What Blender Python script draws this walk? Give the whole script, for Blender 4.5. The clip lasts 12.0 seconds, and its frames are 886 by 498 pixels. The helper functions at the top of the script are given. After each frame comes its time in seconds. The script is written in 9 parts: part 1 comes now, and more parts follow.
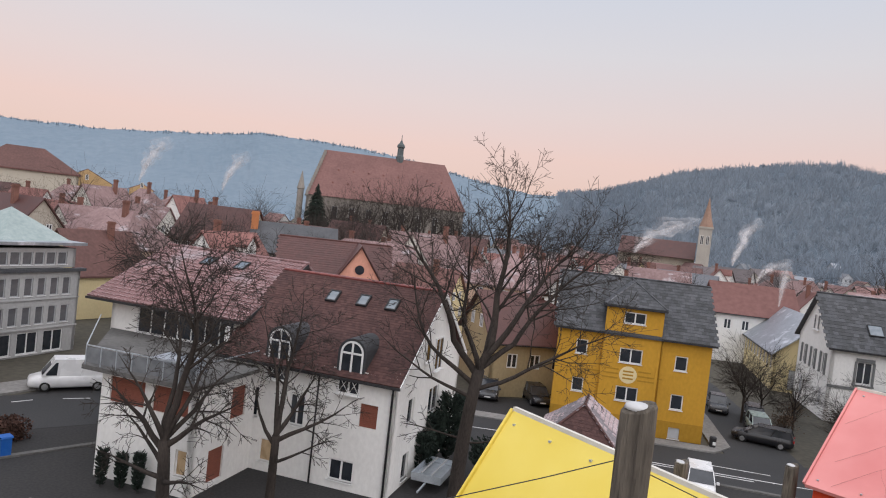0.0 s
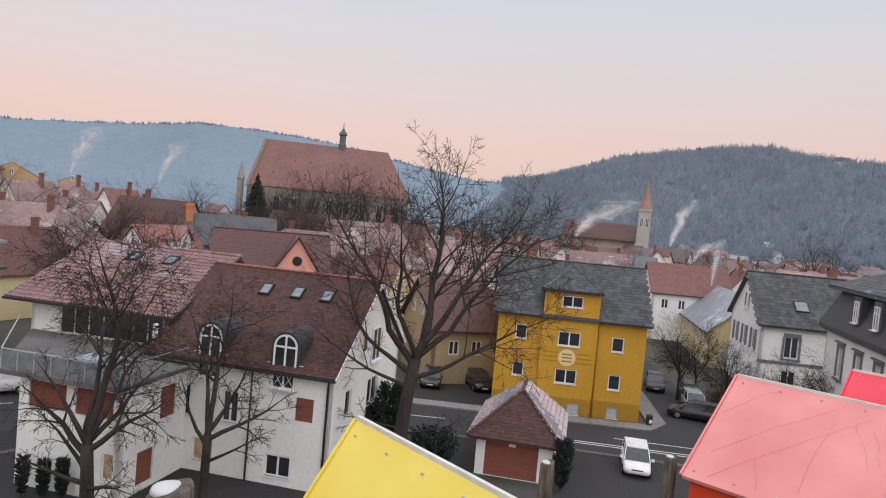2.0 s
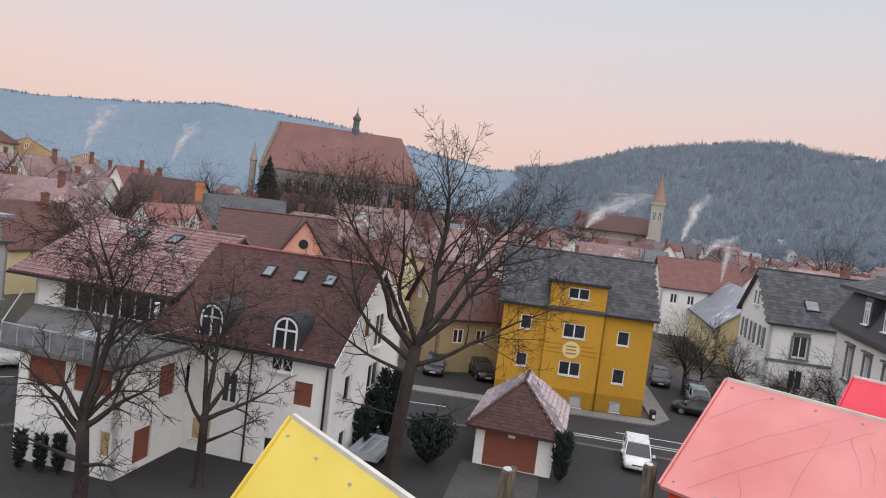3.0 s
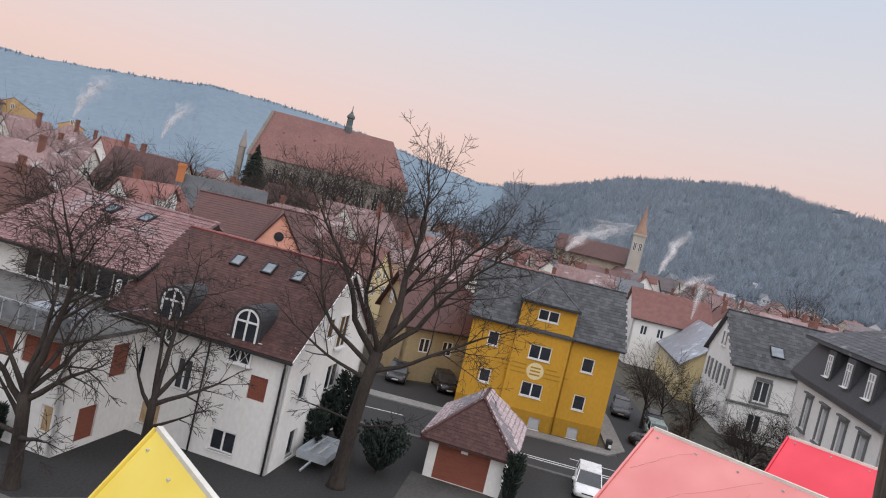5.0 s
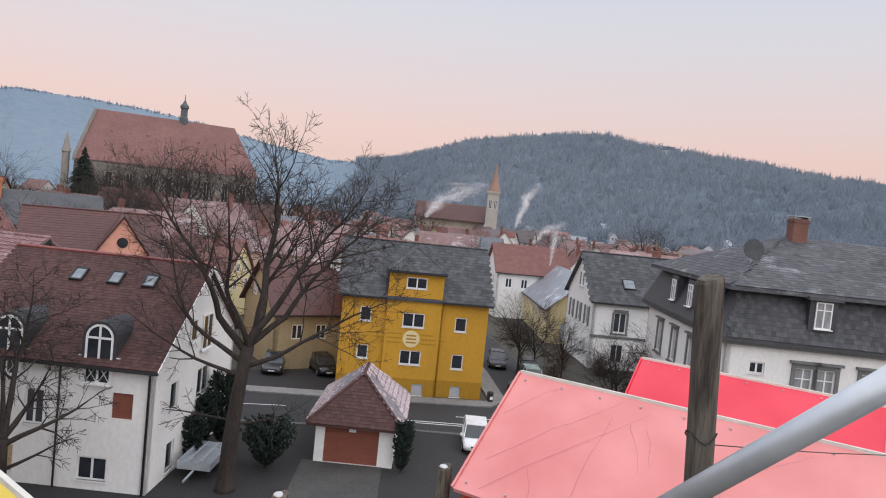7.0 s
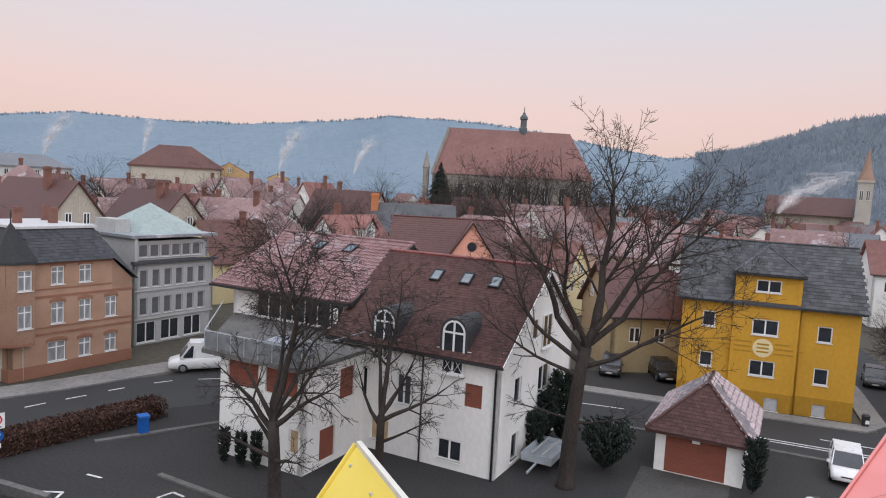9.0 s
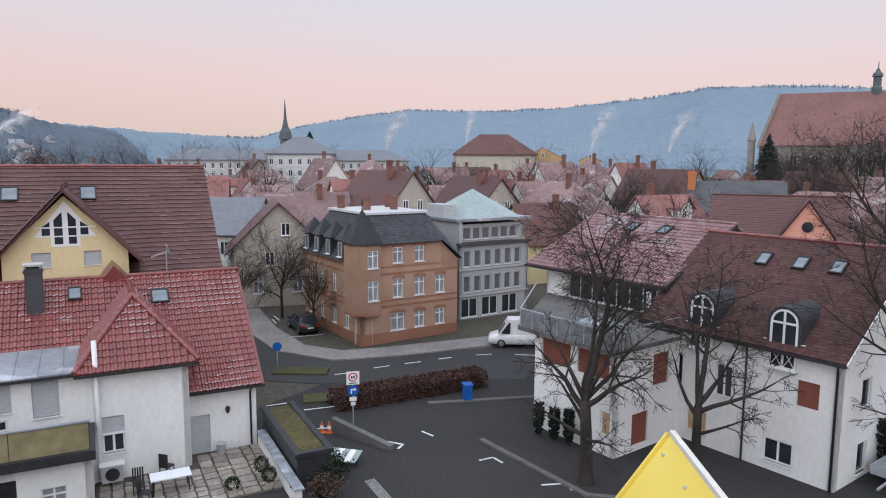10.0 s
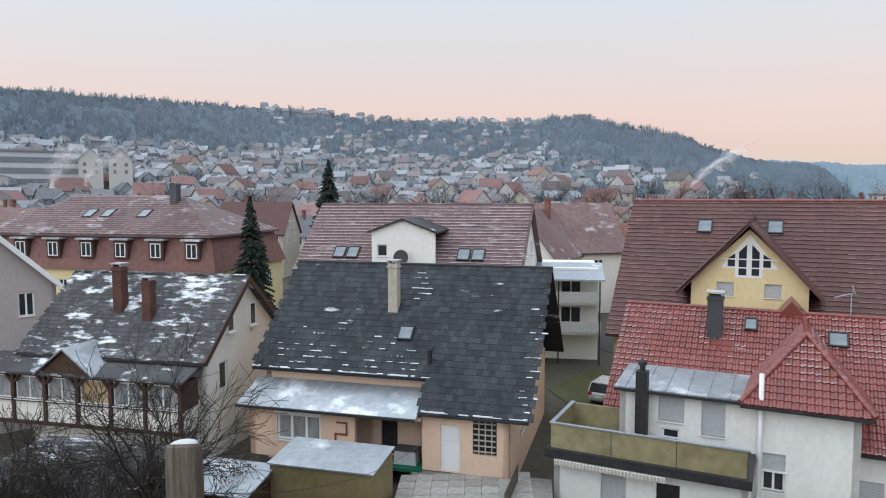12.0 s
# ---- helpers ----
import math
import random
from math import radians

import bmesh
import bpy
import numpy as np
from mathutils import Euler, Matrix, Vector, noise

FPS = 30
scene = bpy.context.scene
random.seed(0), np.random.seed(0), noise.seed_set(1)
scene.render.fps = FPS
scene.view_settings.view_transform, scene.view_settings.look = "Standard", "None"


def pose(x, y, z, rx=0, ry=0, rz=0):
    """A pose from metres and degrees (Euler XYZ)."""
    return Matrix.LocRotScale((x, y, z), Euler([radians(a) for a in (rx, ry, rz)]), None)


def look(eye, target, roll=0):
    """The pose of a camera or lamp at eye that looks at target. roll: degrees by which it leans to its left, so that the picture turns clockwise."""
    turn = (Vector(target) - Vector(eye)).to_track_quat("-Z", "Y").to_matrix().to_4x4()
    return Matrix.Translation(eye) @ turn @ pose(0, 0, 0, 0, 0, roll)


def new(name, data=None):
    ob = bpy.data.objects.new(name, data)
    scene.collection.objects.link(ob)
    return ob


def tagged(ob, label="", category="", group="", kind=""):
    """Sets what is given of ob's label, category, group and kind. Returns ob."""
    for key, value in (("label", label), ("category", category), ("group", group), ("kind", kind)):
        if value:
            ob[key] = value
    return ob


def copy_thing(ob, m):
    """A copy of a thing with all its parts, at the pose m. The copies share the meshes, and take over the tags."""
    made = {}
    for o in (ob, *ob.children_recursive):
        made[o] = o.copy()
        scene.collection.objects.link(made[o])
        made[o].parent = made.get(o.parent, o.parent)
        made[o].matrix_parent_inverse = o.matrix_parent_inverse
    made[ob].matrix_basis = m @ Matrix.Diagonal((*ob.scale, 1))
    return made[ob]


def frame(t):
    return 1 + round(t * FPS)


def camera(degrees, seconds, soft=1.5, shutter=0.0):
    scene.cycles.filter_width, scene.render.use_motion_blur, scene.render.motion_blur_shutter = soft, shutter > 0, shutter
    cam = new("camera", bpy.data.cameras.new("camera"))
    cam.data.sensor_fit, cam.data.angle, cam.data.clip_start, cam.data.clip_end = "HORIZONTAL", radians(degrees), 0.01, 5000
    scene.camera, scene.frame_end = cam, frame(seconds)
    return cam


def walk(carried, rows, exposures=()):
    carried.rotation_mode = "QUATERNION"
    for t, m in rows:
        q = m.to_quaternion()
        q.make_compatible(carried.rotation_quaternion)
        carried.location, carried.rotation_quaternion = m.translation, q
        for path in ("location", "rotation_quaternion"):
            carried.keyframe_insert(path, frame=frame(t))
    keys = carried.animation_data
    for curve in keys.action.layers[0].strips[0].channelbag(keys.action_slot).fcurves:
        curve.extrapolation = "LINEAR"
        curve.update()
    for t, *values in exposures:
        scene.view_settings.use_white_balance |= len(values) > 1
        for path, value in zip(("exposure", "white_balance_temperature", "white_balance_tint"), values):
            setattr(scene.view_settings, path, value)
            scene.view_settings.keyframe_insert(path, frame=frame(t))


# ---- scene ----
cam = camera(65.1, 12.0, soft=1.1)
PATH = [
    (0, (-0.754, -0.577, 14.63), (-0.641, 1.419, 14.56), 6.5),
    (0.5, (-0.614, -0.592, 14.7), (-0.47, 1.402, 14.637), 6.3),
    (1, (-0.423, -0.513, 14.744), (-0.208, 1.474, 14.677), 5.8),
    (1.5, (-0.226, -0.386, 14.739), (0.035, 1.595, 14.662), 5.4),
    (2, (-0.025, -0.315, 14.762), (0.242, 1.665, 14.671), 5.3),
    (2.5, (0.161, -0.298, 14.823), (0.432, 1.681, 14.722), 6.0),
    (3, (0.392, 0.083, 14.762), (0.631, 2.065, 14.632), 7.0),
    (3.2, (0.43, 0.227, 14.785), (0.648, 2.21, 14.641), 7.6),
    (4.8, (0.792, 0.304, 14.858), (1.061, 2.283, 14.738), 12.2),
    (5, (0.842, 0.339, 14.885), (1.13, 2.316, 14.788), 13.3),
    (5.5, (0.892, 0.275, 14.907), (1.069, 2.267, 14.86), 12.6),
    (6, (0.931, 0.199, 14.945), (1.077, 2.194, 14.937), 8.3),
    (6.5, (0.951, 0.364, 14.873), (1.408, 2.309, 14.808), 5.0),
    (6.7, (0.955, 0.364, 14.864), (1.569, 2.265, 14.778), 4.7),
    (8.3, (0.957, 0.447, 14.872), (1.699, 2.296, 14.699), 7.5),
    (8.5, (0.991, 0.483, 14.858), (1.449, 2.423, 14.689), 6.4),
    (9, (0.992, 0.565, 14.824), (0.733, 2.541, 14.648), 3.1),
    (9.5, (1.0, 0.6, 14.819), (0.232, 2.434, 14.598), 0.8),
    (10, (0.991, 0.597, 14.814), (-0.086, 2.263, 14.56), 0.3),
    (10.5, (0.946, 0.517, 14.836), (-0.393, 1.982, 14.588), 0.9),
    (11, (0.904, 0.476, 14.847), (-0.715, 1.628, 14.624), 1.4),
    (11.5, (1.054, 0.691, 14.852), (-0.823, 1.355, 14.660), 0.9),
    (12, (1.140, 1.184, 14.824), (-0.849, 1.315, 14.665), -0.1),
]
walk(cam, [(t, look(eye, target, roll)) for t, eye, target, roll in PATH],
     [(0, -0.02, 6650, 9), (5.5, 0.0, 6580, 9), (8.5, 0.03, 6450, 9), (9.5, 0.02, 6350, 9), (10.5, 0.07, 5850, 6), (11, 0.08, 5800, 4), (12, 0.14, 6150, 1)])

# ---- sky and light ----
world = bpy.data.worlds.new("dawn")
scene.world = world
world.use_nodes = True
wn, wl = world.node_tree.nodes, world.node_tree.links
wn.clear()
SUN_EL, SUN_AZ = 54.0, 165.0
w_out = wn.new("ShaderNodeOutputWorld")
w_sky = wn.new("ShaderNodeTexSky")
w_sky.sky_type = "NISHITA"
w_sky.sun_disc = False
w_sky.sun_elevation, w_sky.sun_rotation = radians(SUN_EL), radians(SUN_AZ)
w_bg1 = wn.new("ShaderNodeBackground")
w_bg1.inputs["Strength"].default_value = 0.05
wl.new(w_sky.outputs[0], w_bg1.inputs["Color"])
w_tc = wn.new("ShaderNodeTexCoord")
w_sep = wn.new("ShaderNodeSeparateXYZ")
w_ramp = wn.new("ShaderNodeValToRGB")
wl.new(w_tc.outputs["Generated"], w_sep.inputs[0])
wl.new(w_sep.outputs["Z"], w_ramp.inputs[0])
ramp = w_ramp.color_ramp
SKY = [(0.0, (0.50, 0.37, 0.38)), (0.06, (0.68, 0.365, 0.31)), (0.11, (0.78, 0.445, 0.345)), (0.17, (0.77, 0.55, 0.465)),
       (0.25, (0.73, 0.645, 0.61)), (0.36, (0.655, 0.67, 0.725)), (0.6, (0.62, 0.65, 0.76)), (1.0, (0.72, 0.76, 0.88))]
while len(ramp.elements) < len(SKY):
    ramp.elements.new(0.5)
for el, (p, c) in zip(ramp.elements, SKY):
    el.position, el.color = p, (*c, 1)
w_bg2 = wn.new("ShaderNodeBackground")
w_bg2.inputs["Strength"].default_value = 0.83
wl.new(w_ramp.outputs[0], w_bg2.inputs["Color"])
w_add = wn.new("ShaderNodeAddShader")
wl.new(w_bg1.outputs[0], w_add.inputs[0])
wl.new(w_bg2.outputs[0], w_add.inputs[1])
wl.new(w_add.outputs[0], w_out.inputs[0])
sun = new("sun", bpy.data.lights.new("sun", "SUN"))
sun.data.energy, sun.data.angle, sun.data.color = 2.7, radians(150), (1.0, 0.95, 0.92)
sun_dir = Vector((math.sin(radians(SUN_AZ)) * math.cos(radians(SUN_EL)), math.cos(radians(SUN_AZ)) * math.cos(radians(SUN_EL)), math.sin(radians(SUN_EL))))
sun.rotation_euler = sun_dir.to_track_quat("Z", "Y").to_euler()


# ---- materials ----
def mat(name, c1, c2, rough=0.8, scale=8.0, coarse=0.5, bump=0.3, metal=0.0, vary=0.0, snow=None, stretch=(1, 1, 1), spec=0.3):
    """Two colours mixed by coarse stains and fine grain; vary: lightness by piece; snow: (amount, scale, stretch)."""
    m = bpy.data.materials.new(name)
    m.use_nodes = True
    n, l = m.node_tree.nodes, m.node_tree.links
    b = n["Principled BSDF"]
    b.inputs["Metallic"].default_value = metal
    b.inputs["Specular IOR Level"].default_value = spec
    tc = n.new("ShaderNodeTexCoord")
    mp = n.new("ShaderNodeMapping")
    mp.inputs["Scale"].default_value = stretch
    l.new(tc.outputs["Object"], mp.inputs[0])
    fine, big = n.new("ShaderNodeTexNoise"), n.new("ShaderNodeTexNoise")
    fine.inputs["Scale"].default_value, fine.inputs["Detail"].default_value = scale, 4
    big.inputs["Scale"].default_value, big.inputs["Detail"].default_value = coarse, 5
    l.new(mp.outputs[0], fine.inputs[0])
    l.new(mp.outputs[0], big.inputs[0])
    addn = n.new("ShaderNodeMath")
    addn.operation = "MULTIPLY_ADD"
    addn.inputs[1].default_value = 0.5
    l.new(fine.outputs[0], addn.inputs[0])
    half = n.new("ShaderNodeMath")
    half.operation = "MULTIPLY"
    half.inputs[1].default_value = 0.5
    l.new(big.outputs[0], half.inputs[0])
    l.new(half.outputs[0], addn.inputs[2])
    cr = n.new("ShaderNodeValToRGB")
    cr.color_ramp.elements[0].position, cr.color_ramp.elements[1].position = 0.36, 0.64
    cr.color_ramp.elements[0].color, cr.color_ramp.elements[1].color = (*c1, 1), (*c2, 1)
    l.new(addn.outputs[0], cr.inputs[0])
    col = cr.outputs[0]
    if vary:
        geo, oi, sm, fr, hv = n.new("ShaderNodeNewGeometry"), n.new("ShaderNodeObjectInfo"), n.new("ShaderNodeMath"), n.new("ShaderNodeMath"), n.new("ShaderNodeHueSaturation")
        l.new(geo.outputs["Random Per Island"], sm.inputs[0])
        l.new(oi.outputs["Random"], sm.inputs[1])
        fr.operation = "FRACT"
        l.new(sm.outputs[0], fr.inputs[0])
        mr = n.new("ShaderNodeMapRange")
        mr.inputs["To Min"].default_value, mr.inputs["To Max"].default_value = 1 - vary, 1 + vary
        l.new(fr.outputs[0], mr.inputs[0])
        l.new(mr.outputs[0], hv.inputs["Value"])
        l.new(col, hv.inputs["Color"])
        col = hv.outputs[0]
    rough_in = None
    if snow:
        amount, sscale, sst, soft = (*snow, 0.14)[:4]
        mp2, sn, st, mx = n.new("ShaderNodeMapping"), n.new("ShaderNodeTexNoise"), n.new("ShaderNodeMapRange"), n.new("ShaderNodeMix")
        mp2.inputs["Scale"].default_value = sst
        l.new(tc.outputs["Object"], mp2.inputs[0])
        l.new(mp2.outputs[0], sn.inputs[0])
        sn.inputs["Scale"].default_value, sn.inputs["Detail"].default_value, sn.inputs["Roughness"].default_value = sscale, 6, 0.65
        st.inputs["From Min"].default_value, st.inputs["From Max"].default_value = 0.72 - amount, 0.72 - amount + soft
        drift, dm = n.new("ShaderNodeTexNoise"), n.new("ShaderNodeMath")
        drift.inputs["Scale"].default_value, drift.inputs["Detail"].default_value = 0.22, 3
        l.new(tc.outputs["Object"], drift.inputs[0])
        dm.operation = "MULTIPLY_ADD"
        dm.inputs[1].default_value = 0.7
        l.new(drift.outputs[0], dm.inputs[0])
        l.new(sn.outputs[0], dm.inputs[2])
        lower = n.new("ShaderNodeMath")
        lower.operation = "SUBTRACT"
        lower.inputs[1].default_value = 0.35
        l.new(dm.outputs[0], lower.inputs[0])
        l.new(lower.outputs[0], st.inputs[0])
        mx.data_type = "RGBA"
        l.new(st.outputs[0], mx.inputs[0])
        l.new(col, mx.inputs[6])
        mx.inputs[7].default_value = (0.72, 0.75, 0.80, 1)
        col = mx.outputs[2]
    l.new(col, b.inputs["Base Color"])
    rr = n.new("ShaderNodeMapRange")
    rr.inputs["To Min"].default_value, rr.inputs["To Max"].default_value = max(rough - 0.12, 0.03), min(rough + 0.1, 1)
    l.new(big.outputs[0], rr.inputs[0])
    l.new(rr.outputs[0], b.inputs["Roughness"])
    if bump:
        bp = n.new("ShaderNodeBump")
        bp.inputs["Strength"].default_value, bp.inputs["Distance"].default_value = bump, 0.02
        l.new(fine.outputs[0], bp.inputs["Height"])
        l.new(bp.outputs[0], b.inputs["Normal"])
    return m


def plaster(name, c, dirt=0.82):
    return mat(name, tuple(v * dirt for v in c), c, 0.9, 5.0, 0.35, 0.25, stretch=(1, 1, 0.6), spec=0.2)


M = {}
M["white"] = plaster("white_plaster", (0.83, 0.82, 0.80), 0.86)
M["cream"] = plaster("cream_plaster", (0.78, 0.755, 0.70), 0.86)
M["stone"] = plaster("pale_stone", (0.52, 0.47, 0.40), 0.7)
# Church stone: haze and shade are put into this duller base colour.
M["stone_far"] = plaster("church_sandstone", (0.30, 0.275, 0.25), 0.75)
M["yellow"] = plaster("ochre_yellow_plaster", (0.58, 0.315, 0.042), 0.82)
M["yellow_dark"] = plaster("ochre_plinth_plaster", (0.42, 0.23, 0.03), 0.8)
M["paleyellow"] = plaster("pale_yellow_plaster", (0.74, 0.62, 0.36), 0.88)
M["peach"] = plaster("peach_plaster", (0.76, 0.55, 0.42), 0.88)
M["grey"] = plaster("grey_plaster", (0.44, 0.43, 0.43), 0.85)
M["greyconc"] = plaster("grey_concrete", (0.46, 0.46, 0.46), 0.78)
M["mauve"] = plaster("mauve_grey_plaster", (0.44, 0.39, 0.39), 0.88)
M["dullochre"] = plaster("weathered_ochre_render", (0.44, 0.35, 0.21), 0.75)
M["pinkwall"] = plaster("salmon_plaster", (0.72, 0.36, 0.27), 0.85)
M["brickp"] = mat("orange_brick", (0.27, 0.158, 0.105), (0.40, 0.258, 0.185), 0.85, 14, 0.5, 0.4, vary=0.18)
M["brickband"] = mat("red_brick_band", (0.25, 0.115, 0.075), (0.31, 0.155, 0.105), 0.85, 14, 0.5, 0.3)
M["tile_red"] = mat("red_clay_tile", (0.155, 0.036, 0.032), (0.225, 0.062, 0.055), 0.30, 9, 0.6, 0.12, vary=0.18, snow=(0.03, 0.6, (0.7, 0.7, 4.5), 0.4), spec=0.6)
M["tile_brown"] = mat("brown_clay_tile", (0.068, 0.028, 0.026), (0.105, 0.043, 0.038), 0.5, 9, 0.5, 0.15, vary=0.12, spec=0.4)
M["tile_plum"] = mat("plum_brown_tile", (0.10, 0.066, 0.07), (0.165, 0.108, 0.112), 0.6, 9, 0.5, 0.2, vary=0.15, snow=(0.14, 0.7, (0.8, 0.8, 3), 0.4))
M["tile_frost"] = mat("frosted_clay_tile", (0.19, 0.105, 0.105), (0.28, 0.165, 0.165), 0.6, 9, 0.5, 0.2, vary=0.16, snow=(0.20, 0.6, (1, 1, 1), 0.6))
M["tile_old"] = mat("old_plain_tile", (0.058, 0.030, 0.029), (0.10, 0.050, 0.045), 0.8, 9, 0.35, 0.25, vary=0.22)
# Weathered town roof red, its base colour lightened to take in haze.
M["tile_far"] = mat("weathered_red_roof", (0.19, 0.092, 0.083), (0.275, 0.138, 0.125), 0.85, 1.5, 0.12, 0.3, vary=0.25)
M["church_tile"] = mat("dull_red_church_tile", (0.150, 0.078, 0.072), (0.215, 0.115, 0.105), 0.85, 1.2, 0.12, 0.3)
M["tile_far2"] = mat("dull_red_roof", (0.115, 0.062, 0.056), (0.18, 0.095, 0.085), 0.85, 2, 0.1, 0.3, vary=0.3)
M["slate"] = mat("dark_slate", (0.032, 0.035, 0.04), (0.068, 0.07, 0.077), 0.6, 9, 0.6, 0.25, vary=0.42, spec=0.4)
M["slate_dark"] = mat("blue_black_slate", (0.020, 0.022, 0.027), (0.045, 0.047, 0.054), 0.55, 9, 0.6, 0.25, vary=0.35, spec=0.35)
M["slate_snow"] = mat("snowy_slate", (0.024, 0.027, 0.033), (0.048, 0.052, 0.06), 0.6, 9, 0.6, 0.25, vary=0.3, snow=(0.03, 0.8, (1.0, 1.0, 5)), spec=0.15)
M["slate_mid"] = mat("snow_patched_slate", (0.05, 0.05, 0.055), (0.09, 0.09, 0.095), 0.75, 9, 0.6, 0.25, vary=0.25, snow=(0.215, 1.1, (0.8, 0.8, 3.5), 0.12), spec=0.2)
M["slate_dust"] = mat("frost_dusted_slate", (0.06, 0.062, 0.07), (0.11, 0.112, 0.12), 0.7, 9, 0.6, 0.25, vary=0.25, snow=(0.12, 0.9, (0.8, 0.8, 3), 0.5), spec=0.25)
M["slate_thin"] = mat("thinly_snowed_felt", (0.035, 0.034, 0.036), (0.075, 0.072, 0.075), 0.85, 7, 0.5, 0.3, snow=(0.15, 1.3, (0.6, 2.2, 1), 0.25), spec=0.2)
M["zinc"] = mat("zinc_sheet", (0.30, 0.33, 0.37), (0.44, 0.47, 0.51), 0.42, 3, 0.7, 0.05, metal=0.6, snow=(0.16, 0.6, (1, 1, 1)))
M["copper"] = mat("green_copper", (0.25, 0.315, 0.31), (0.35, 0.41, 0.405), 0.6, 3, 0.5, 0.05)
M["frame_white"] = mat("white_window_frame", (0.74, 0.74, 0.74), (0.80, 0.80, 0.80), 0.45, 12, 1, 0.03)
M["glass"] = mat("window_glass", (0.018, 0.022, 0.028), (0.035, 0.04, 0.05), 0.12, 1.5, 0.8, 0.0, spec=0.7)
M["curtain"] = mat("curtained_glass", (0.19, 0.195, 0.205), (0.34, 0.345, 0.355), 0.22, 2, 0.9, 0.0, stretch=(2.5, 1, 0.6), spec=0.5)
M["dimglass"] = mat("blind_backed_glass", (0.09, 0.095, 0.105), (0.17, 0.175, 0.185), 0.2, 1.2, 0.5, 0.0, spec=0.6)
M["litpane"] = mat("lamplit_curtain", (0.24, 0.18, 0.12), (0.40, 0.31, 0.21), 0.3, 1.5, 0.8, 0.0, stretch=(2, 1, 1), spec=0.5)
M["litpane"].node_tree.nodes["Principled BSDF"].inputs["Emission Color"].default_value = (1.0, 0.62, 0.24, 1)
M["litpane"].node_tree.nodes["Principled BSDF"].inputs["Emission Strength"].default_value = 0.06
M["stone_grey"] = mat("grey_painted_stone", (0.13, 0.135, 0.135), (0.19, 0.195, 0.195), 0.75, 5, 0.6, 0.08)
M["shutter_grey"] = mat("grey_roller_shutter", (0.42, 0.43, 0.45), (0.50, 0.51, 0.53), 0.6, 4, 0.6, 0.05)
M["shutter_brown"] = mat("red_brown_shutter", (0.19, 0.065, 0.045), (0.26, 0.09, 0.06), 0.7, 6, 0.8, 0.15, stretch=(1, 1, 6))
M["dark"] = mat("dark_painted_metal", (0.02, 0.02, 0.022), (0.04, 0.04, 0.043), 0.5, 5, 1, 0.05)
M["wood"] = mat("grey_weathered_wood", (0.045, 0.038, 0.032), (0.19, 0.165, 0.135), 0.9, 14, 5.0, 1.0, stretch=(5, 5, 0.55))
M["brownwood"] = mat("dark_brown_timber", (0.05, 0.028, 0.02), (0.09, 0.05, 0.034), 0.7, 8, 1, 0.3, stretch=(1, 1, 5))
M["asphalt"] = mat("asphalt", (0.024, 0.024, 0.026), (0.048, 0.046, 0.045), 0.88, 7, 0.12, 0.3)
M["road"] = mat("street_asphalt", (0.032, 0.033, 0.035), (0.052, 0.052, 0.054), 0.8, 9, 0.2, 0.3)
M["pave"] = mat("concrete_paving", (0.17, 0.165, 0.16), (0.28, 0.27, 0.26), 0.9, 4, 0.3, 0.3)
M["kerb"] = mat("dirty_kerb_stone", (0.09, 0.088, 0.086), (0.16, 0.155, 0.15), 0.9, 5, 0.4, 0.3)
M["drive"] = mat("worn_concrete_drive", (0.055, 0.053, 0.051), (0.095, 0.091, 0.087), 0.9, 6, 0.5, 0.3)
M["ground"] = mat("dull_winter_ground", (0.05, 0.048, 0.04), (0.10, 0.09, 0.07), 0.95, 2.0, 0.06, 0.5)
M["grass"] = mat("winter_grass", (0.045, 0.05, 0.022), (0.09, 0.09, 0.04), 0.95, 4.0, 0.3, 0.6)
M["paint"] = mat("worn_road_paint", (0.45, 0.45, 0.45), (0.78, 0.78, 0.78), 0.8, 6, 1.2, 0.1)
M["bark"] = mat("dark_bark", (0.022, 0.018, 0.016), (0.055, 0.044, 0.038), 0.95, 14, 2, 0.6, stretch=(1, 1, 0.3))
M["drystem"] = mat("dry_bramble_stem", (0.14, 0.06, 0.045), (0.24, 0.12, 0.09), 0.9, 14, 3, 0.2)
M["hedge"] = mat("brown_beech_hedge", (0.045, 0.024, 0.019), (0.10, 0.052, 0.040), 0.95, 8, 1, 0.5, vary=0.4)
M["conifer"] = mat("dark_conifer", (0.010, 0.017, 0.014), (0.030, 0.044, 0.034), 0.9, 6, 1, 0.4, vary=0.3)
# Aerial haze is painted into the base colours of these four.
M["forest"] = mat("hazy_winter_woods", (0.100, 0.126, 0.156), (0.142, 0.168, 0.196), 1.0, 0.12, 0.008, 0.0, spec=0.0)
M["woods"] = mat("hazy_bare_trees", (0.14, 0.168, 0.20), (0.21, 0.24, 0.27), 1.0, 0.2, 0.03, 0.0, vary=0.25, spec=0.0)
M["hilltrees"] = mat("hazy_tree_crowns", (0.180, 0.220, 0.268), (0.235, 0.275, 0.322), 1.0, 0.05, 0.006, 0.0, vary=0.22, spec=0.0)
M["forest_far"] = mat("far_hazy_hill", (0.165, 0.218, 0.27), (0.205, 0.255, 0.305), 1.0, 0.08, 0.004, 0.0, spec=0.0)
M["redchim"] = mat("chimney_brick", (0.14, 0.068, 0.055), (0.235, 0.115, 0.09), 0.85, 12, 1, 0.4)
M["oldchim"] = mat("sooty_chimney_brick", (0.065, 0.032, 0.028), (0.13, 0.06, 0.05), 0.85, 12, 1, 0.4)
M["pink"] = mat("faded_pink_sheet", (0.60, 0.185, 0.18), (0.70, 0.265, 0.255), 0.42, 2.0, 1.1, 0.06, spec=0.45)
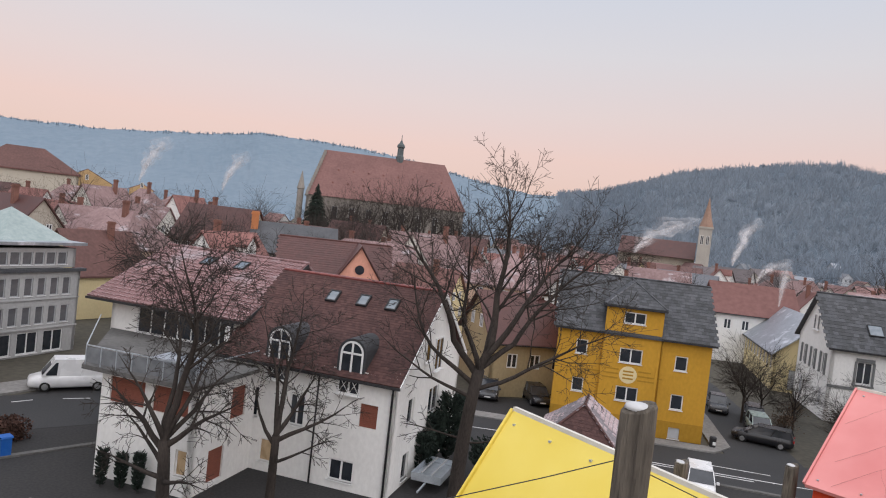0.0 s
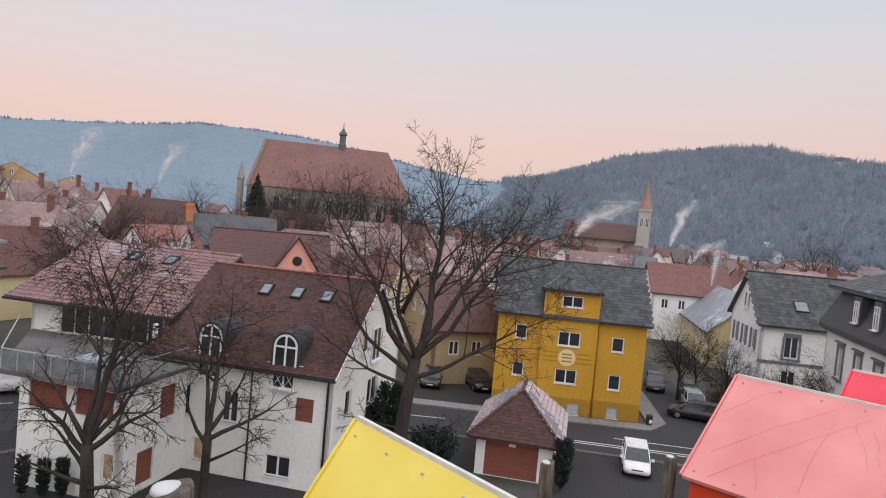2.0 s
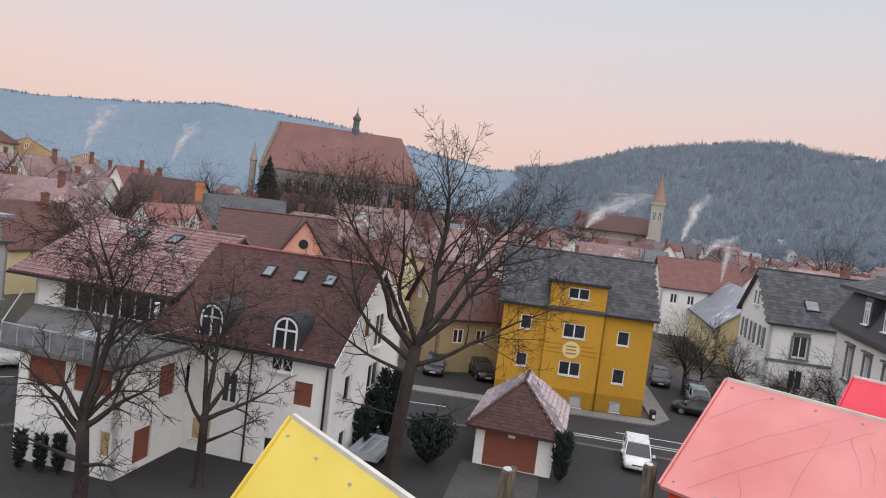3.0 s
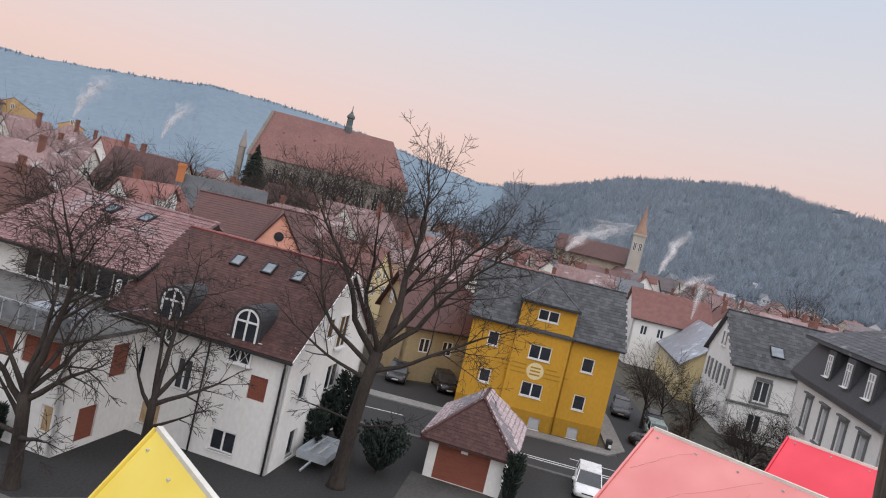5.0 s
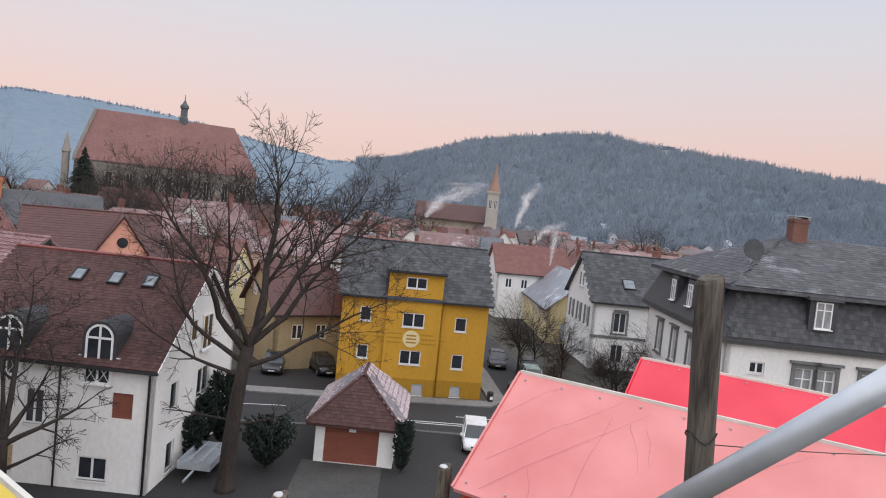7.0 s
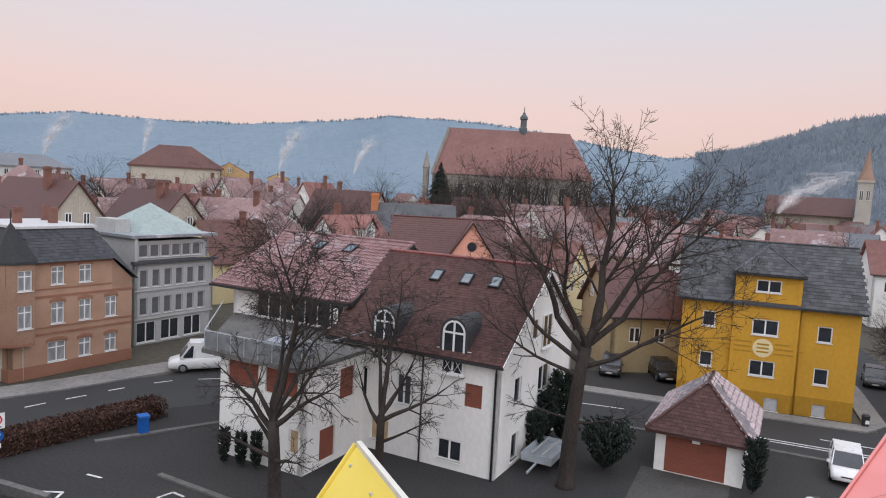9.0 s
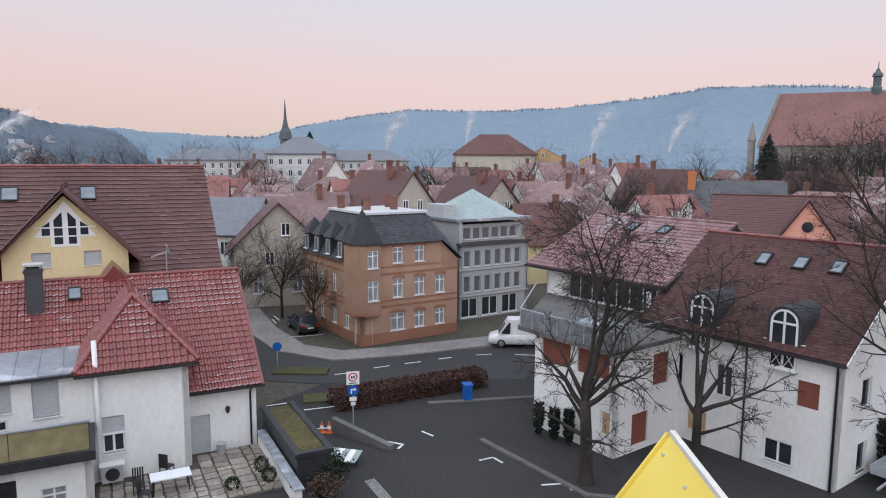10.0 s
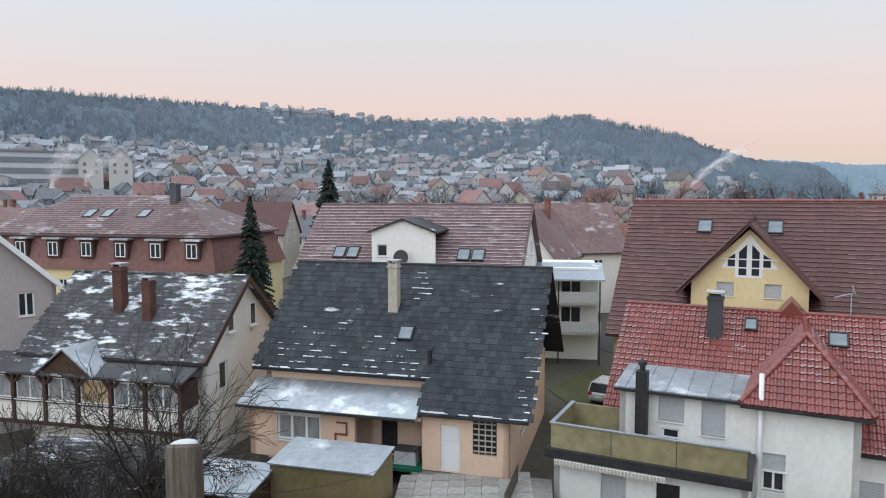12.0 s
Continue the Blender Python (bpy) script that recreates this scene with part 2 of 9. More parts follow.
M["redsheet"] = mat("crimson_sheet", (0.62, 0.025, 0.05), (0.72, 0.05, 0.085), 0.4, 2, 0.9, 0.05, spec=0.45)
M["redwall"] = mat("orange_red_board", (0.60, 0.05, 0.02), (0.68, 0.075, 0.03), 0.55, 5, 1, 0.1)
M["yellowsheet"] = mat("yellow_sheet", (0.74, 0.56, 0.075), (0.80, 0.64, 0.13), 0.42, 2.0, 1.1, 0.05, spec=0.45)
M["edge"] = mat("pale_edge_trim", (0.55, 0.53, 0.48), (0.70, 0.68, 0.62), 0.6, 10, 2, 0.1)
M["galv"] = mat("galvanised_steel", (0.42, 0.46, 0.50), (0.56, 0.60, 0.64), 0.4, 14, 3, 0.05, metal=0.5)
# Haze put into the hilltop villa's wall colour.
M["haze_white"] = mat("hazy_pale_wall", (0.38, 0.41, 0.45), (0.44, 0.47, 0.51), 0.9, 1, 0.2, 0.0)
M["copper_pale"] = plaster("pale_mint_plaster", (0.50, 0.62, 0.57), 0.88)
M["shedbrown"] = mat("khaki_painted_board", (0.17, 0.135, 0.065), (0.24, 0.195, 0.10), 0.7, 3, 0.7, 0.1)
M["moss"] = mat("mossy_felt", (0.05, 0.045, 0.018), (0.12, 0.10, 0.04), 0.95, 5, 0.8, 0.5)
M["flag"] = mat("sandstone_flag", (0.20, 0.175, 0.15), (0.36, 0.32, 0.28), 0.9, 5, 0.8, 0.3, vary=0.25)
M["orange"] = mat("orange_plastic", (0.55, 0.12, 0.03), (0.68, 0.17, 0.05), 0.5, 5, 1, 0.0)
M["snow"] = mat("thin_snow", (0.68, 0.70, 0.74), (0.80, 0.82, 0.85), 0.8, 9, 2, 0.4)
M["oldsnow"] = mat("icy_old_snow", (0.42, 0.42, 0.43), (0.62, 0.62, 0.63), 0.6, 14, 6, 0.5)
M["rime"] = mat("hoar_frost", (0.36, 0.26, 0.265), (0.56, 0.48, 0.50), 0.8, 9, 1.2, 0.3, vary=0.15)
M["rime_thin"] = mat("thin_frost_film", (0.25, 0.165, 0.165), (0.40, 0.30, 0.305), 0.6, 9, 0.8, 0.2, vary=0.2)
M["balcony"] = mat("yellowed_balcony_panel", (0.20, 0.17, 0.092), (0.33, 0.285, 0.165), 0.22, 2, 0.8, 0.03, spec=0.6)


def smoke_mat(name, most):
    m = bpy.data.materials.new(name)
    m.use_nodes = True
    n, l = m.node_tree.nodes, m.node_tree.links
    n.clear()
    out, tr, df, mx = n.new("ShaderNodeOutputMaterial"), n.new("ShaderNodeBsdfTransparent"), n.new("ShaderNodeBsdfDiffuse"), n.new("ShaderNodeMixShader")
    df.inputs["Color"].default_value = (0.82, 0.80, 0.81, 1)
    tc, no, mr = n.new("ShaderNodeTexCoord"), n.new("ShaderNodeTexNoise"), n.new("ShaderNodeMapRange")
    no.inputs["Scale"].default_value, no.inputs["Detail"].default_value, no.inputs["Roughness"].default_value = 0.28, 4, 0.55
    mr.inputs["From Min"].default_value, mr.inputs["From Max"].default_value = 0.30, 0.75
    mr.inputs["To Min"].default_value, mr.inputs["To Max"].default_value = 0.0, most
    l.new(tc.outputs["Object"], no.inputs[0])
    l.new(no.outputs[0], mr.inputs[0])
    l.new(mr.outputs[0], mx.inputs[0])
    l.new(tr.outputs[0], mx.inputs[1])
    l.new(df.outputs[0], mx.inputs[2])
    l.new(mx.outputs[0], out.inputs[0])
    return m


SMOKE = [(1.35, smoke_mat("thinning_smoke", 0.16)), (0.95, smoke_mat("thin_smoke", 0.30)), (0.55, smoke_mat("dense_smoke", 0.50))]


# ---- mesh helpers ----
class MB:
    """Collects faces of one mesh."""

    def __init__(self):
        self.v, self.f = [], []

    def poly(self, *pts):
        k = len(self.v)
        self.v += [tuple(p) for p in pts]
        self.f.append(tuple(range(k, k + len(pts))))
        return self

    def box(self, x0, x1, y0, y1, z0, z1):
        k = len(self.v)
        self.v += [(x0, y0, z0), (x1, y0, z0), (x1, y1, z0), (x0, y1, z0), (x0, y0, z1), (x1, y0, z1), (x1, y1, z1), (x0, y1, z1)]
        self.f += [tuple(k + i for i in q) for q in ((0, 3, 2, 1), (4, 5, 6, 7), (0, 1, 5, 4), (1, 2, 6, 5), (2, 3, 7, 6), (3, 0, 4, 7))]
        return self

    def prism(self, pts, off):
        """A closed solid: the polygon pts moved along off."""
        k, n, off = len(self.v), len(pts), Vector(off)
        a = [Vector(p) for p in pts]
        nrm = sum(((a[i] - a[0]).cross(a[i + 1] - a[0]) for i in range(1, n - 1)), Vector())
        if nrm.dot(off) > 0:
            a.reverse()
        self.v += [tuple(p) for p in a] + [tuple(p + off) for p in a]
        self.f.append(tuple(range(k, k + n)))
        self.f.append(tuple(reversed(range(k + n, k + 2 * n))))
        for i in range(n):
            j = (i + 1) % n
            self.f.append((k + j, k + i, k + n + i, k + n + j))
        return self

    def beam(self, a, b, w, h=None):
        """A square bar from a to b."""
        a, b, h = Vector(a), Vector(b), h or w
        d = (b - a).normalized()
        s = d.cross(Vector((0, 0, 1)))
        s = s.normalized() if s.length > 1e-3 else Vector((1, 0, 0))
        t = s.cross(d)
        q = [a + s * w / 2 * i + t * h / 2 * j for i, j in ((-1, -1), (1, -1), (1, 1), (-1, 1))]
        return self.prism(q, b - a)

    def tube(self, pts, radii, n=6, cap=True):
        k = len(self.v)
        pts = [Vector(p) for p in pts]
        for i, p in enumerate(pts):
            d = (pts[min(i + 1, len(pts) - 1)] - pts[max(i - 1, 0)]).normalized()
            s = d.cross(Vector((0.31, 0.17, 1.0) if abs(d.z) < 0.95 else (1, 0, 0))).normalized()
            t = s.cross(d)
            for j in range(n):
                a = 2 * math.pi * j / n
                self.v.append(tuple(p + (s * math.cos(a) + t * math.sin(a)) * radii[i]))
        for i in range(len(pts) - 1):
            for j in range(n):
                a, b = k + i * n + j, k + i * n + (j + 1) % n
                self.f.append((a, a + n, b + n, b))
        if cap:
            self.f.append(tuple(k + j for j in range(n)))
            e = k + (len(pts) - 1) * n
            self.f.append(tuple(e + j for j in reversed(range(n))))
        return self

    def lathe(self, prof, n=10, c=(0, 0)):
        """Turned about the upright line through c: prof rows of radius and height."""
        return self.tube([(c[0], c[1], z + i * 1e-5) for i, (r, z) in enumerate(prof)], [r for r, z in prof], n)

    def weld(self):
        """Joins equal corners and leaves out faces between two cells."""
        at, idx = {}, []
        for v in self.v:
            idx.append(at.setdefault(tuple(round(c, 4) for c in v), len(at)))
        faces = {}
        for f in self.f:
            g = tuple(idx[i] for i in f)
            faces.setdefault(tuple(sorted(g)), []).append(g)
        self.v, self.f = list(at), [g[0] for g in faces.values() if len(g) == 1]
        return self

    def mesh(self, name, material, smooth=False):
        me = bpy.data.meshes.new(name)
        me.from_pydata(self.v, [], self.f)
        me.materials.append(material)
        if smooth:
            me.polygons.foreach_set("use_smooth", [True] * len(me.polygons))
        me.update()
        return me


def part(name, mb, material, parent=None, label="", smooth=False):
    ob = new(name, mb if isinstance(mb, bpy.types.Mesh) else mb.mesh(name, material, smooth))
    ob.parent = parent
    if label:
        tagged(ob, label)
    return ob


def at_plan(x, y, z, ux, uy):
    """The pose with local x along (ux, uy) and local y to its left."""
    return Matrix.Translation((x, y, z)) @ Matrix.Rotation(math.atan2(uy, ux), 4, "Z")


def thing(name, m, label, category, group="", kind=""):
    ob = new(name)
    ob.matrix_basis = m
    return tagged(ob, label, category, group, kind)


# ---- building parts ----
WINDOWS = {}


def window(parent, m, w, h, kind="w2"):
    """A window or shutter, local x across, z up from its lower edge's middle, facing local -y."""
    key = (round(w, 2), round(h, 2), kind)
    if key not in WINDOWS:
        fr, pa, fm, pm, si = MB(), MB(), M["frame_white"], M["glass"], None
        b = {"far": 0.10, "w3": 0.11, "arch": 0.10, "w1": 0.085, "w2": 0.085}.get(kind, 0.065)
        if kind in ("w2", "w1", "far", "cur", "w3", "arch", "yel", "dim", "rib", "lit"):
            if kind == "arch":
                r, n = w / 2, 10
                zs = h - r
                fr.box(-w / 2, -w / 2 + b, -0.04, 0.04, 0, zs).box(w / 2 - b, w / 2, -0.04, 0.04, 0, zs).box(-w / 2 + b, w / 2 - b, -0.04, 0.04, 0, b)
                arc = [(math.cos(math.pi * i / n), math.sin(math.pi * i / n)) for i in range(n + 1)]
                for (c0, s0), (c1, s1) in zip(arc, arc[1:]):
                    fr.prism([(c0 * r, -0.04, zs + s0 * r), (c1 * r, -0.04, zs + s1 * r), (c1 * (r - b), -0.04, zs + s1 * (r - b)), (c0 * (r - b), -0.04, zs + s0 * (r - b))], (0, 0.08, 0))
                fr.box(-w / 2 + b, w / 2 - b, -0.035, 0.035, zs - b / 2, zs + b / 2).box(-b / 2, b / 2, -0.035, 0.035, b, h - b)
                fr.box(-w / 2 + b, -b / 2, -0.035, 0.035, zs * 0.40, zs * 0.40 + b * 0.8).box(b / 2, w / 2 - b, -0.035, 0.035, zs * 0.40, zs * 0.40 + b * 0.8)
                for s in (-1, 1):
                    x0, x1 = (-w / 2 + b, -b / 2) if s < 0 else (b / 2, w / 2 - b)
                    fr.beam((x0, 0, b), (x1, 0, zs * 0.4), 0.035).beam((x1, 0, b), (x0, 0, zs * 0.4), 0.035)
                pa.poly(*[(-w / 2 + 0.01, 0.0, 0.01), (w / 2 - 0.01, 0.0, 0.01)], *[(c * (r - 0.01), 0.0, zs + s * (r - 0.01)) for c, s in arc])
            else:
                bars = [-w / 2 + b, w / 2 - b]
                if kind in ("w2", "far", "cur", "yel") and w > 0.7:
                    bars[1:1] = [-b * 0.6, b * 0.6]
                if kind == "w3":
                    bars[1:1] = [-w / 6 - b * 0.6, -w / 6 + b * 0.6, w / 6 - b * 0.6, w / 6 + b * 0.6]
                if kind == "rib":
                    bars[1:1] = [v for q in range(1, 7) for v in (-w / 2 + q * w / 7 - b * 0.6, -w / 2 + q * w / 7 + b * 0.6)]
                rails = [b, h - b]
                if kind == "cur":
                    rails[1:1] = [h * 0.68, h * 0.68 + b]
                xs, zs = [-w / 2, *bars, w / 2], [0, *rails, h]
                for i in range(len(xs) - 1):
                    for j in range(len(zs) - 1):
                        if i % 2 == 0 or j % 2 == 0:
                            fr.box(xs[i], xs[i + 1], -0.04, 0.04, zs[j], zs[j + 1])
                fr.weld()
                pa.poly((-w / 2 + 0.01, 0, 0.01), (w / 2 - 0.01, 0, 0.01), (w / 2 - 0.01, 0, h - 0.01), (-w / 2 + 0.01, 0, h - 0.01))
                if kind in ("cur", "yel", "w3"):
                    pm = M["curtain"]
                if kind == "lit":
                    pm = M["litpane"]
                if kind == "dim":
                    fm, pm = M["shutter_grey"], M["dimglass"]
            si = MB().box(-w / 2 - 0.06, w / 2 + 0.06, -0.2, -0.041, -0.05, 0.0)
        else:
            fm = {"shut": M["shutter_grey"], "brown": M["shutter_brown"], "door": M["dark"], "garage": M["shutter_brown"], "wdoor": M["frame_white"]}[kind]
            n = max(4, int(h / 0.09)) if kind != "door" and kind != "wdoor" else 3
            edge = []
            for i in range(n):
                z0, z1 = h * i / n, h * (i + 1) / n
                edge += [(0.0, z0), (-0.022, z0 + 0.012), (-0.022, z1 - 0.012)]
            edge += [(0.0, h)]
            for (y0, z0), (y1, z1) in zip(edge, edge[1:]):
                fr.poly((-w / 2, y0, z0), (w / 2, y0, z0), (w / 2, y1, z1), (-w / 2, y1, z1))
            fr.weld()
            pa = None
            if kind == "shut":
                si = MB().box(-w / 2 - 0.06, w / 2 + 0.06, -0.2, -0.041, -0.05, 0.0)
        me = [fr.mesh("window", fm), pa.mesh("pane", pm) if pa else None, si.mesh("sill", M["frame_white"]) if si else None]
        WINDOWS[key] = me
    me = WINDOWS[key]
    name = {"shut": "roller_shutter", "brown": "shutter", "door": "door", "garage": "garage_door", "wdoor": "door"}.get(kind, "window")
    ob = part(name, me[0], None, parent)
    ob.matrix_basis = m
    if me[1]:
        part("pane", me[1], None, ob)
    if me[2] and kind != "far":
        part("sill", me[2], None, ob)
    return ob


def wall(parent, material, p0, p1, z0, z1, wins=(), gable=None, t=0.3, name="wall", label=""):
    """An upright wall seen from outside from p0 (left) to p1 (right), with openings (middle, sill, width, height, kind) cut through
    and, where given, a gable (where its top stands along the wall, its height)."""
    p0, p1 = Vector((*p0, 0)), Vector((*p1, 0))
    W, d = (p1 - p0).length, (p1 - p0).normalized()
    m = Matrix(((d.x, -d.y, 0, p0.x), (d.y, d.x, 0, p0.y), (0, 0, 1, 0), (0, 0, 0, 1)))
    xs = sorted({0.0, W, *[min(max(v, 0), W) for s, z, w, h, k in wins for v in (s - w / 2, s + w / 2)]})
    zs = sorted({z0, z1, *[min(max(v, z0), z1) for s, z, w, h, k in wins for v in (z, z + h)]})
    mb = MB()
    for xa, xb in zip(xs, xs[1:]):
        for za, zb in zip(zs, zs[1:]):
            cx, cz = (xa + xb) / 2, (za + zb) / 2
            if not any(abs(cx - s) < w / 2 and z < cz < z + h for s, z, w, h, k in wins):
                mb.box(xa, xb, 0, t, za, zb)
    mb.weld()
    if gable:
        mb.prism([(0, 0, z1), (W, 0, z1), (gable[0], 0, gable[1])], (0, t, 0))
    mb.v = [tuple(m @ Vector(v)) for v in mb.v]
    ob = part(name, mb, material, parent, label)
    for s, z, w, h, k in wins:
        window(parent, m @ Matrix.Translation((s, 0.12, z)), w, h, k)
    return m


PROFILE = {"pan": ((0, 0.0), (0.30, 0.0), (0.5, 0.045), (0.8, 0.05), (1.0, 0.005)), "slate": ((0, 0.0), (1.0, 0.0)), "flat": ((0, 0.004), (0.5, 0.012), (1.0, 0.004))}


def tile_mesh(w, h, prof):
    mb, k = MB(), len(PROFILE[prof])
    lift = {"pan": 0.06, "flat": 0.06, "slate": 0.028}[prof]
    for v, up in ((-0.04, lift), (h + 0.02, 0.012)):
        for a, b in PROFILE[prof]:
            mb.v.append((a * w * 0.985, v, b + up))
    for a, b in PROFILE[prof]:
        mb.v.append((a * w * 0.985, -0.04, 0.0))
    for i in range(k - 1):
        mb.f += [(i, i + 1, k + i + 1, k + i), (2 * k + i, 2 * k + i + 1, i + 1, i)]
    return mb


def tiles(parent, O, U, V, poly, w, h, prof, material, nparts=0, seed=1, skip=None, rime=None):
    """Overlapping tiles over the plane O + a U + b V, where (a, b) lies inside the outline poly;
    rime: frost lying on them (material, share, from and to up the tile in metres, from and to across)."""
    rng = random.Random(seed)
    O, U, V = Vector(O), Vector(U).normalized(), Vector(V).normalized()
    N = U.cross(V)
    base = tile_mesh(w, h, prof)

    def inside(a, b):
        c = False
        for (x0, y0), (x1, y1) in zip(poly, poly[1:] + poly[:1]):
            if (y0 > b) != (y1 > b) and a < (x1 - x0) * (b - y0) / (y1 - y0) + x0:
                c = not c
        return c

    amin, amax = min(p[0] for p in poly), max(p[0] for p in poly)
    bmin, bmax = min(p[1] for p in poly), max(p[1] for p in poly)
    joined, me, made, r, frost = MB(), None, 0, 0, MB()
    lift = {"pan": 0.06, "flat": 0.06, "slate": 0.028}[prof]
    b = bmin
    while b < bmax - 0.02:
        a = amin + (0 if prof != "slate" or r % 2 else -w / 2)
        while a < amax:
            if inside(a + w / 2, b + h / 2) and not (skip and skip(a + w / 2, b + h / 2)):
                j = (rng.uniform(-0.004, 0.004), rng.uniform(-0.012, 0.012), rng.uniform(0, 0.006))
                if rime and rng.random() < rime[1] + 2.4 * noise.noise((O + U * a + V * b) * 0.3) + 0.5 * noise.noise((O + U * a + V * b) * 1.1):
                    v0, v1 = rime[2] + rng.uniform(-0.01, 0.01), rime[3] * rng.uniform(0.7, 1.05)
                    hz = [lift + (0.012 - lift) * (v + 0.04) / (h + 0.06) + 0.012 for v in (v0, v1)]
                    for (p0, q0), (p1, q1) in zip(PROFILE[prof], PROFILE[prof][1:]):
                        if p0 >= rime[4] - 0.01 and p1 <= rime[5] + 0.01:
                            frost.poly(*[O + U * (a + u * w * 0.985) + V * (b + j[1] + v) + N * z for u, v, z in ((p0, v0, hz[0] + q0), (p1, v0, hz[0] + q1), (p1, v1, hz[1] + q1), (p0, v1, hz[1] + q0))])
                if made < nparts:
                    if me is None:
                        me = base.mesh("roof_tile", material)
                    o = part("roof_tile", me, None, parent)
                    P = O + U * (a + j[0]) + V * (b + j[1]) + N * j[2]
                    o.matrix_basis = Matrix(((U.x, V.x, N.x, P.x), (U.y, V.y, N.y, P.y), (U.z, V.z, N.z, P.z), (0, 0, 0, 1)))
                    made += 1
                else:
                    k = len(joined.v)
                    P = O + U * (a + j[0]) + V * (b + j[1]) + N * j[2]
                    joined.v += [tuple(P + U * x + V * y + N * z) for x, y, z in base.v]
                    joined.f += [tuple(k + i for i in q) for q in base.f]
            a += w
        b += h
        r += 1
    if joined.v:
        tagged(part("roof_tiles", joined, material, parent), kind="stuff")
    if frost.v:
        tagged(part("frost", frost, rime[0], parent, "frost along the tile courses"), kind="stuff")


def slope(parent, pts, material, t=0.16, name="roof"):
    """A roof slab under its covering: corner points of its upper face, given in turn."""
    return part(name, MB().prism(pts, (0, 0, -t)), material, parent)


def gable_roof(parent, x0, x1, ye0, ze, yr, zr, ye1, ze1, material, t=0.16):
    slope(parent, [(x0, ye0, ze), (x1, ye0, ze), (x1, yr, zr), (x0, yr, zr)], material, t)
    slope(parent, [(x1, ye1, ze1), (x0, ye1, ze1), (x0, yr, zr), (x1, yr, zr)], material, t)


def ridge_caps(parent, a, b, material, r=0.11, step=0.36):
    """A row of half-round caps along a ridge or hip."""
    a, b = Vector(a), Vector(b)
    n = max(1, int((b - a).length / step))
    mb = MB()
    for i in range(n):
        p, q = a.lerp(b, i / n), a.lerp(b, (i + 1.06) / n)
        mb.tube([p, q], [r, r * 0.86], 8)
    tagged(part("ridge_capping", mb, material, parent), kind="stuff")


def chimney(parent, x, y, z0, z1, w=0.5, material=None, cap=True):
    mb = MB().box(x - w / 2, x + w / 2, y - w / 2, y + w / 2, z0, z1)
    mb.box(x - w / 2 - 0.05, x + w / 2 + 0.05, y - w / 2 - 0.05, y + w / 2 + 0.05, z1 - 0.25, z1 - 0.12)
    c = part("chimney", mb, material or M["redchim"], parent)
    if cap:
        part("chimney_cap", MB().box(x - w / 2 - 0.07, x + w / 2 + 0.07, y - w / 2 - 0.07, y + w / 2 + 0.07, z1 + 0.14, z1 + 0.2).box(x - w / 2, x - w / 2 + 0.08, y - w / 2, y + w / 2, z1, z1 + 0.14).box(x + w / 2 - 0.08, x + w / 2, y - w / 2, y + w / 2, z1, z1 + 0.14), M["greyconc"], c)
    return c


def skylight(parent, O, U, V, a, b, w=0.7, h=1.0):
    O, U, V = Vector(O), Vector(U).normalized(), Vector(V).normalized()
    N = U.cross(V)
    P = O + U * a + V * b
    m = Matrix(((U.x, V.x, N.x, P.x), (U.y, V.y, N.y, P.y), (U.z, V.z, N.z, P.z), (0, 0, 0, 1)))
    f = MB().box(-w / 2 - 0.07, -w / 2, -h / 2, h / 2, -0.05, 0.16).box(w / 2, w / 2 + 0.07, -h / 2, h / 2, -0.05, 0.16)
    f.box(-w / 2 - 0.07, w / 2 + 0.07, h / 2, h / 2 + 0.08, -0.05, 0.16).box(-w / 2 - 0.07, w / 2 + 0.07, -h / 2 - 0.08, -h / 2, -0.05, 0.16)
    o = part("roof_window", f, M["dark"], parent)
    o.matrix_basis = m
    part("pane", MB().poly((-w / 2, -h / 2, 0.12), (w / 2, -h / 2, 0.12), (w / 2, h / 2, 0.12), (-w / 2, h / 2, 0.12)), M["skyglass"], o)


M["skyglass"] = mat("sky_reflecting_glass", (0.10, 0.13, 0.16), (0.16, 0.19, 0.22), 0.06, 2, 1, 0.0, spec=1.0)


def pipe(parent, pts, r=0.05, material=None, name="downpipe"):
    return part(name, MB().tube(pts, [r] * len(pts), 7), material or M["zinc"], parent, smooth=True)


# ---- ground ----
def smooth01(v):
    v = min(max(v, 0.0), 1.0)
    return v * v * (3 - 2 * v)


def ground_z(x, y):
    """Level town, and the steep bank whose top the walk follows."""
    r = math.hypot(x - 0.3, max(y - 0.3, 0.0) + 0.25 * min(y + 1.0, 0.0))
    return 13.25 * (1 - smooth01((r - 1.7) / 14.0)) - 0.03


def build_ground():
    mb, rings, n = MB(), [0.0, 1, 1.6, 2, 2.5, 3, 3.5, 4, 4.5, 5, 6, 7, 8, 9, 10, 11, 12, 13, 14, 15, 16, 17, 18, 19, 20, 21, 22, 23, 24, 25, 28, 40, 80, 160, 320, 700, 1500, 4000], 96
    for r in rings:
        for j in range(n):
            a = 2 * math.pi * j / n
            x, y = 0.3 + r * math.cos(a), 0.3 + r * math.sin(a)
            mb.v.append((x, y, ground_z(x, y)))
    for i in range(len(rings) - 1):
        for j in range(n):
            a, b = i * n + j, i * n + (j + 1) % n
            mb.f.append((a, a + n, b + n, b))
    tagged(part("ground", mb, M["ground"], smooth=True), "dull brown winter ground with a steep bank", "ground", kind="structure")


build_ground()


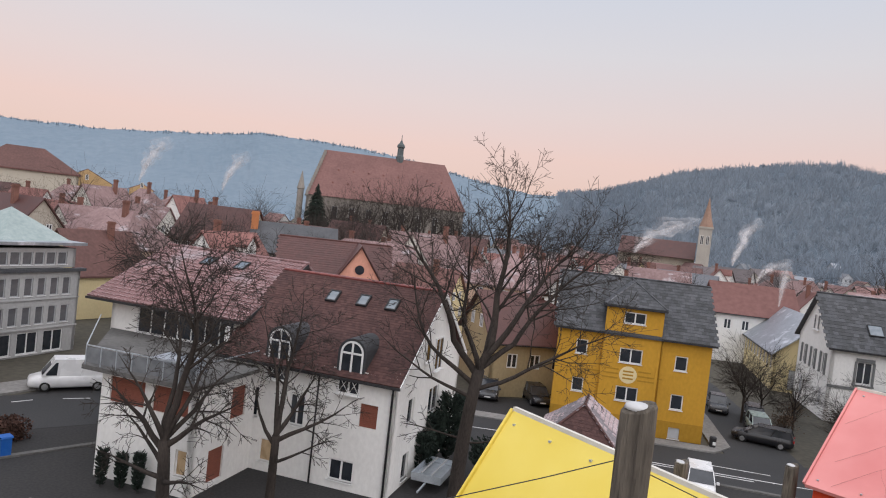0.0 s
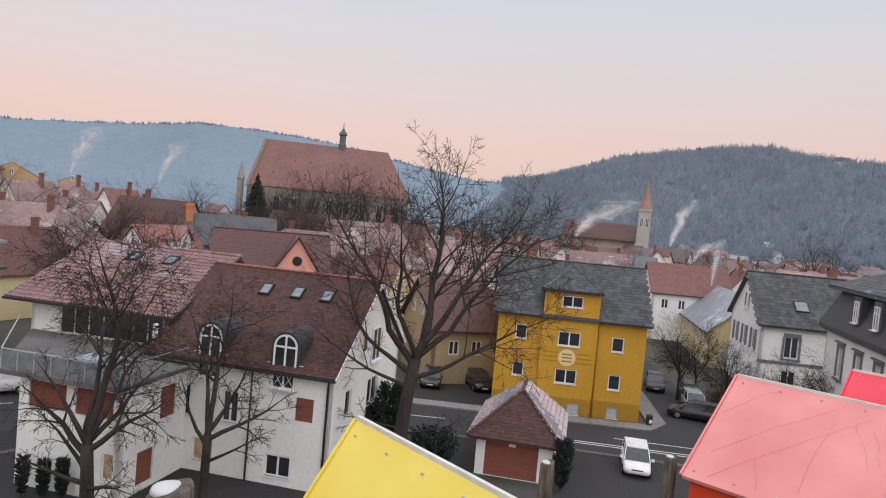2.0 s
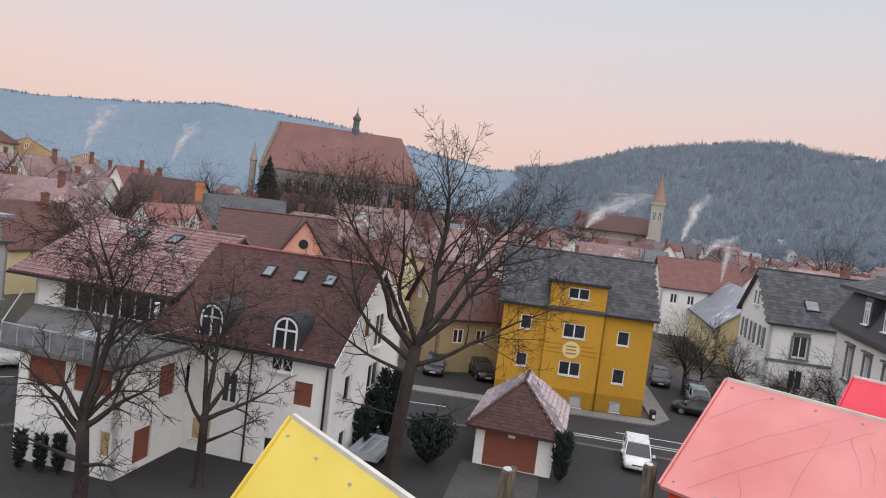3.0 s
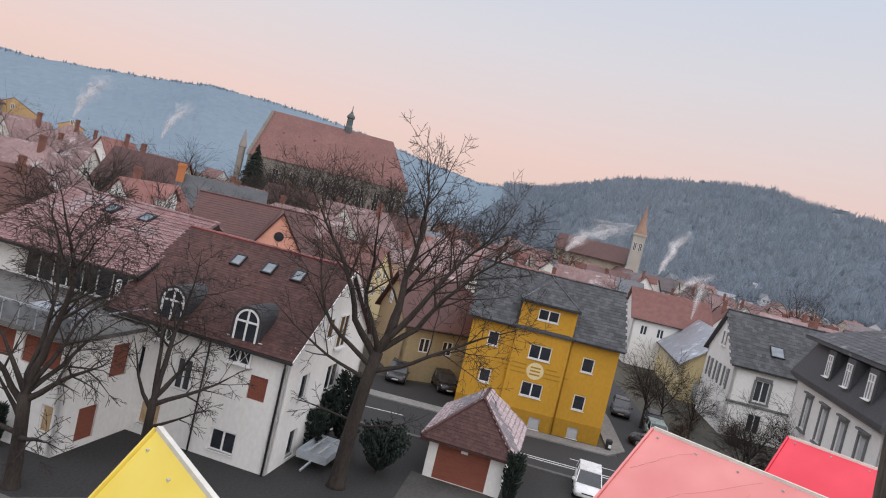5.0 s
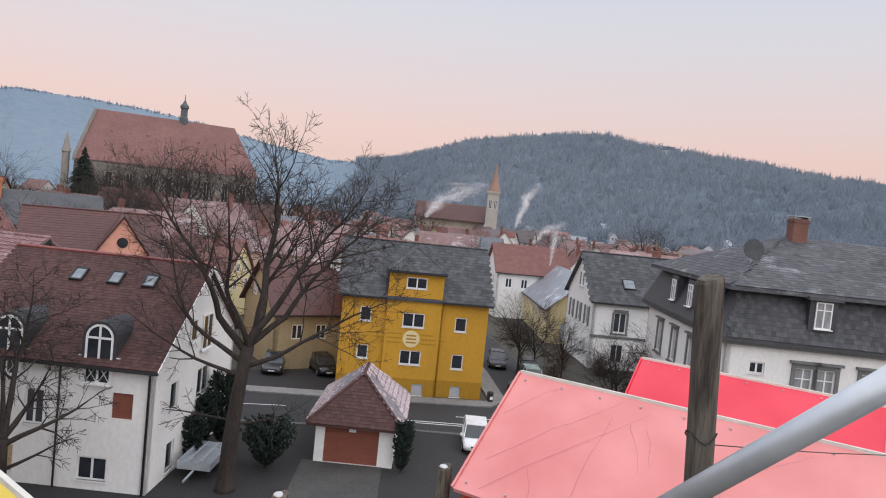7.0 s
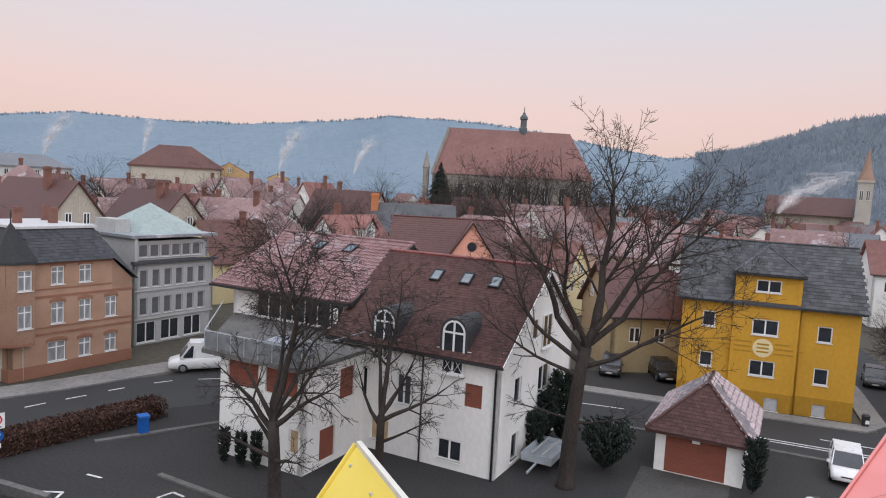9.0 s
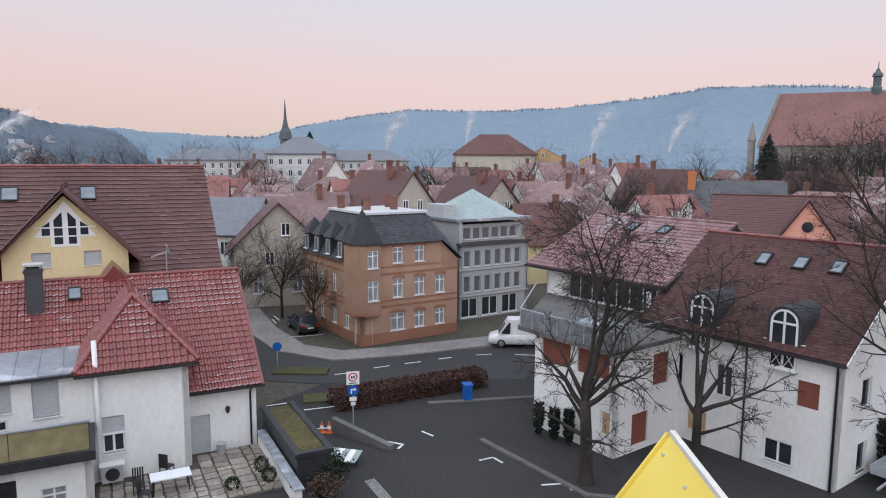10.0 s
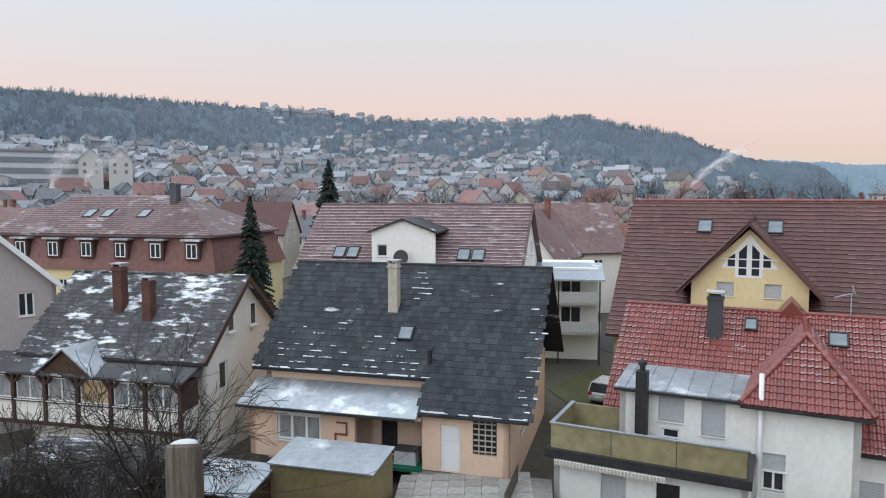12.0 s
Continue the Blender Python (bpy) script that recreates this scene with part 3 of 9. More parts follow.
def ribbon(name, pts, width, z, material, label, t=0.02):
    """A flat strip along a line of plan points."""
    mb, P = MB(), [Vector((*p, 0)) for p in pts]
    side = []
    for i, p in enumerate(P):
        d = (P[min(i + 1, len(P) - 1)] - P[max(i - 1, 0)]).normalized()
        nrm = Vector((-d.y, d.x, 0))
        side.append((p + nrm * width / 2, p - nrm * width / 2))
    k = len(side)
    for a, b in side:
        mb.v += [(a.x, a.y, z), (b.x, b.y, z), (a.x, a.y, z - t - 0.03), (b.x, b.y, z - t - 0.03)]
    for i in range(k - 1):
        q, r = 4 * i, 4 * i + 4
        mb.f += [(q + 1, r + 1, r, q), (q, r, r + 2, q + 2), (q + 3, r + 3, r + 1, q + 1)]
    return tagged(part(name, mb, material), label, name.split("_")[0], kind="structure")


UA, UR = Vector((0.937, -0.349, 0)), Vector((0.45, 0.893, 0))
# the yard in front of the white house, the main street behind it and the side streets
tagged(part("pavement", MB().prism([(-30, 20, 0.0), (-14, 16, 0.0), (34, 16, 0.0), (40, 34, 0.0), (12, 60, 0.0), (-20, 60, 0.0), (-30, 36, 0.0)], (0, 0, -0.02)), M["asphalt"]), "worn dark asphalt of a car park and yard", "pavement", kind="structure")
ribbon("road_main", [(-70, 22), (-45, 31), (-32, 37.0), (-24, 43.5), (-15, 49.5), (0, 50.5), (14, 48.3), (30, 44), (60, 32)], 7.6, 0.012, M["road"], "dark asphalt main street with worn white markings")
ribbon("road_side", [(-38, 33.5), (-44, 37.5), (-52, 40.5), (-62, 44), (-92, 51)], 6.0, 0.018, M["road"], "dark asphalt side street beside the brick house")
ribbon("road_lane", [(27, 47), (29.5, 58), (33, 75), (36, 95)], 5.5, 0.018, M["road"], "narrow asphalt lane beside the yellow house")


def marking(pts, w=0.12, z=0.03):
    mb = MB()
    for a, b in zip(pts, pts[1:]):
        a, b = Vector((*a, z)), Vector((*b, z))
        d = (b - a).normalized()
        nrm = Vector((-d.y, d.x, 0)) * w / 2
        mb.poly(a - nrm, b - nrm, b + nrm, a + nrm)
    tagged(part("road_marking", mb, M["paint"]), "worn white painted line on asphalt", "marking", "road markings", "structure")


# ---- the white house with the balcony wing ----
def white_house():
    h = thing("white_house", at_plan(-0.3, 35.1, 0, 0.937, -0.349), "off-white two-winged house with brown tiled roof and arched dormers", "house")
    c = M["white"]
    Z = 6.4
    # main wing
    wall(h, c, (-10.4, 0), (0, 0), 0, Z, [(-2.65 + 10.4, 0.45, 1.45, 1.15, "w2"), (-1.4 + 10.4, 3.55, 1.0, 1.25, "brown"), (-8.4 + 10.4, 2.9, 0.85, 1.7, "w1"), (-7.05 + 10.4, 0.55, 1.2, 1.25, "lit"), (-5.6 + 10.4, 2.9, 0.95, 1.7, "w2")])
    wall(h, c, (0, 0), (0, 11.9), 0, Z, [(2.7, 0.25, 1.0, 1.5, "w1"), (2.7, 3.4, 1.0, 1.45, "w1"), (6.8, 3.2, 1.9, 1.55, "w2"), (9.6, 0.5, 1.0, 1.3, "w2"), (6.4, 0.5, 1.0, 1.3, "w2")], gable=(5.95, 10.4))
    wall(h, c, (0, 11.9), (-10.4, 11.9), 0, Z)
    m = Matrix.Rotation(math.pi / 2, 4, "Z")
    window(h, Matrix.Translation((0.05, 6.7, 5.8)) @ m, 1.5, 2.0, "w2")
    window(h, Matrix.Translation((0.05, 4.6, 6.6)) @ m, 0.9, 1.2, "w1")
    V = Vector((0, 6.35, 4.5))
    gable_roof(h, -10.6, 0.35, -0.4, 6.1, 5.95, 10.6, 12.3, 6.1, M["tile_old"])
    tiles(h, (-10.6, -0.4, 6.12), (1, 0, 0), V, [(0, 0), (10.95, 0), (10.95, 7.78), (0, 7.78)], 0.21, 0.20, "slate", M["tile_old"], 0, 3)
    ridge_caps(h, (-10.6, 5.95, 10.66), (0.35, 5.95, 10.66), M["tile_red"])
    for a in (4.35, 6.35, 8.2):
        skylight(h, (-10.6, -0.4, 6.14), (1, 0, 0), V, a, 5.9, 0.55, 0.8)
    # arched dormers
    for x in (-6.95, -2.65):
        wall(h, c, (x - 1.0, -0.03), (x + 1.0, -0.03), 5.6, 6.45, [], name="dormer_cheek", t=0.2)
        window(h, Matrix.Translation((x, -0.08, 5.15)), 1.32, 2.85, "arch")
        n, r, r2, zs = 12, 0.80, 0.68, 7.34
        arc = [(math.cos(math.pi * i / n), math.sin(math.pi * i / n)) for i in range(n + 1)]
        ho, fr = MB(), MB()
        for (c0, s0), (c1, s1) in zip(arc, arc[1:]):
            ho.prism([(x + c0 * r, -0.12, zs + s0 * r), (x + c1 * r, -0.12, zs + s1 * r), (x + c1 * r2, -0.12, zs + s1 * r2), (x + c0 * r2, -0.12, zs + s0 * r2)], (0, 2.6, 0))
        for s in (-1, 1):
            ho.box(x + s * 0.74 - 0.06, x + s * 0.74 + 0.06, -0.12, 1.6, 5.9, zs)
        part("dormer_hood", ho.weld(), M["slate"], h)
        part("dormer_back", MB().box(x - 0.68, x + 0.68, 0.1, 0.2, 5.6, zs).prism([(x + c0 * r2, 0.1, zs + s0 * r2) for c0, s0 in arc], (0, 0.1, 0)), M["dark"], h)
    part("gutter", MB().beam((-10.6, -0.47, 6.0), (0.35, -0.47, 6.0), 0.13), M["dark"], h)
    pipe(h, [(0.0, -0.46, 5.95), (-0.12, -0.15, 5.6), (-0.12, -0.1, 0)], 0.06, M["dark"])
    # verge boards
    for a, b in (((0.37, -0.42, 6.0), (0.37, 5.95, 10.5)), ((0.37, 12.3, 6.0), (0.37, 5.95, 10.5))):
        part("verge_board", MB().beam(a, b, 0.06, 0.24), M["frame_white"], h)
    # balcony wing: a low projecting block with a terrace, the upper storey set back behind it
    wall(h, c, (-20.6, 14.6), (-20.6, 2.4), 0, 7.4)
    wall(h, c, (-13.9, -5.2), (-8.2, -5.2), 0, 5.5, [(-12.3 + 13.9, 3.9, 2.1, 1.3, "brown"), (-9.7 + 13.9, 3.9, 2.1, 1.3, "brown"), (-8.75 + 13.9, 1.0, 0.75, 1.3, "lit")])
    wall(h, c, (-20.4, 2.4), (-13.9, -5.2), 0, 5.5)
    wall(h, c, (-8.2, -5.2), (-8.2, 0), 0, 5.5, [(2.0, 0.3, 1.3, 1.7, "brown"), (3.6, 3.2, 1.3, 1.7, "brown")])
    wall(h, c, (-20.6, 2.4), (-10.5, 2.4), 5.2, 7.7, [(5.5, 5.75, 7.0, 1.65, "rib")])
    wall(h, c, (-10.5, 2.4), (-10.5, 14.6), 5.2, 7.6, gable=(5.9, 10.6))
    wall(h, c, (-10.5, 14.6), (-20.6, 14.6), 0, 7.6)
    part("terrace_slab", MB().prism([(-14.5, -6.0, 5.5), (-7.8, -6.0, 5.5), (-7.8, -0.5, 5.5), (-10.6, 2.38, 5.5), (-20.5, 2.38, 5.5)], (0, 0, 0.22)), M["kerb"], h)
    part("terrace_post", MB().box(-10.75, -10.55, 0.3, 0.5, 5.72, 7.5), M["frame_white"], h)
    rail = part("terrace_railing", MB().beam((-14.4, -5.9, 6.7), (-7.9, -5.9, 6.7), 0.05), M["galv"], h)
    part("side_rail", MB().beam((-7.9, -5.9, 6.7), (-7.9, -0.6, 6.7), 0.05), M["galv"], rail)
    part("side_rail", MB().beam((-14.4, -5.9, 6.7), (-20.3, 1.2, 6.7), 0.05), M["galv"], rail)
    for i in range(8):
        part("rail_post", MB().beam((-14.4 + 0.928 * i, -5.9, 5.72), (-14.4 + 0.928 * i, -5.9, 6.7), 0.04), M["galv"], rail)
    for i in range(7):
        part("glass_panel", MB().box(-14.35 + 0.928 * i, -13.52 + 0.928 * i, -5.91, -5.9, 5.85, 6.62), M["railglass"], rail)
    gable_roof(h, -21.5, -10.2, 1.2, 7.75, 8.3, 10.95, 15.4, 7.6, M["tile_frost"])
    V2 = Vector((0, 7.1, 3.2))
    tiles(h, (-21.5, 1.2, 7.77), (1, 0, 0), V2, [(0, 0), (11.3, 0), (11.3, 7.79), (0, 7.79)], 0.33, 0.40, "pan", M["tile_frost"], 300, 4, rime=(M["rime_thin"], 0.7, -0.02, 0.10, 0.0, 0.85))
    ridge_caps(h, (-21.5, 8.3, 11.0), (-10.2, 8.3, 11.0), M["tile_frost"])
    part("gutter", MB().beam((-21.5, 1.1, 7.65), (-10.2, 1.1, 7.65), 0.14), M["dark"], h)
    part("verge_board", MB().beam((-10.18, 1.2, 7.62), (-10.18, 8.3, 10.82), 0.06, 0.26), M["dark"], h)
    for a in (4.6, 7.2):
        skylight(h, (-21.5, 1.2, 7.79), (1, 0, 0), V2, a, 6.1, 0.65, 0.9)
    # washing and covered furniture on the terrace
    part("furniture_cover", MB().prism([(-11.8, -4.6, 5.72), (-9.2, -4.6, 5.72), (-9.4, -4.5, 6.35), (-11.6, -4.5, 6.35)], (0, 1.4, 0.05)), M["zinc"], h, "pale plastic cover on the terrace")
    pipe(h, [(-4.4, -0.1, 5.9), (-4.4, -0.1, 0)], 0.05, M["dark"])


M["railglass"] = mat("grey_balcony_glass", (0.13, 0.14, 0.15), (0.20, 0.21, 0.225), 0.15, 2, 1, 0.0, spec=0.6)
white_house()


# ---- the ochre yellow house ----
def yellow_house():
    h = thing("yellow_house", at_plan(23.7, 51.3, 0, 0.975, -0.224), "ochre yellow plastered house with dark slate roof", "house")
    y = M["yellow"]
    def row(*a):
        return list(a)
    wall(h, y, (-11.7, 0), (-8.1, 0), 1.4, 8.0, [(1.9, 5.7, 0.9, 1.15, "w1"), (1.9, 2.7, 0.9, 1.1, "w1")])
    wall(h, y, (-8.1, -0.25), (-3.95, -0.25), 1.4, 10.0, [(2.1, 8.6, 1.65, 0.9, "w2"), (2.1, 5.5, 1.75, 1.15, "w2"), (2.1, 2.5, 1.7, 1.15, "w2")])
    wall(h, y, (-3.95, 0), (0, 0), 1.4, 8.0, [(1.8, 5.4, 0.95, 1.15, "w1"), (1.8, 2.35, 0.95, 1.2, "w1")])
    wall(h, M["yellow_dark"], (-11.7, -0.04), (-8.1, -0.04), 0, 1.4, [], t=0.34, name="plinth")
    wall(h, M["yellow_dark"], (-8.1, -0.29), (-3.95, -0.29), 0, 1.4, [(2.9, 0.1, 0.9, 0.9, "shut")], t=0.34, name="plinth")
    wall(h, M["yellow_dark"], (-3.95, -0.04), (0, -0.04), 0, 1.4, [(1.85, 0.1, 0.85, 0.85, "shut")], t=0.34, name="plinth")
    wall(h, y, (0, 0.3), (0, 10), 0, 8.0, [(3, 5.4, 0.95, 1.2, "w1"), (7, 5.4, 0.95, 1.2, "w1"), (3, 2.4, 0.95, 1.2, "w1")], gable=(4.7, 11.6))
    wall(h, y, (-11.7, 10), (-11.7, 0.3), 0, 8.0, gable=(4.9, 11.6))
    wall(h, y, (0, 10), (-11.7, 10), 0, 8.0)
    for x in (-8.1, -3.95):
        part("pilaster", MB().box(x - 0.1, x + 0.1, -0.28, 0.1, 1.4, 10.0 if x < -4 else 10.0), y, h)
    gable_roof(h, -12.0, 0.3, -0.45, 7.75, 5.0, 11.9, 10.5, 7.75, M["slate"])
    V = (0, 5.45, 4.15)
    tiles(h, (-12.0, -0.45, 7.77), (1, 0, 0), V, [(0, 0), (3.85, 0), (3.85, 3.3), (8.1, 3.3), (8.1, 0), (12.3, 0), (12.3, 6.85), (0, 6.85)], 0.36, 0.36, "slate", M["slate"], 0, 5)
    # hipped roof of the middle bay
    a, b, top, back = (-8.35, -0.6, 9.95), (-3.7, -0.6, 9.95), (-6.02, 2.2, 11.75), (-6.02, 5.0, 11.85)
    part("bay_roof", MB().poly(a, b, top).poly(b, (-3.7, 2.2, 9.95), back, top).poly((-8.35, 2.2, 9.95), a, top, back).prism([a, b, (-3.7, 2.2, 9.95), (-8.35, 2.2, 9.95)], (0, 0, -0.18)), M["slate"], h)
    v = Vector(top) - Vector((-6.02, -0.6, 9.95))
    tiles(h, (a[0], a[1], 9.97), (1, 0, 0), v, [(0, 0), (4.65, 0), (2.33, v.length)], 0.36, 0.36, "slate", M["slate"], 0, 55)
    for p, q in ((a, top), (b, top), (top, back)):
        ridge_caps(h, Vector(p) + Vector((0, 0, 0.04)), Vector(q) + Vector((0, 0, 0.04)), M["slate_dust"], 0.07)
    ridge_caps(h, (-12.0, 5.0, 11.95), (0.3, 5.0, 11.95), M["slate"], 0.09)
    part("gutter", MB().beam((-12.0, -0.5, 7.68), (-8.3, -0.5, 7.68), 0.12), M["dark"], h)
    part("gutter", MB().beam((-3.75, -0.5, 7.68), (0.3, -0.5, 7.68), 0.12), M["dark"], h)
    part("gutter", MB().beam((-8.4, -0.66, 9.86), (-3.65, -0.66, 9.86), 0.11), M["dark"], h)
    pipe(h, [(-3.7, -0.1, 7.7), (-3.7, -0.1, 0)], 0.05, M["yellow_dark"])
    # painted round sign between the windows
    disc = [(math.cos(2 * math.pi * i / 20) * 0.68, math.sin(2 * math.pi * i / 20) * 0.68) for i in range(20)]
    s = part("round_sign", MB().prism([(-6.05 + cx, -0.255, 4.58 + cz) for cx, cz in disc], (0, -0.02, 0)), M["paleyellow"], h, "pale round painted emblem")
    bars = MB()
    for z, w in ((4.95, 1.6), (4.6, 2.5), (4.25, 1.9)):
        bars.box(-6.05 - w - 0.5, -6.05 - 0.75, -0.262, -0.255, z - 0.07, z + 0.05).box(-6.05 + 0.75, -6.05 + w + 0.1, -0.262, -0.255, z - 0.07, z + 0.05)
    for z in (4.85, 4.58, 4.3):
        bars.box(-6.45, -5.65, -0.285, -0.276, z - 0.06, z + 0.06)
    part("sign_lettering", bars, M["yellow_dark"], h)


yellow_house()


M["tile_rimed"] = mat("rimed_grey_tile", (0.17, 0.15, 0.165), (0.27, 0.25, 0.27), 0.5, 9, 0.5, 0.2, vary=0.15)


# ---- the garage ----
def garage():
    g = thing("garage", at_plan(8.3, 39, 0, 0.944, -0.33), "small white garage with brown door and hipped tiled roof", "garage")
    wall(g, M["white"], (0, 0), (4.5, 0), 0, 2.5, [(2.08, 0.02, 3.1, 2.12, "garage")])
    wall(g, M["white"], (4.5, 0.3), (4.5, 7), 0, 2.5)
    wall(g, M["white"], (0, 7), (0, 0.3), 0, 2.5)
    wall(g, M["white"], (4.5, 7), (0, 7), 0, 2.5)
    a, b, c, d = (-0.5, -0.55, 2.4), (5.0, -0.55, 2.4), (5.0, 7.5, 2.4), (-0.5, 7.5, 2.4)
    t, t2 = (2.25, 2.4, 4.75), (2.25, 5.2, 4.75)
    part("roof", MB().poly(a, b, t).poly(b, c, t2, t).poly(c, d, t2).poly(d, a, t, t2).prism([a, b, c, d], (0, 0, -0.18)), M["tile_old"], g)
    L1 = math.dist((2.25, -0.55, 2.4), t)
    tiles(g, a, (1, 0, 0), Vector(t) - Vector((2.25, -0.55, 2.4)), [(0, 0), (5.5, 0), (2.75, L1)], 0.22, 0.24, "slate", M["tile_old"], 200, 6)
    e = Vector((2.25, 1, 4.75)) - Vector((5.0, 1, 2.4))
    tiles(g, b, (0, 1, 0), e, [(0, 0), (8.05, 0), (5.75, e.length), (2.95, e.length)], 0.30, 0.36, "pan", M["tile_rimed"], 0, 7, rime=(M["rime"], 0.85, 0.0, 0.30, 0.0, 1.0))
    e = Vector((2.25, 1, 4.75)) - Vector((-0.5, 1, 2.4))
    tiles(g, d, (0, -1, 0), e, [(0, 0), (8.05, 0), (5.1, e.length), (2.3, e.length)], 0.30, 0.36, "pan", M["tile_rimed"], 0, 8, rime=(M["rime"], 0.6, 0.0, 0.24, 0.0, 1.0))
    for p, q in ((a, t), (b, t), (t, t2)):
        ridge_caps(g, Vector(p) + Vector((0, 0, 0.05)), Vector(q) + Vector((0, 0, 0.05)), M["tile_brown"], 0.09, 0.3)
    part("house_number_sign", MB().box(1.9, 2.3, -0.03, -0.005, 2.0 - 0.12, 2.12), M["frame_white"], g)


garage()


# ---- the brick corner house ----
def brick_house():
    h = thing("brick_house", at_plan(-33.7, 42.4, 0, 0.4, 0.917), "orange brick corner house with slate mansard roof and corner bay", "house")
    m = M["brickp"]
    def cols(xs, z, w, hh, k):
        return [(x, z, w, hh, k) for x in xs]
    front = cols((3.35, 5.4, 7.45), 3.68, 0.95, 1.55, "cur") + cols((5.4, 7.45), 0.98, 0.95, 1.35, "cur") + [(3.3, 0.95, 1.3, 1.45, "cur")]
    wall(h, m, (0, 0), (9.2, 0), 0, 5.75, front)
    wall(h, m, (0, 0), (7.5, 0), 5.75, 8.1, cols((3.35, 5.4), 6.5, 0.95, 1.3, "cur"))
    part("wall", MB().prism([(7.5, 0, 5.75), (9.2, 0, 5.75), (9.2, 0, 6.5), (7.5, 0, 8.1)], (0, 0.3, 0)), m, h)
    side = [(s, z, 0.85, 1.45, "cur") for s in (2.6, 5.0, 7.6, 10.0) for z in (1.0, 3.8)] 
    wall(h, m, (0, 11.6), (0, 0), 0, 6.6, [(11.6 - s, z, w, hh, k) for s, z, w, hh, k in side])
    wall(h, m, (9.2, 0.3), (9.2, 11.6), 0, 6.5)
    wall(h, m, (9.2, 11.6), (0, 11.6), 0, 6.5)
    for z, k in ((0.0, 0.9), (2.95, 0.16), (5.62, 0.16), (3.45, 0.08), (6.2, 0.08), (7.95, 0.18)):
        part("brick_band", MB().box(-0.04, 9.24 if z < 6 else 7.45, -0.045, -0.003, z, z + k), M["brickband"], h)
        if z < 6.5:
            part("brick_band", MB().box(-0.045, -0.003, -0.04, 11.6, z, z + k), M["brickband"], h)
    for x, z, ww in [(x, 3.68 + 1.55, 0.95) for x in (3.35, 5.4, 7.45)] + [(x, 0.98 + 1.35, 0.95) for x in (5.4, 7.45)] + [(3.3, 2.4, 1.3)] + [(x, 7.8, 0.95) for x in (3.35, 5.4)]:
        n = 6
        arc = [(x - ww / 2 - 0.1 + (ww + 0.2) * i / n, z + 0.14 * math.sin(math.pi * i / n)) for i in range(n + 1)]
        part("brick_arch", MB().prism([(px, -0.055, pz - 0.02) for px, pz in arc] + [(px, -0.055, pz + 0.2) for px, pz in reversed(arc)], (0, 0.052, 0)), M["brickband"], h)
    # corner bay on slanting walls
    pts = [(-0.75, 1.5), (-0.75, 0.15), (0.05, -0.75), (1.35, -0.75), (1.6, 0.0)]
    for i, (p, q) in enumerate(zip(pts, pts[1:])):
        L = math.dist(p, q)
        wins = [(L / 2, 6.35, 0.95, 1.4, "cur"), (L / 2, 3.75, 0.95, 1.6, "cur")] if i == 2 else []
        wall(h, m, p, q, 2.75, 8.15, wins, t=0.2, name="bay_wall")
    part("bay_base", MB().prism([(*p, 2.55) for p in pts], (0, 0, 0.2)), M["brickband"], h)
    part("bay_cornice", MB().prism([(p[0] * 1.08 - 0.03, p[1] * 1.08 - 0.03, 8.15) for p in pts], (0, 0, 0.18)), M["slate_dark"], h)
    apex = (0.15, 0.0, 11.0)
    bt = MB()
    for p, q in zip(pts, pts[1:]):
        bt.poly((p[0] * 1.14, p[1] * 1.14, 8.33), (q[0] * 1.14, q[1] * 1.14, 8.33), apex)
    part("bay_spire", bt, M["slate_dark"], h)
    part("spire_finial", MB().lathe([(0.06, 10.8), (0.03, 11.4), (0.07, 11.45), (0.02, 11.8)], 6, (0.15, 0.0)), M["slate_dark"], h)
    wall(h, M["stone"], (-0.15, 0.95), (0.95, -0.06), 0, 2.55, [(0.75, 0.9, 0.7, 1.35, "w1")], t=0.2, name="corner_door_wall")
    # mansard
    e = [(-0.35, -0.35, 8.15), (7.5, -0.35, 8.15), (9.55, -0.35, 6.45), (9.55, 11.9, 6.45), (-0.35, 11.9, 6.6), (-0.35, 2.2, 6.6)]
    tp = [(1.9, 2.3, 10.3), (7.4, 2.3, 10.3), (7.4, 9.8, 10.3), (1.9, 9.8, 10.3)]
    r = MB().poly(e[0], e[1], tp[1], tp[0]).poly(e[1], e[2], e[3], tp[2], tp[1]).poly(e[3], e[4], tp[3], tp[2]).poly(e[4], (-0.35, -0.35, 6.6), e[0], tp[0], tp[3])
    part("mansard_roof", r, M["slate_dark"], h)
    tiles(h, (-0.35, -0.37, 8.17), (1, 0, 0), (0, 2.65, 2.15), [(1.9, 0), (7.85, 0), (7.75, 3.4), (2.2, 3.4)], 0.3, 0.3, "slate", M["slate_dark"], 0, 9)
    e2 = Vector((2.25, 0, 3.7))
    tiles(h, (-0.37, 11.9, 6.62), (0, -1, 0), e2, [(0, 0), (10.0, 0), (9.6, e2.length), (2.1, e2.length)], 0.3, 0.3, "slate", M["slate_dark"], 0, 10)
    part("flat_roof", MB().box(1.7, 7.6, 2.1, 10.0, 10.3, 10.48), M["oldsnow"], h, "flat roof under thin snow")
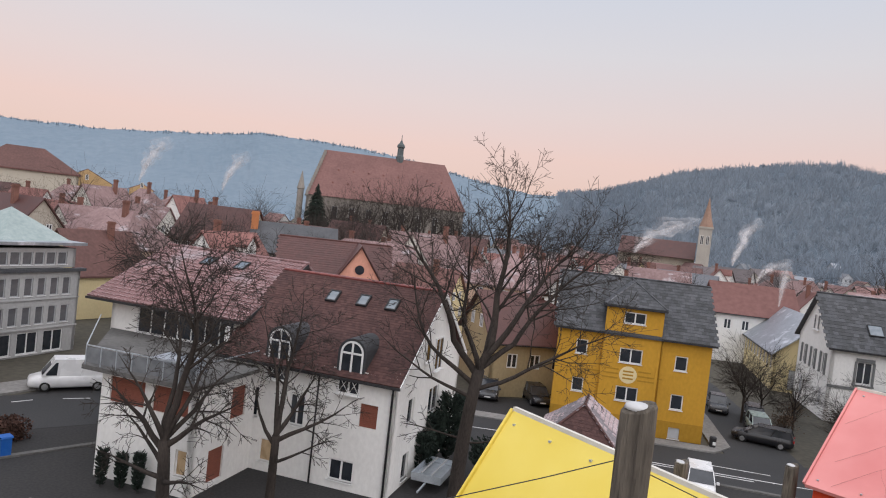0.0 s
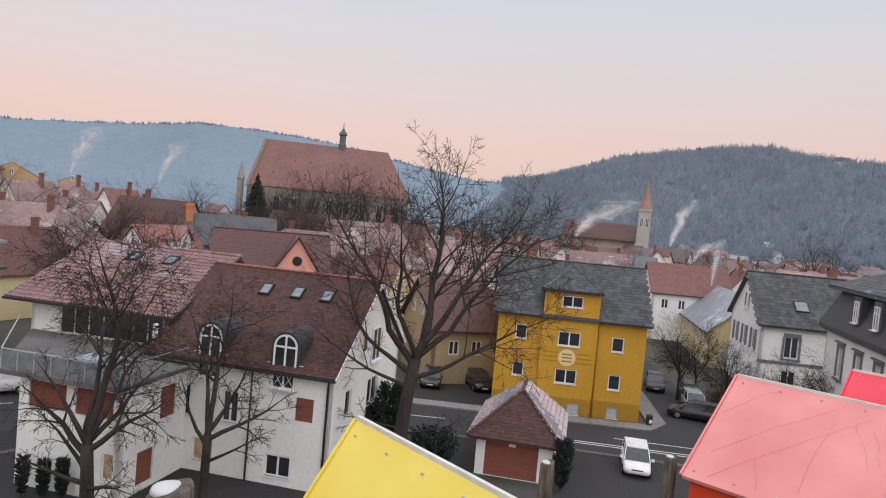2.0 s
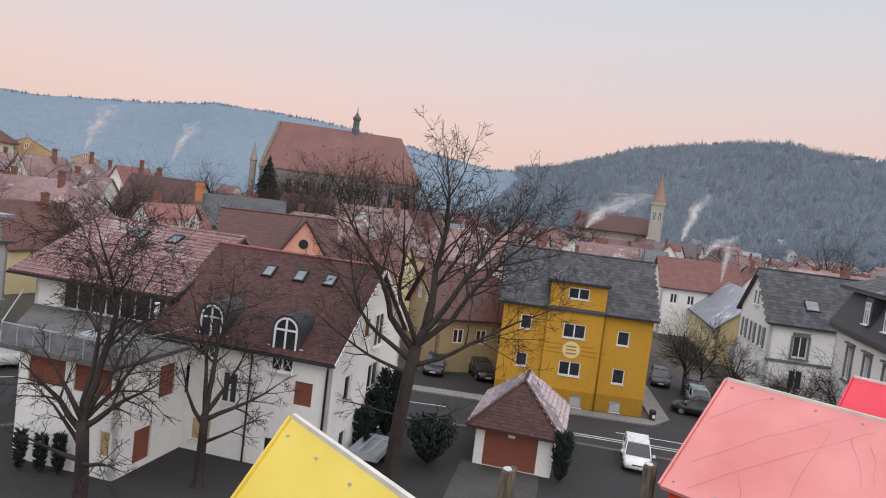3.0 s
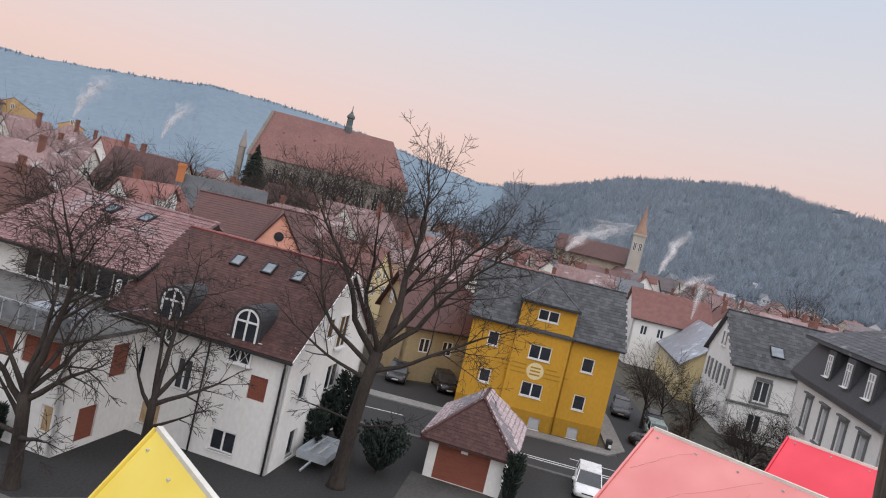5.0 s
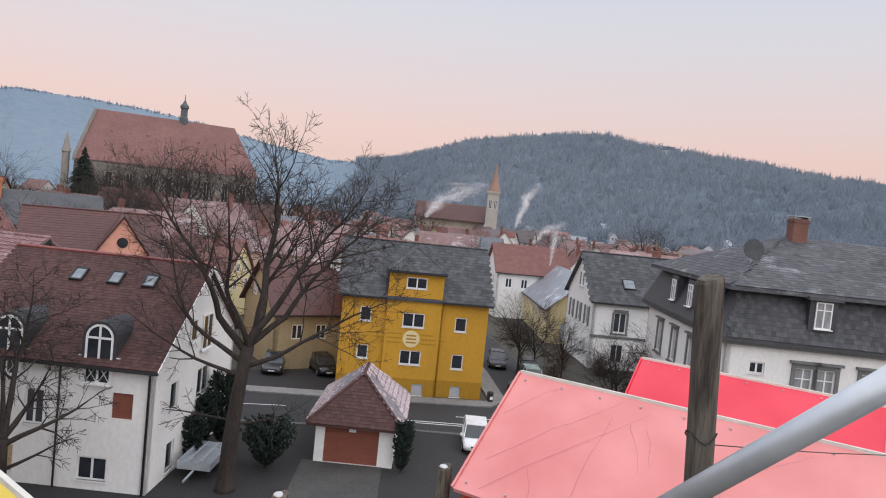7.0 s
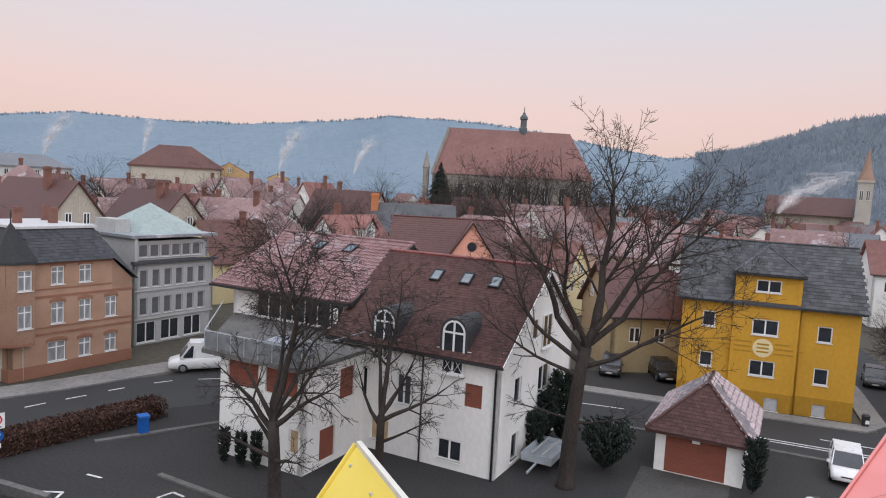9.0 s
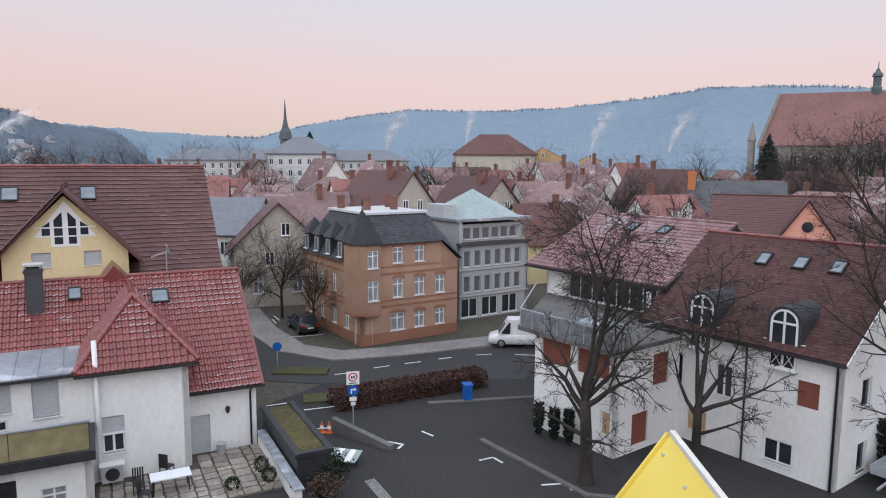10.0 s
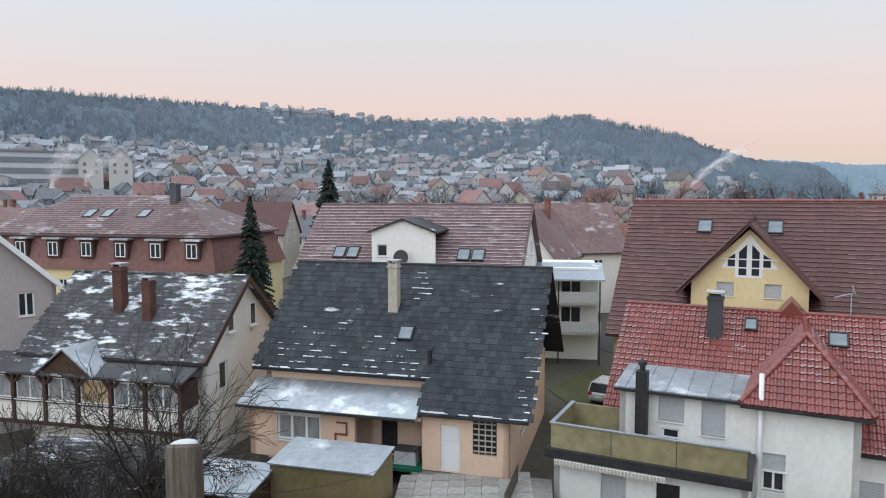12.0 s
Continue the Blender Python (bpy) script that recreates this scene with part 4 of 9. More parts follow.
    for y in (3.2, 5.6, 8.0, 10.2):
        d = part("dormer", MB().box(-0.25, 1.3, y - 0.55, y + 0.55, 6.7, 8.3), M["slate_dark"], h)
        part("dormer_hat", MB().poly((-0.45, y - 0.75, 8.3), (-0.45, y + 0.75, 8.3), (0.5, y, 9.7)).poly((-0.45, y + 0.75, 8.3), (1.6, y + 0.75, 8.3), (0.5, y, 9.7)).poly((1.6, y - 0.75, 8.3), (-0.45, y - 0.75, 8.3), (0.5, y, 9.7)).poly((-0.45, y - 0.75, 8.3), (1.6, y - 0.75, 8.3), (1.6, y + 0.75, 8.3), (-0.45, y + 0.75, 8.3)), M["slate_dark"], d)
        window(h, Matrix.Translation((-0.28, y, 6.9)) @ Matrix.Rotation(-math.pi / 2, 4, "Z"), 0.7, 1.2, "dim")
    for x, y in ((3.4, 5.5), (5.8, 5.0), (2.4, 8.6), (6.9, 8.0)):
        chimney(h, x, y, 10.4, 11.7, 0.5, None, False)


brick_house()


# ---- the grey office block ----
def office():
    h = thing("office_building", at_plan(-32.0, 54.4, 0, 0.4, 0.917), "grey concrete office building with copper pyramid roof", "building")
    g = M["greyconc"]
    wins = [(0.9 + 1.2 * i, z, 0.75, 1.5, "dim") for i in range(6) for z in (2.6, 5.0)] + [(1.2 + 2.4 * i, 0.2, 1.9, 1.8, "w2") for i in range(3)]
    wall(h, g, (0, 0), (8.2, 0), 0, 7.0, wins)
    wall(h, g, (0, 13), (0, 0), 0, 9.2)
    wall(h, g, (8.2, 0), (8.2, 13), 0, 7.0)
    wall(h, g, (8.2, 13), (0, 13), 0, 9.2)
    part("ledge", MB().box(-0.25, 8.5, -0.35, 0.2, 7.0, 7.25), M["slate"], h)
    wall(h, M["grey"], (0.3, 0.5), (8.0, 0.5), 7.25, 8.9, [(0.9 + 1.1 * i, 7.5, 0.9, 1.1, "dim") for i in range(6)], name="attic_wall")
    wall(h, M["grey"], (8.0, 0.5), (8.0, 13), 7.25, 8.9, name="attic_wall")
    part("flat_roof", MB().box(-0.3, 8.6, -0.1, 13.2, 9.2, 9.45), M["zinc"], h)
    a = [(1.6, 1.2, 9.45), (8.0, 1.2, 9.45), (8.0, 8.2, 9.45), (1.6, 8.2, 9.45)]
    t = (4.8, 4.7, 12.0)
    part("pyramid_roof", MB().poly(a[0], a[1], t).poly(a[1], a[2], t).poly(a[2], a[3], t).poly(a[3], a[0], t), M["copper"], h, "pale green copper pyramid roof")
    part("roof_box", MB().box(0.2, 1.6, 3, 6, 9.45, 10.6), M["greyconc"], h)
    for z in (2.3, 4.75):
        part("ledge", MB().box(-0.05, 8.2, -0.12, -0.003, z - 0.1, z), g, h)


office()


# ---- the white house with the red tiled cross roof ----
def red_roof_house():
    h = thing("terraced_white_house", at_plan(-26.04, 24.57, 0, 0.5, 0.866), "white rendered house with frosted red pantile cross roof and terrace", "house")
    w, T = M["white"], M["tile_red"]
    wall(h, w, (-3.4, 0), (0, 0), 0, 3.4, [(0.55, 0.02, 1.05, 2.0, "shut")])
    wall(h, w, (0, 0.3), (0, 12), 0, 3.4, gable=(5.7, 8.2))
    wall(h, w, (-14.1, 12), (-14.1, 0), 0, 3.4, gable=(6.3, 8.2))
    wall(h, w, (0, 12), (-14.1, 12), 0, 3.4)
    wall(h, w, (-7.7, -1.3), (-3.4, -1.3), 0, 5.4, [(0.95, 1.35, 0.95, 0.95, "w2"), (0.95, 2.3, 0.95, 0.8, "shut")])
    wall(h, w, (-3.4, -1.3), (-3.4, 0.3), 0, 5.4)
    wall(h, w, (-13.7, -1.2), (-7.7, -1.2), 3.0, 5.4, [(-9.36 + 13.7, 3.47, 1.05, 1.85, "shut"), (-11.25 + 13.7, 3.9, 1.2, 1.4, "shut"), (-11.25 + 13.7, 3.05, 0.8, 0.5, "w1")])
    wall(h, w, (-13.7, 3), (-13.7, -1.2), 3.0, 5.4)
    V = Vector((0, 6.2, 5.0))
    gable_roof(h, -14.8, 0.35, -0.5, 3.4, 5.7, 8.4, 12.5, 3.2, M["tile_red"])
    tiles(h, (-15.9, -0.5, 3.42), (1, 0, 0), V, [(1.1, 0), (16.25, 0), (16.25, 7.96), (1.1, 7.96)], 0.30, 0.385, "pan", T, 0, 11, rime=(M["rime_thin"], 0.30, -0.03, 0.06, 0.0, 0.85),
          skip=lambda a, b: (8.3 < a < 12.3 and b < 5.6 - abs(a - 10.3) * 1.2) or (2.4 < a < 8.4 and b < 2.6))
    ridge_caps(h, (-14.8, 5.7, 8.48), (0.35, 5.7, 8.48), T, 0.12)
    # cross wing with a hipped end
    L, R, ap, bk = (-8.2, -1.75, 5.35), (-2.95, -1.75, 5.35), (-5.55, 1.3, 8.15), (-5.55, 5.5, 8.15)
    Lb, Rb = (-8.2, 5.0, 5.35), (-2.95, 5.0, 5.35)
    part("wing_roof", MB().poly(L, R, ap).poly(R, Rb, bk, ap).poly(Lb, L, ap, bk).prism([L, R, Rb, Lb], (0, 0, -0.12)), T, h)
    v = Vector(ap) - Vector((-5.55, -1.75, 5.35))
    tiles(h, L, (1, 0, 0), v, [(0, 0), (5.25, 0), (2.65, v.length)], 0.30, 0.385, "pan", T, 100, 12, rime=(M["rime_thin"], 0.2, -0.03, 0.07, 0.0, 0.85))
    v = Vector((-5.55, 0, 8.15)) - Vector((-8.2, 0, 5.35))
    tiles(h, Lb, (0, -1, 0), v, [(0, 0), (6.75, 0), (3.7, v.length), (0, v.length)], 0.30, 0.385, "pan", T, 0, 13, rime=(M["rime_thin"], 0.6, -0.03, 0.07, 0.0, 0.85))
    v = Vector((-5.55, 0, 8.15)) - Vector((-2.95, 0, 5.35))
    tiles(h, R, (0, 1, 0), v, [(0, 0), (6.75, 0), (6.75, v.length), (3.05, v.length)], 0.30, 0.385, "pan", T, 0, 14, rime=(M["rime_thin"], 0.4, -0.03, 0.07, 0.0, 0.85))
    for p, q in ((L, ap), (R, ap), (ap, bk)):
        ridge_caps(h, Vector(p) + Vector((0, 0, 0.08)), Vector(q) + Vector((0, 0, 0.08)), T, 0.13)
    # small roof behind the crossing
    part("wing_roof", MB().poly((-6.9, 5.5, 8.2), (-5.4, 5.5, 8.2), (-6.2, 5.4, 9.1)).poly((-5.4, 5.5, 8.2), (-5.4, 8, 8.2), (-6.2, 8, 9.1), (-6.2, 5.4, 9.1)).poly((-6.9, 8, 8.2), (-6.9, 5.5, 8.2), (-6.2, 5.4, 9.1), (-6.2, 8, 9.1)), T, h)
    # zinc roof over the terrace room
    part("zinc_roof", MB().prism([(-13.9, -1.5, 5.42), (-7.6, -1.5, 5.42), (-7.6, 2.1, 5.75), (-13.9, 2.1, 5.75)], (0, 0, -0.14)), M["zinc"], h)
    for i in range(7):
        x = -13.4 + i * 0.95
        part("zinc_seam", MB().beam((x, -1.5, 5.44), (x, 2.1, 5.77), 0.04, 0.06), M["zinc"], h)
    part("gutter", MB().beam((-13.9, -1.57, 5.3), (-7.6, -1.57, 5.3), 0.13), M["dark"], h)
    part("gutter", MB().beam((-8.2, -1.85, 5.25), (-2.95, -1.85, 5.25), 0.12), M["dark"], h)
    part("gutter", MB().beam((-3.4, -0.55, 3.32), (0.35, -0.55, 3.32), 0.12), M["dark"], h)
    pipe(h, [(-0.3, -0.5, 3.3), (-0.3, -0.08, 2.9), (-0.3, -0.08, 0)], 0.05, M["dark"])
    # chimneys and the steel flue
    part("flue_chimney", MB().box(-12.85, -12.3, -1.75, -1.22, 3.0, 6.3).lathe([(0.14, 6.3), (0.14, 6.55), (0.22, 6.6), (0.2, 6.75), (0.08, 6.85)], 8, (-12.58, -1.48)), M["dark"], h)
    chimney(h, -9.85, 4.3, 6.6, 9.4, 0.75, M["slate"])
    pipe(h, [(-7.35, -1.5, 0.3), (-7.35, -1.5, 6.75)], 0.11, M["frame_white"], "steel_flue")
    skylight(h, (-15.9, -0.5, 3.46), (1, 0, 0), V, 11.85, 6.3, 0.75, 0.8)
    skylight(h, (-15.9, -0.5, 3.46), (1, 0, 0), V, 7.8, 6.9, 0.5, 0.7)
    # terrace block
    wall(h, w, (-16.1, -4.2), (-7.65, -4.2), 0, 2.55, [(-10.9 + 16.1, 0.02, 1.0, 2.0, "door"), (-9.1 + 16.1, 0.3, 0.95, 1.15, "cur"), (-13.3 + 16.1, 0.3, 1.15, 1.75, "shut")])
    wall(h, w, (-7.65, -4.2), (-7.65, -1.3), 0, 2.55)
    wall(h, w, (-16.1, -0.7), (-16.1, -4.2), 0, 2.55)
    part("terrace_slab", MB().box(-16.4, -7.5, -4.75, -1.2, 2.55, 2.95).box(-16.4, -13.7, -1.2, -0.7, 2.55, 2.95), M["dark"], h)
    par = part("parapet", MB().box(-16.2, -7.7, -4.5, -4.4, 2.95, 4.1).box(-16.2, -16.1, -4.4, -0.8, 2.95, 4.1).box(-16.1, -13.75, -0.9, -0.8, 2.95, 4.1), M["balcony"], h, "yellowed translucent balcony panels")
    for i in range(4):
        part("panel_joint", MB().box(-16.2 + 2.83 * i - 0.01, -16.2 + 2.83 * i + 0.01, -4.515, -4.5, 2.95, 4.1), M["dark"], par)
    part("handrail", MB().box(-16.25, -7.65, -4.54, -4.36, 4.1, 4.15).box(-16.25, -16.05, -4.36, -0.75, 4.1, 4.15), M["zinc"], par)
    aw = MB()
    for i in range(32):
        x0 = -15.9 + i * 0.155
        aw.box(x0, x0 + 0.085, -4.9, -4.86, 2.28, 2.52)
    tagged(part("awning_valance", aw, M["stone"], h, "striped awning valance"), kind="stuff")
    part("awning_valance", MB().box(-15.9, -10.95, -4.86, -4.83, 2.3, 2.54), M["frame_white"], h)


red_roof_house()


# ---- the tall house with the pale yellow gable dormer ----
def brown_roof_house():
    h = thing("brown_roof_house", at_plan(-26.04, 24.57, 0, 0.5, 0.866) @ Matrix.Translation((-16.2, 8.7, 0)), "large house with dark brown tiled roof and pale yellow gable", "house")
    c = M["paleyellow"]
    wall(h, c, (0, 0), (15.8, 0), 0, 6.3)
    wall(h, c, (15.8, 0), (15.8, 15.4), 0, 6.3, [(4, 2.5, 1.0, 1.3, "w2"), (8, 2.5, 1.0, 1.3, "w2")], gable=(7.7, 14.0))
    wall(h, c, (0, 15.4), (0, 0), 0, 6.3, gable=(7.7, 14.0))
    wall(h, c, (15.8, 15.4), (0, 15.4), 0, 6.3)
    gable_roof(h, -0.4, 16.2, -0.6, 6.0, 7.7, 14.25, 16.0, 6.0, M["tile_brown"])
    V = Vector((0, 8.3, 8.25))
    tiles(h, (-0.4, -0.6, 6.02), (1, 0, 0), V, [(0, 0), (16.6, 0), (16.6, 11.7), (0, 11.7)], 0.42, 0.36, "flat", M["tile_brown"], 0, 15, rime=(M["rime_thin"], 0.9, -0.036, -0.016, 0.0, 1.0), skip=lambda a, b: 4.6 < a < 11.2 and b < 8.4 - abs(a - 7.9) * 1.5)
    ridge_caps(h, (-0.4, 7.7, 14.3), (16.2, 7.7, 14.3), M["tile_red"], 0.13)
    # gabled dormer, its wall in the plane of the front wall
    wl_m = wall(h, c, (4.6, -0.1), (10.9, -0.1), 6.3, 9.6, [(1.9, 8.8, 0.95, 1.4, "shut"), (4.45, 8.8, 0.9, 1.45, "shut")], gable=(3.15, 12.75), name="dormer_wall")
    tri = MB()
    for x0, x1, z1, z2 in ((6.6, 7.0, 11.02, 11.32), (8.5, 8.9, 11.32, 11.02)):
        tri.prism([(x0, -0.14, 10.55), (x1, -0.14, 10.55), (x1, -0.14, z2), (x0, -0.14, z1)], (0, 0.03, 0))
    tri.prism([(7.2, -0.14, 10.05), (7.62, -0.14, 10.05), (7.62, -0.14, 11.85), (7.2, -0.14, 11.4)], (0, 0.03, 0)).prism([(7.9, -0.14, 10.05), (8.3, -0.14, 10.05), (8.3, -0.14, 11.4), (7.9, -0.14, 11.85)], (0, 0.03, 0))
    part("gable_window", tri, M["glass"], h)
    part("gable_window_frame", MB().prism([(6.2, -0.12, 10.45), (9.3, -0.12, 10.45), (7.76, -0.12, 12.45)], (0, 0.015, 0)).box(7.02, 8.48, -0.125, -0.1, 9.9, 10.45).box(6.2, 9.3, -0.16, -0.12, 10.95, 11.02).box(7.05, 8.45, -0.16, -0.12, 10.45, 10.52), M["frame_white"], h)
    ap = 13.15
    for s in (-1, 1):
        e = (7.75 + s * 3.9, 8.9)
        slope(h, [(7.75, -0.75, ap), (e[0], -0.75, e[1]), (e[0], 2.5, e[1]), (7.75, 6.9, ap)], M["tile_brown"], 0.2, "dormer_roof")
    v = Vector((3.9, 0, ap - 8.9))
    tiles(h, (3.85, 6.0, 8.92), (0, -1, 0), v, [(3.5, 0), (6.75, 0), (6.75, v.length), (0, v.length)], 0.3, 0.4, "pan", M["tile_brown"], 0, 16)
    ridge_caps(h, (7.75, -0.75, ap + 0.05), (7.75, 6.8, ap + 0.05), M["tile_brown"], 0.11)
    for a in (5.1, 9.4):
        skylight(h, (-0.4, -0.6, 6.04), (1, 0, 0), V, a, 9.25, 0.8, 1.0)
    # dish aerial and masts on the roof
    dish = part("satellite_dish", MB().lathe([(0.02, 0.0), (0.42, 0.10), (0.45, 0.13), (0.42, 0.14), (0.02, 0.05)], 14), M["greyconc"], h)
    dish.matrix_basis = Matrix.Translation((13.1, 1.0, 9.2)) @ Matrix.Rotation(radians(70), 4, "Y")
    part("dish_arm", MB().beam((13.1, 1.0, 9.2), (12.2, 1.0, 8.9), 0.06).beam((13.05, 1.05, 9.2), (13.05, 1.05, 7.9), 0.06), M["galv"], h)


brown_roof_house()


# ---- the peach house with slate roof ----
def peach_house():
    h = thing("peach_house", at_plan(-31.6, 6.6, 0, 0.33, 0.944), "peach rendered house with snow-flecked slate roof and porch", "house")
    p, S = M["peach"], M["slate_snow"]
    wall(h, p, (-4.4, -0.3), (0, -0.3), 1.0, 4.05, [(1.45, 1.03, 1.0, 2.35, "wdoor"), (3.2, 2.05, 1.2, 1.75, "door")])
    for i in range(6):
        part("grille_bar", MB().box(-1.75, -0.65, -0.36, -0.31, 2.2 + i * 0.28, 2.26 + i * 0.28), M["stone"], h)
    for i in range(3):
        part("grille_bar", MB().box(-1.5 + i * 0.32, -1.45 + i * 0.32, -0.37, -0.31, 2.08, 3.78), M["stone"], h)
    wall(h, p, (0, -0.3), (0, 13.5), 0, 4.05, [(4, 2.0, 0.9, 1.2, "w1")], gable=(7.2, 10.1))
    wall(h, p, (-14.0, 13.5), (-14.0, 1.4), 0, 5.3, gable=(6.1, 10.1))
    wall(h, p, (0, 13.5), (-14, 13.5), 0, 4.5)
    wall(h, p, (-14.0, 1.4), (-4.4, 1.4), 1.0, 5.5)
    # roof
    sl = 0.88
    z = lambda y: 4.0 + sl * (y + 0.6)
    slope(h, [(-4.55, -0.6, z(-0.6)), (1.0, -0.6, z(-0.6)), (1.2, 6.9, z(6.9)), (-4.55, 6.9, z(6.9))], S)
    slope(h, [(-14.6, 0.9, z(0.9)), (-4.55, 0.9, z(0.9)), (-4.55, 6.9, z(6.9)), (-14.6, 6.9, z(6.9))], S)
    slope(h, [(1.2, 14, 4.3), (-14.6, 14, 4.3), (-14.6, 6.9, z(6.9)), (1.2, 6.9, z(6.9))], S)
    v = Vector((0, 1, sl))
    k = v.length
    tiles(h, (-14.6, -0.6, z(-0.6) + 0.02), (1, 0, 0), v, [(10.05, 0), (15.7, 0), (15.7, 7.5 * k), (0, 7.5 * k), (0, 1.5 * k), (10.05, 1.5 * k)], 0.32, 0.40, "slate", S, 0, 17)
    part("ridge", MB().beam((-14.6, 6.9, z(6.9) + 0.03), (1.2, 6.9, z(6.9) + 0.03), 0.24, 0.08), M["slate"], h)
    sn = MB()
    rng = random.Random(5)
    x = -14.6
    while x < 0.9:
        w = rng.uniform(0.15, 0.7)
        y = -0.62 if x > -4.6 else 0.88
        if rng.random() < 0.8:
            sn.box(x, x + w, y, y + rng.uniform(0.10, 0.22), z(y) + 0.03, z(y) + rng.uniform(0.08, 0.13))
        x += w
    for i in range(120):
        x, y = rng.uniform(-13.8, -5.5), rng.uniform(1.0, 3.6) * rng.uniform(0.6, 1.0)
        if rng.random() < 0.25:
            x, y = rng.uniform(0.3, 0.95), rng.uniform(-0.4, 6)
        if rng.random() < 0.12:
            x, y = rng.uniform(-6.9, -5.6), rng.uniform(4.8, 6.3)
        b = round(((y + 0.6) * k) / 0.4) * 0.4 / k - 0.6
        w = rng.uniform(0.2, 0.75)
        dd = rng.uniform(0.02, 0.06)
        sn.prism([(x, b + 0.01, z(b) + 0.045), (x + w, b + 0.01, z(b) + 0.045), (x + w * 0.85, b + 0.01 + dd, z(b) + 0.045 + sl * dd), (x + w * 0.1, b + 0.01 + dd * 0.7, z(b) + 0.045 + sl * dd * 0.7)], (0, 0, 0.02))
    tagged(part("snow_remnants", sn, M["snow"], h), kind="stuff")
    chimney(h, -7.45, 4.3, 8.0, 10.9, 0.55, M["stone"])
    skylight(h, (-14.6, -0.6, z(-0.6) + 0.05), (1, 0, 0), v, 8.3, 3.55 * k, 0.7, 0.8)
    part("vent_pipe", MB().lathe([(0.13, 5.4), (0.13, 6.6), (0.2, 6.65), (0.16, 6.8)], 8, (-4.55, 1.6)), M["dark"], h)
    # porch with its own low zinc roof
    wall(h, p, (-13.9, -0.6), (-7.9, -0.6), 1.0, 3.75, [(2.85, 1.95, 2.5, 1.4, "w3")])
    wall(h, p, (-13.9, 1.4), (-13.9, -0.6), 1.0, 3.75)
    part("porch_beam", MB().box(-7.9, -4.4, -0.6, -0.3, 3.55, 3.75), p, h)
    part("porch_floor", MB().box(-7.9, -4.4, -0.6, 1.4, 0.9, 1.05), M["grassgreen"], h, "green mat on the porch floor")
    wall(h, M["peach"], (-7.6, 1.0), (-4.4, 1.0), 1.05, 3.7, [(1.0, 1.1, 0.9, 2.1, "door")], t=0.15, name="porch_wall")
    part("zinc_roof", MB().prism([(-14.4, -1.1, 3.82), (-4.5, -1.1, 3.82), (-4.5, 1.3, 4.7), (-14.4, 1.3, 4.7)], (0, 0, -0.12)), M["zinc"], h)
    part("gutter", MB().beam((-14.4, -1.17, 3.75), (-4.5, -1.17, 3.75), 0.12).beam((-4.55, -0.68, 3.93), (1.0, -0.68, 3.93), 0.12), M["dark"], h)
    part("window_head", MB().box(-12.4, -9.7, -0.7, -0.605, 3.38, 3.58), M["frame_white"], h)
    art = MB()
    for x0, x1, z0, z1 in ((-9.0, -8.3, 2.0, 2.08), (-9.0, -8.92, 2.0, 2.5), (-9.0, -8.3, 2.5, 2.58), (-8.38, -8.3, 2.5, 3.1), (-8.9, -8.3, 3.1, 3.18)):
        art.box(x0, x1, -0.66, -0.605, z0, z1)
    part("wall_ornament", art, M["shutter_brown"], h)


M["slab"] = mat("pale_concrete_slab", (0.26, 0.25, 0.235), (0.42, 0.405, 0.385), 0.85, 4, 0.5, 0.2, vary=0.14)
M["grassgreen"] = mat("green_mat", (0.01, 0.09, 0.05), (0.015, 0.13, 0.075), 0.95, 12, 2, 0.3)
peach_house()
tf = tagged(part("terrace_floor", MB().prism([(-33.3, 2.0, 0.95), (-31.2, 8.6, 0.95), (-19.5, 6.2, 0.95), (-19.5, -1.5, 0.95)], (0, 0, -0.95)), M["pave"]), "flat terrace of pale concrete slabs", "terrace", kind="structure")
rng_t = random.Random(2)
slab_me = MB().prism([(0.01, 0.01, 0), (0.78, 0.01, 0), (0.78, 0.78, 0), (0.01, 0.78, 0)], (0, 0, 0.05)).mesh("slab", M["slab"])
for i in range(15):
    for j in range(8):
        o = part("slab", slab_me, None, tf)
        x, y = -32.2 + 0.8 * i, 1.3 + 0.8 * j - 0.10 * i
        o.matrix_basis = pose(x, y, 0.94 + rng_t.uniform(0, 0.012), 0, 0, -8 + rng_t.uniform(-0.4, 0.4))


def bearing(deg, dist, z=0.0):
    return (0.7 - math.sin(radians(deg)) * dist, 0.4 + math.cos(radians(deg)) * dist, z)


def facing(deg, dist, turn=0.0):
    """A pose whose local x runs to the right as seen from the walk."""
    x, y, z = bearing(deg, dist)
    return Matrix.Translation((x, y, 0)) @ Matrix.Rotation(radians(deg + turn), 4, "Z")




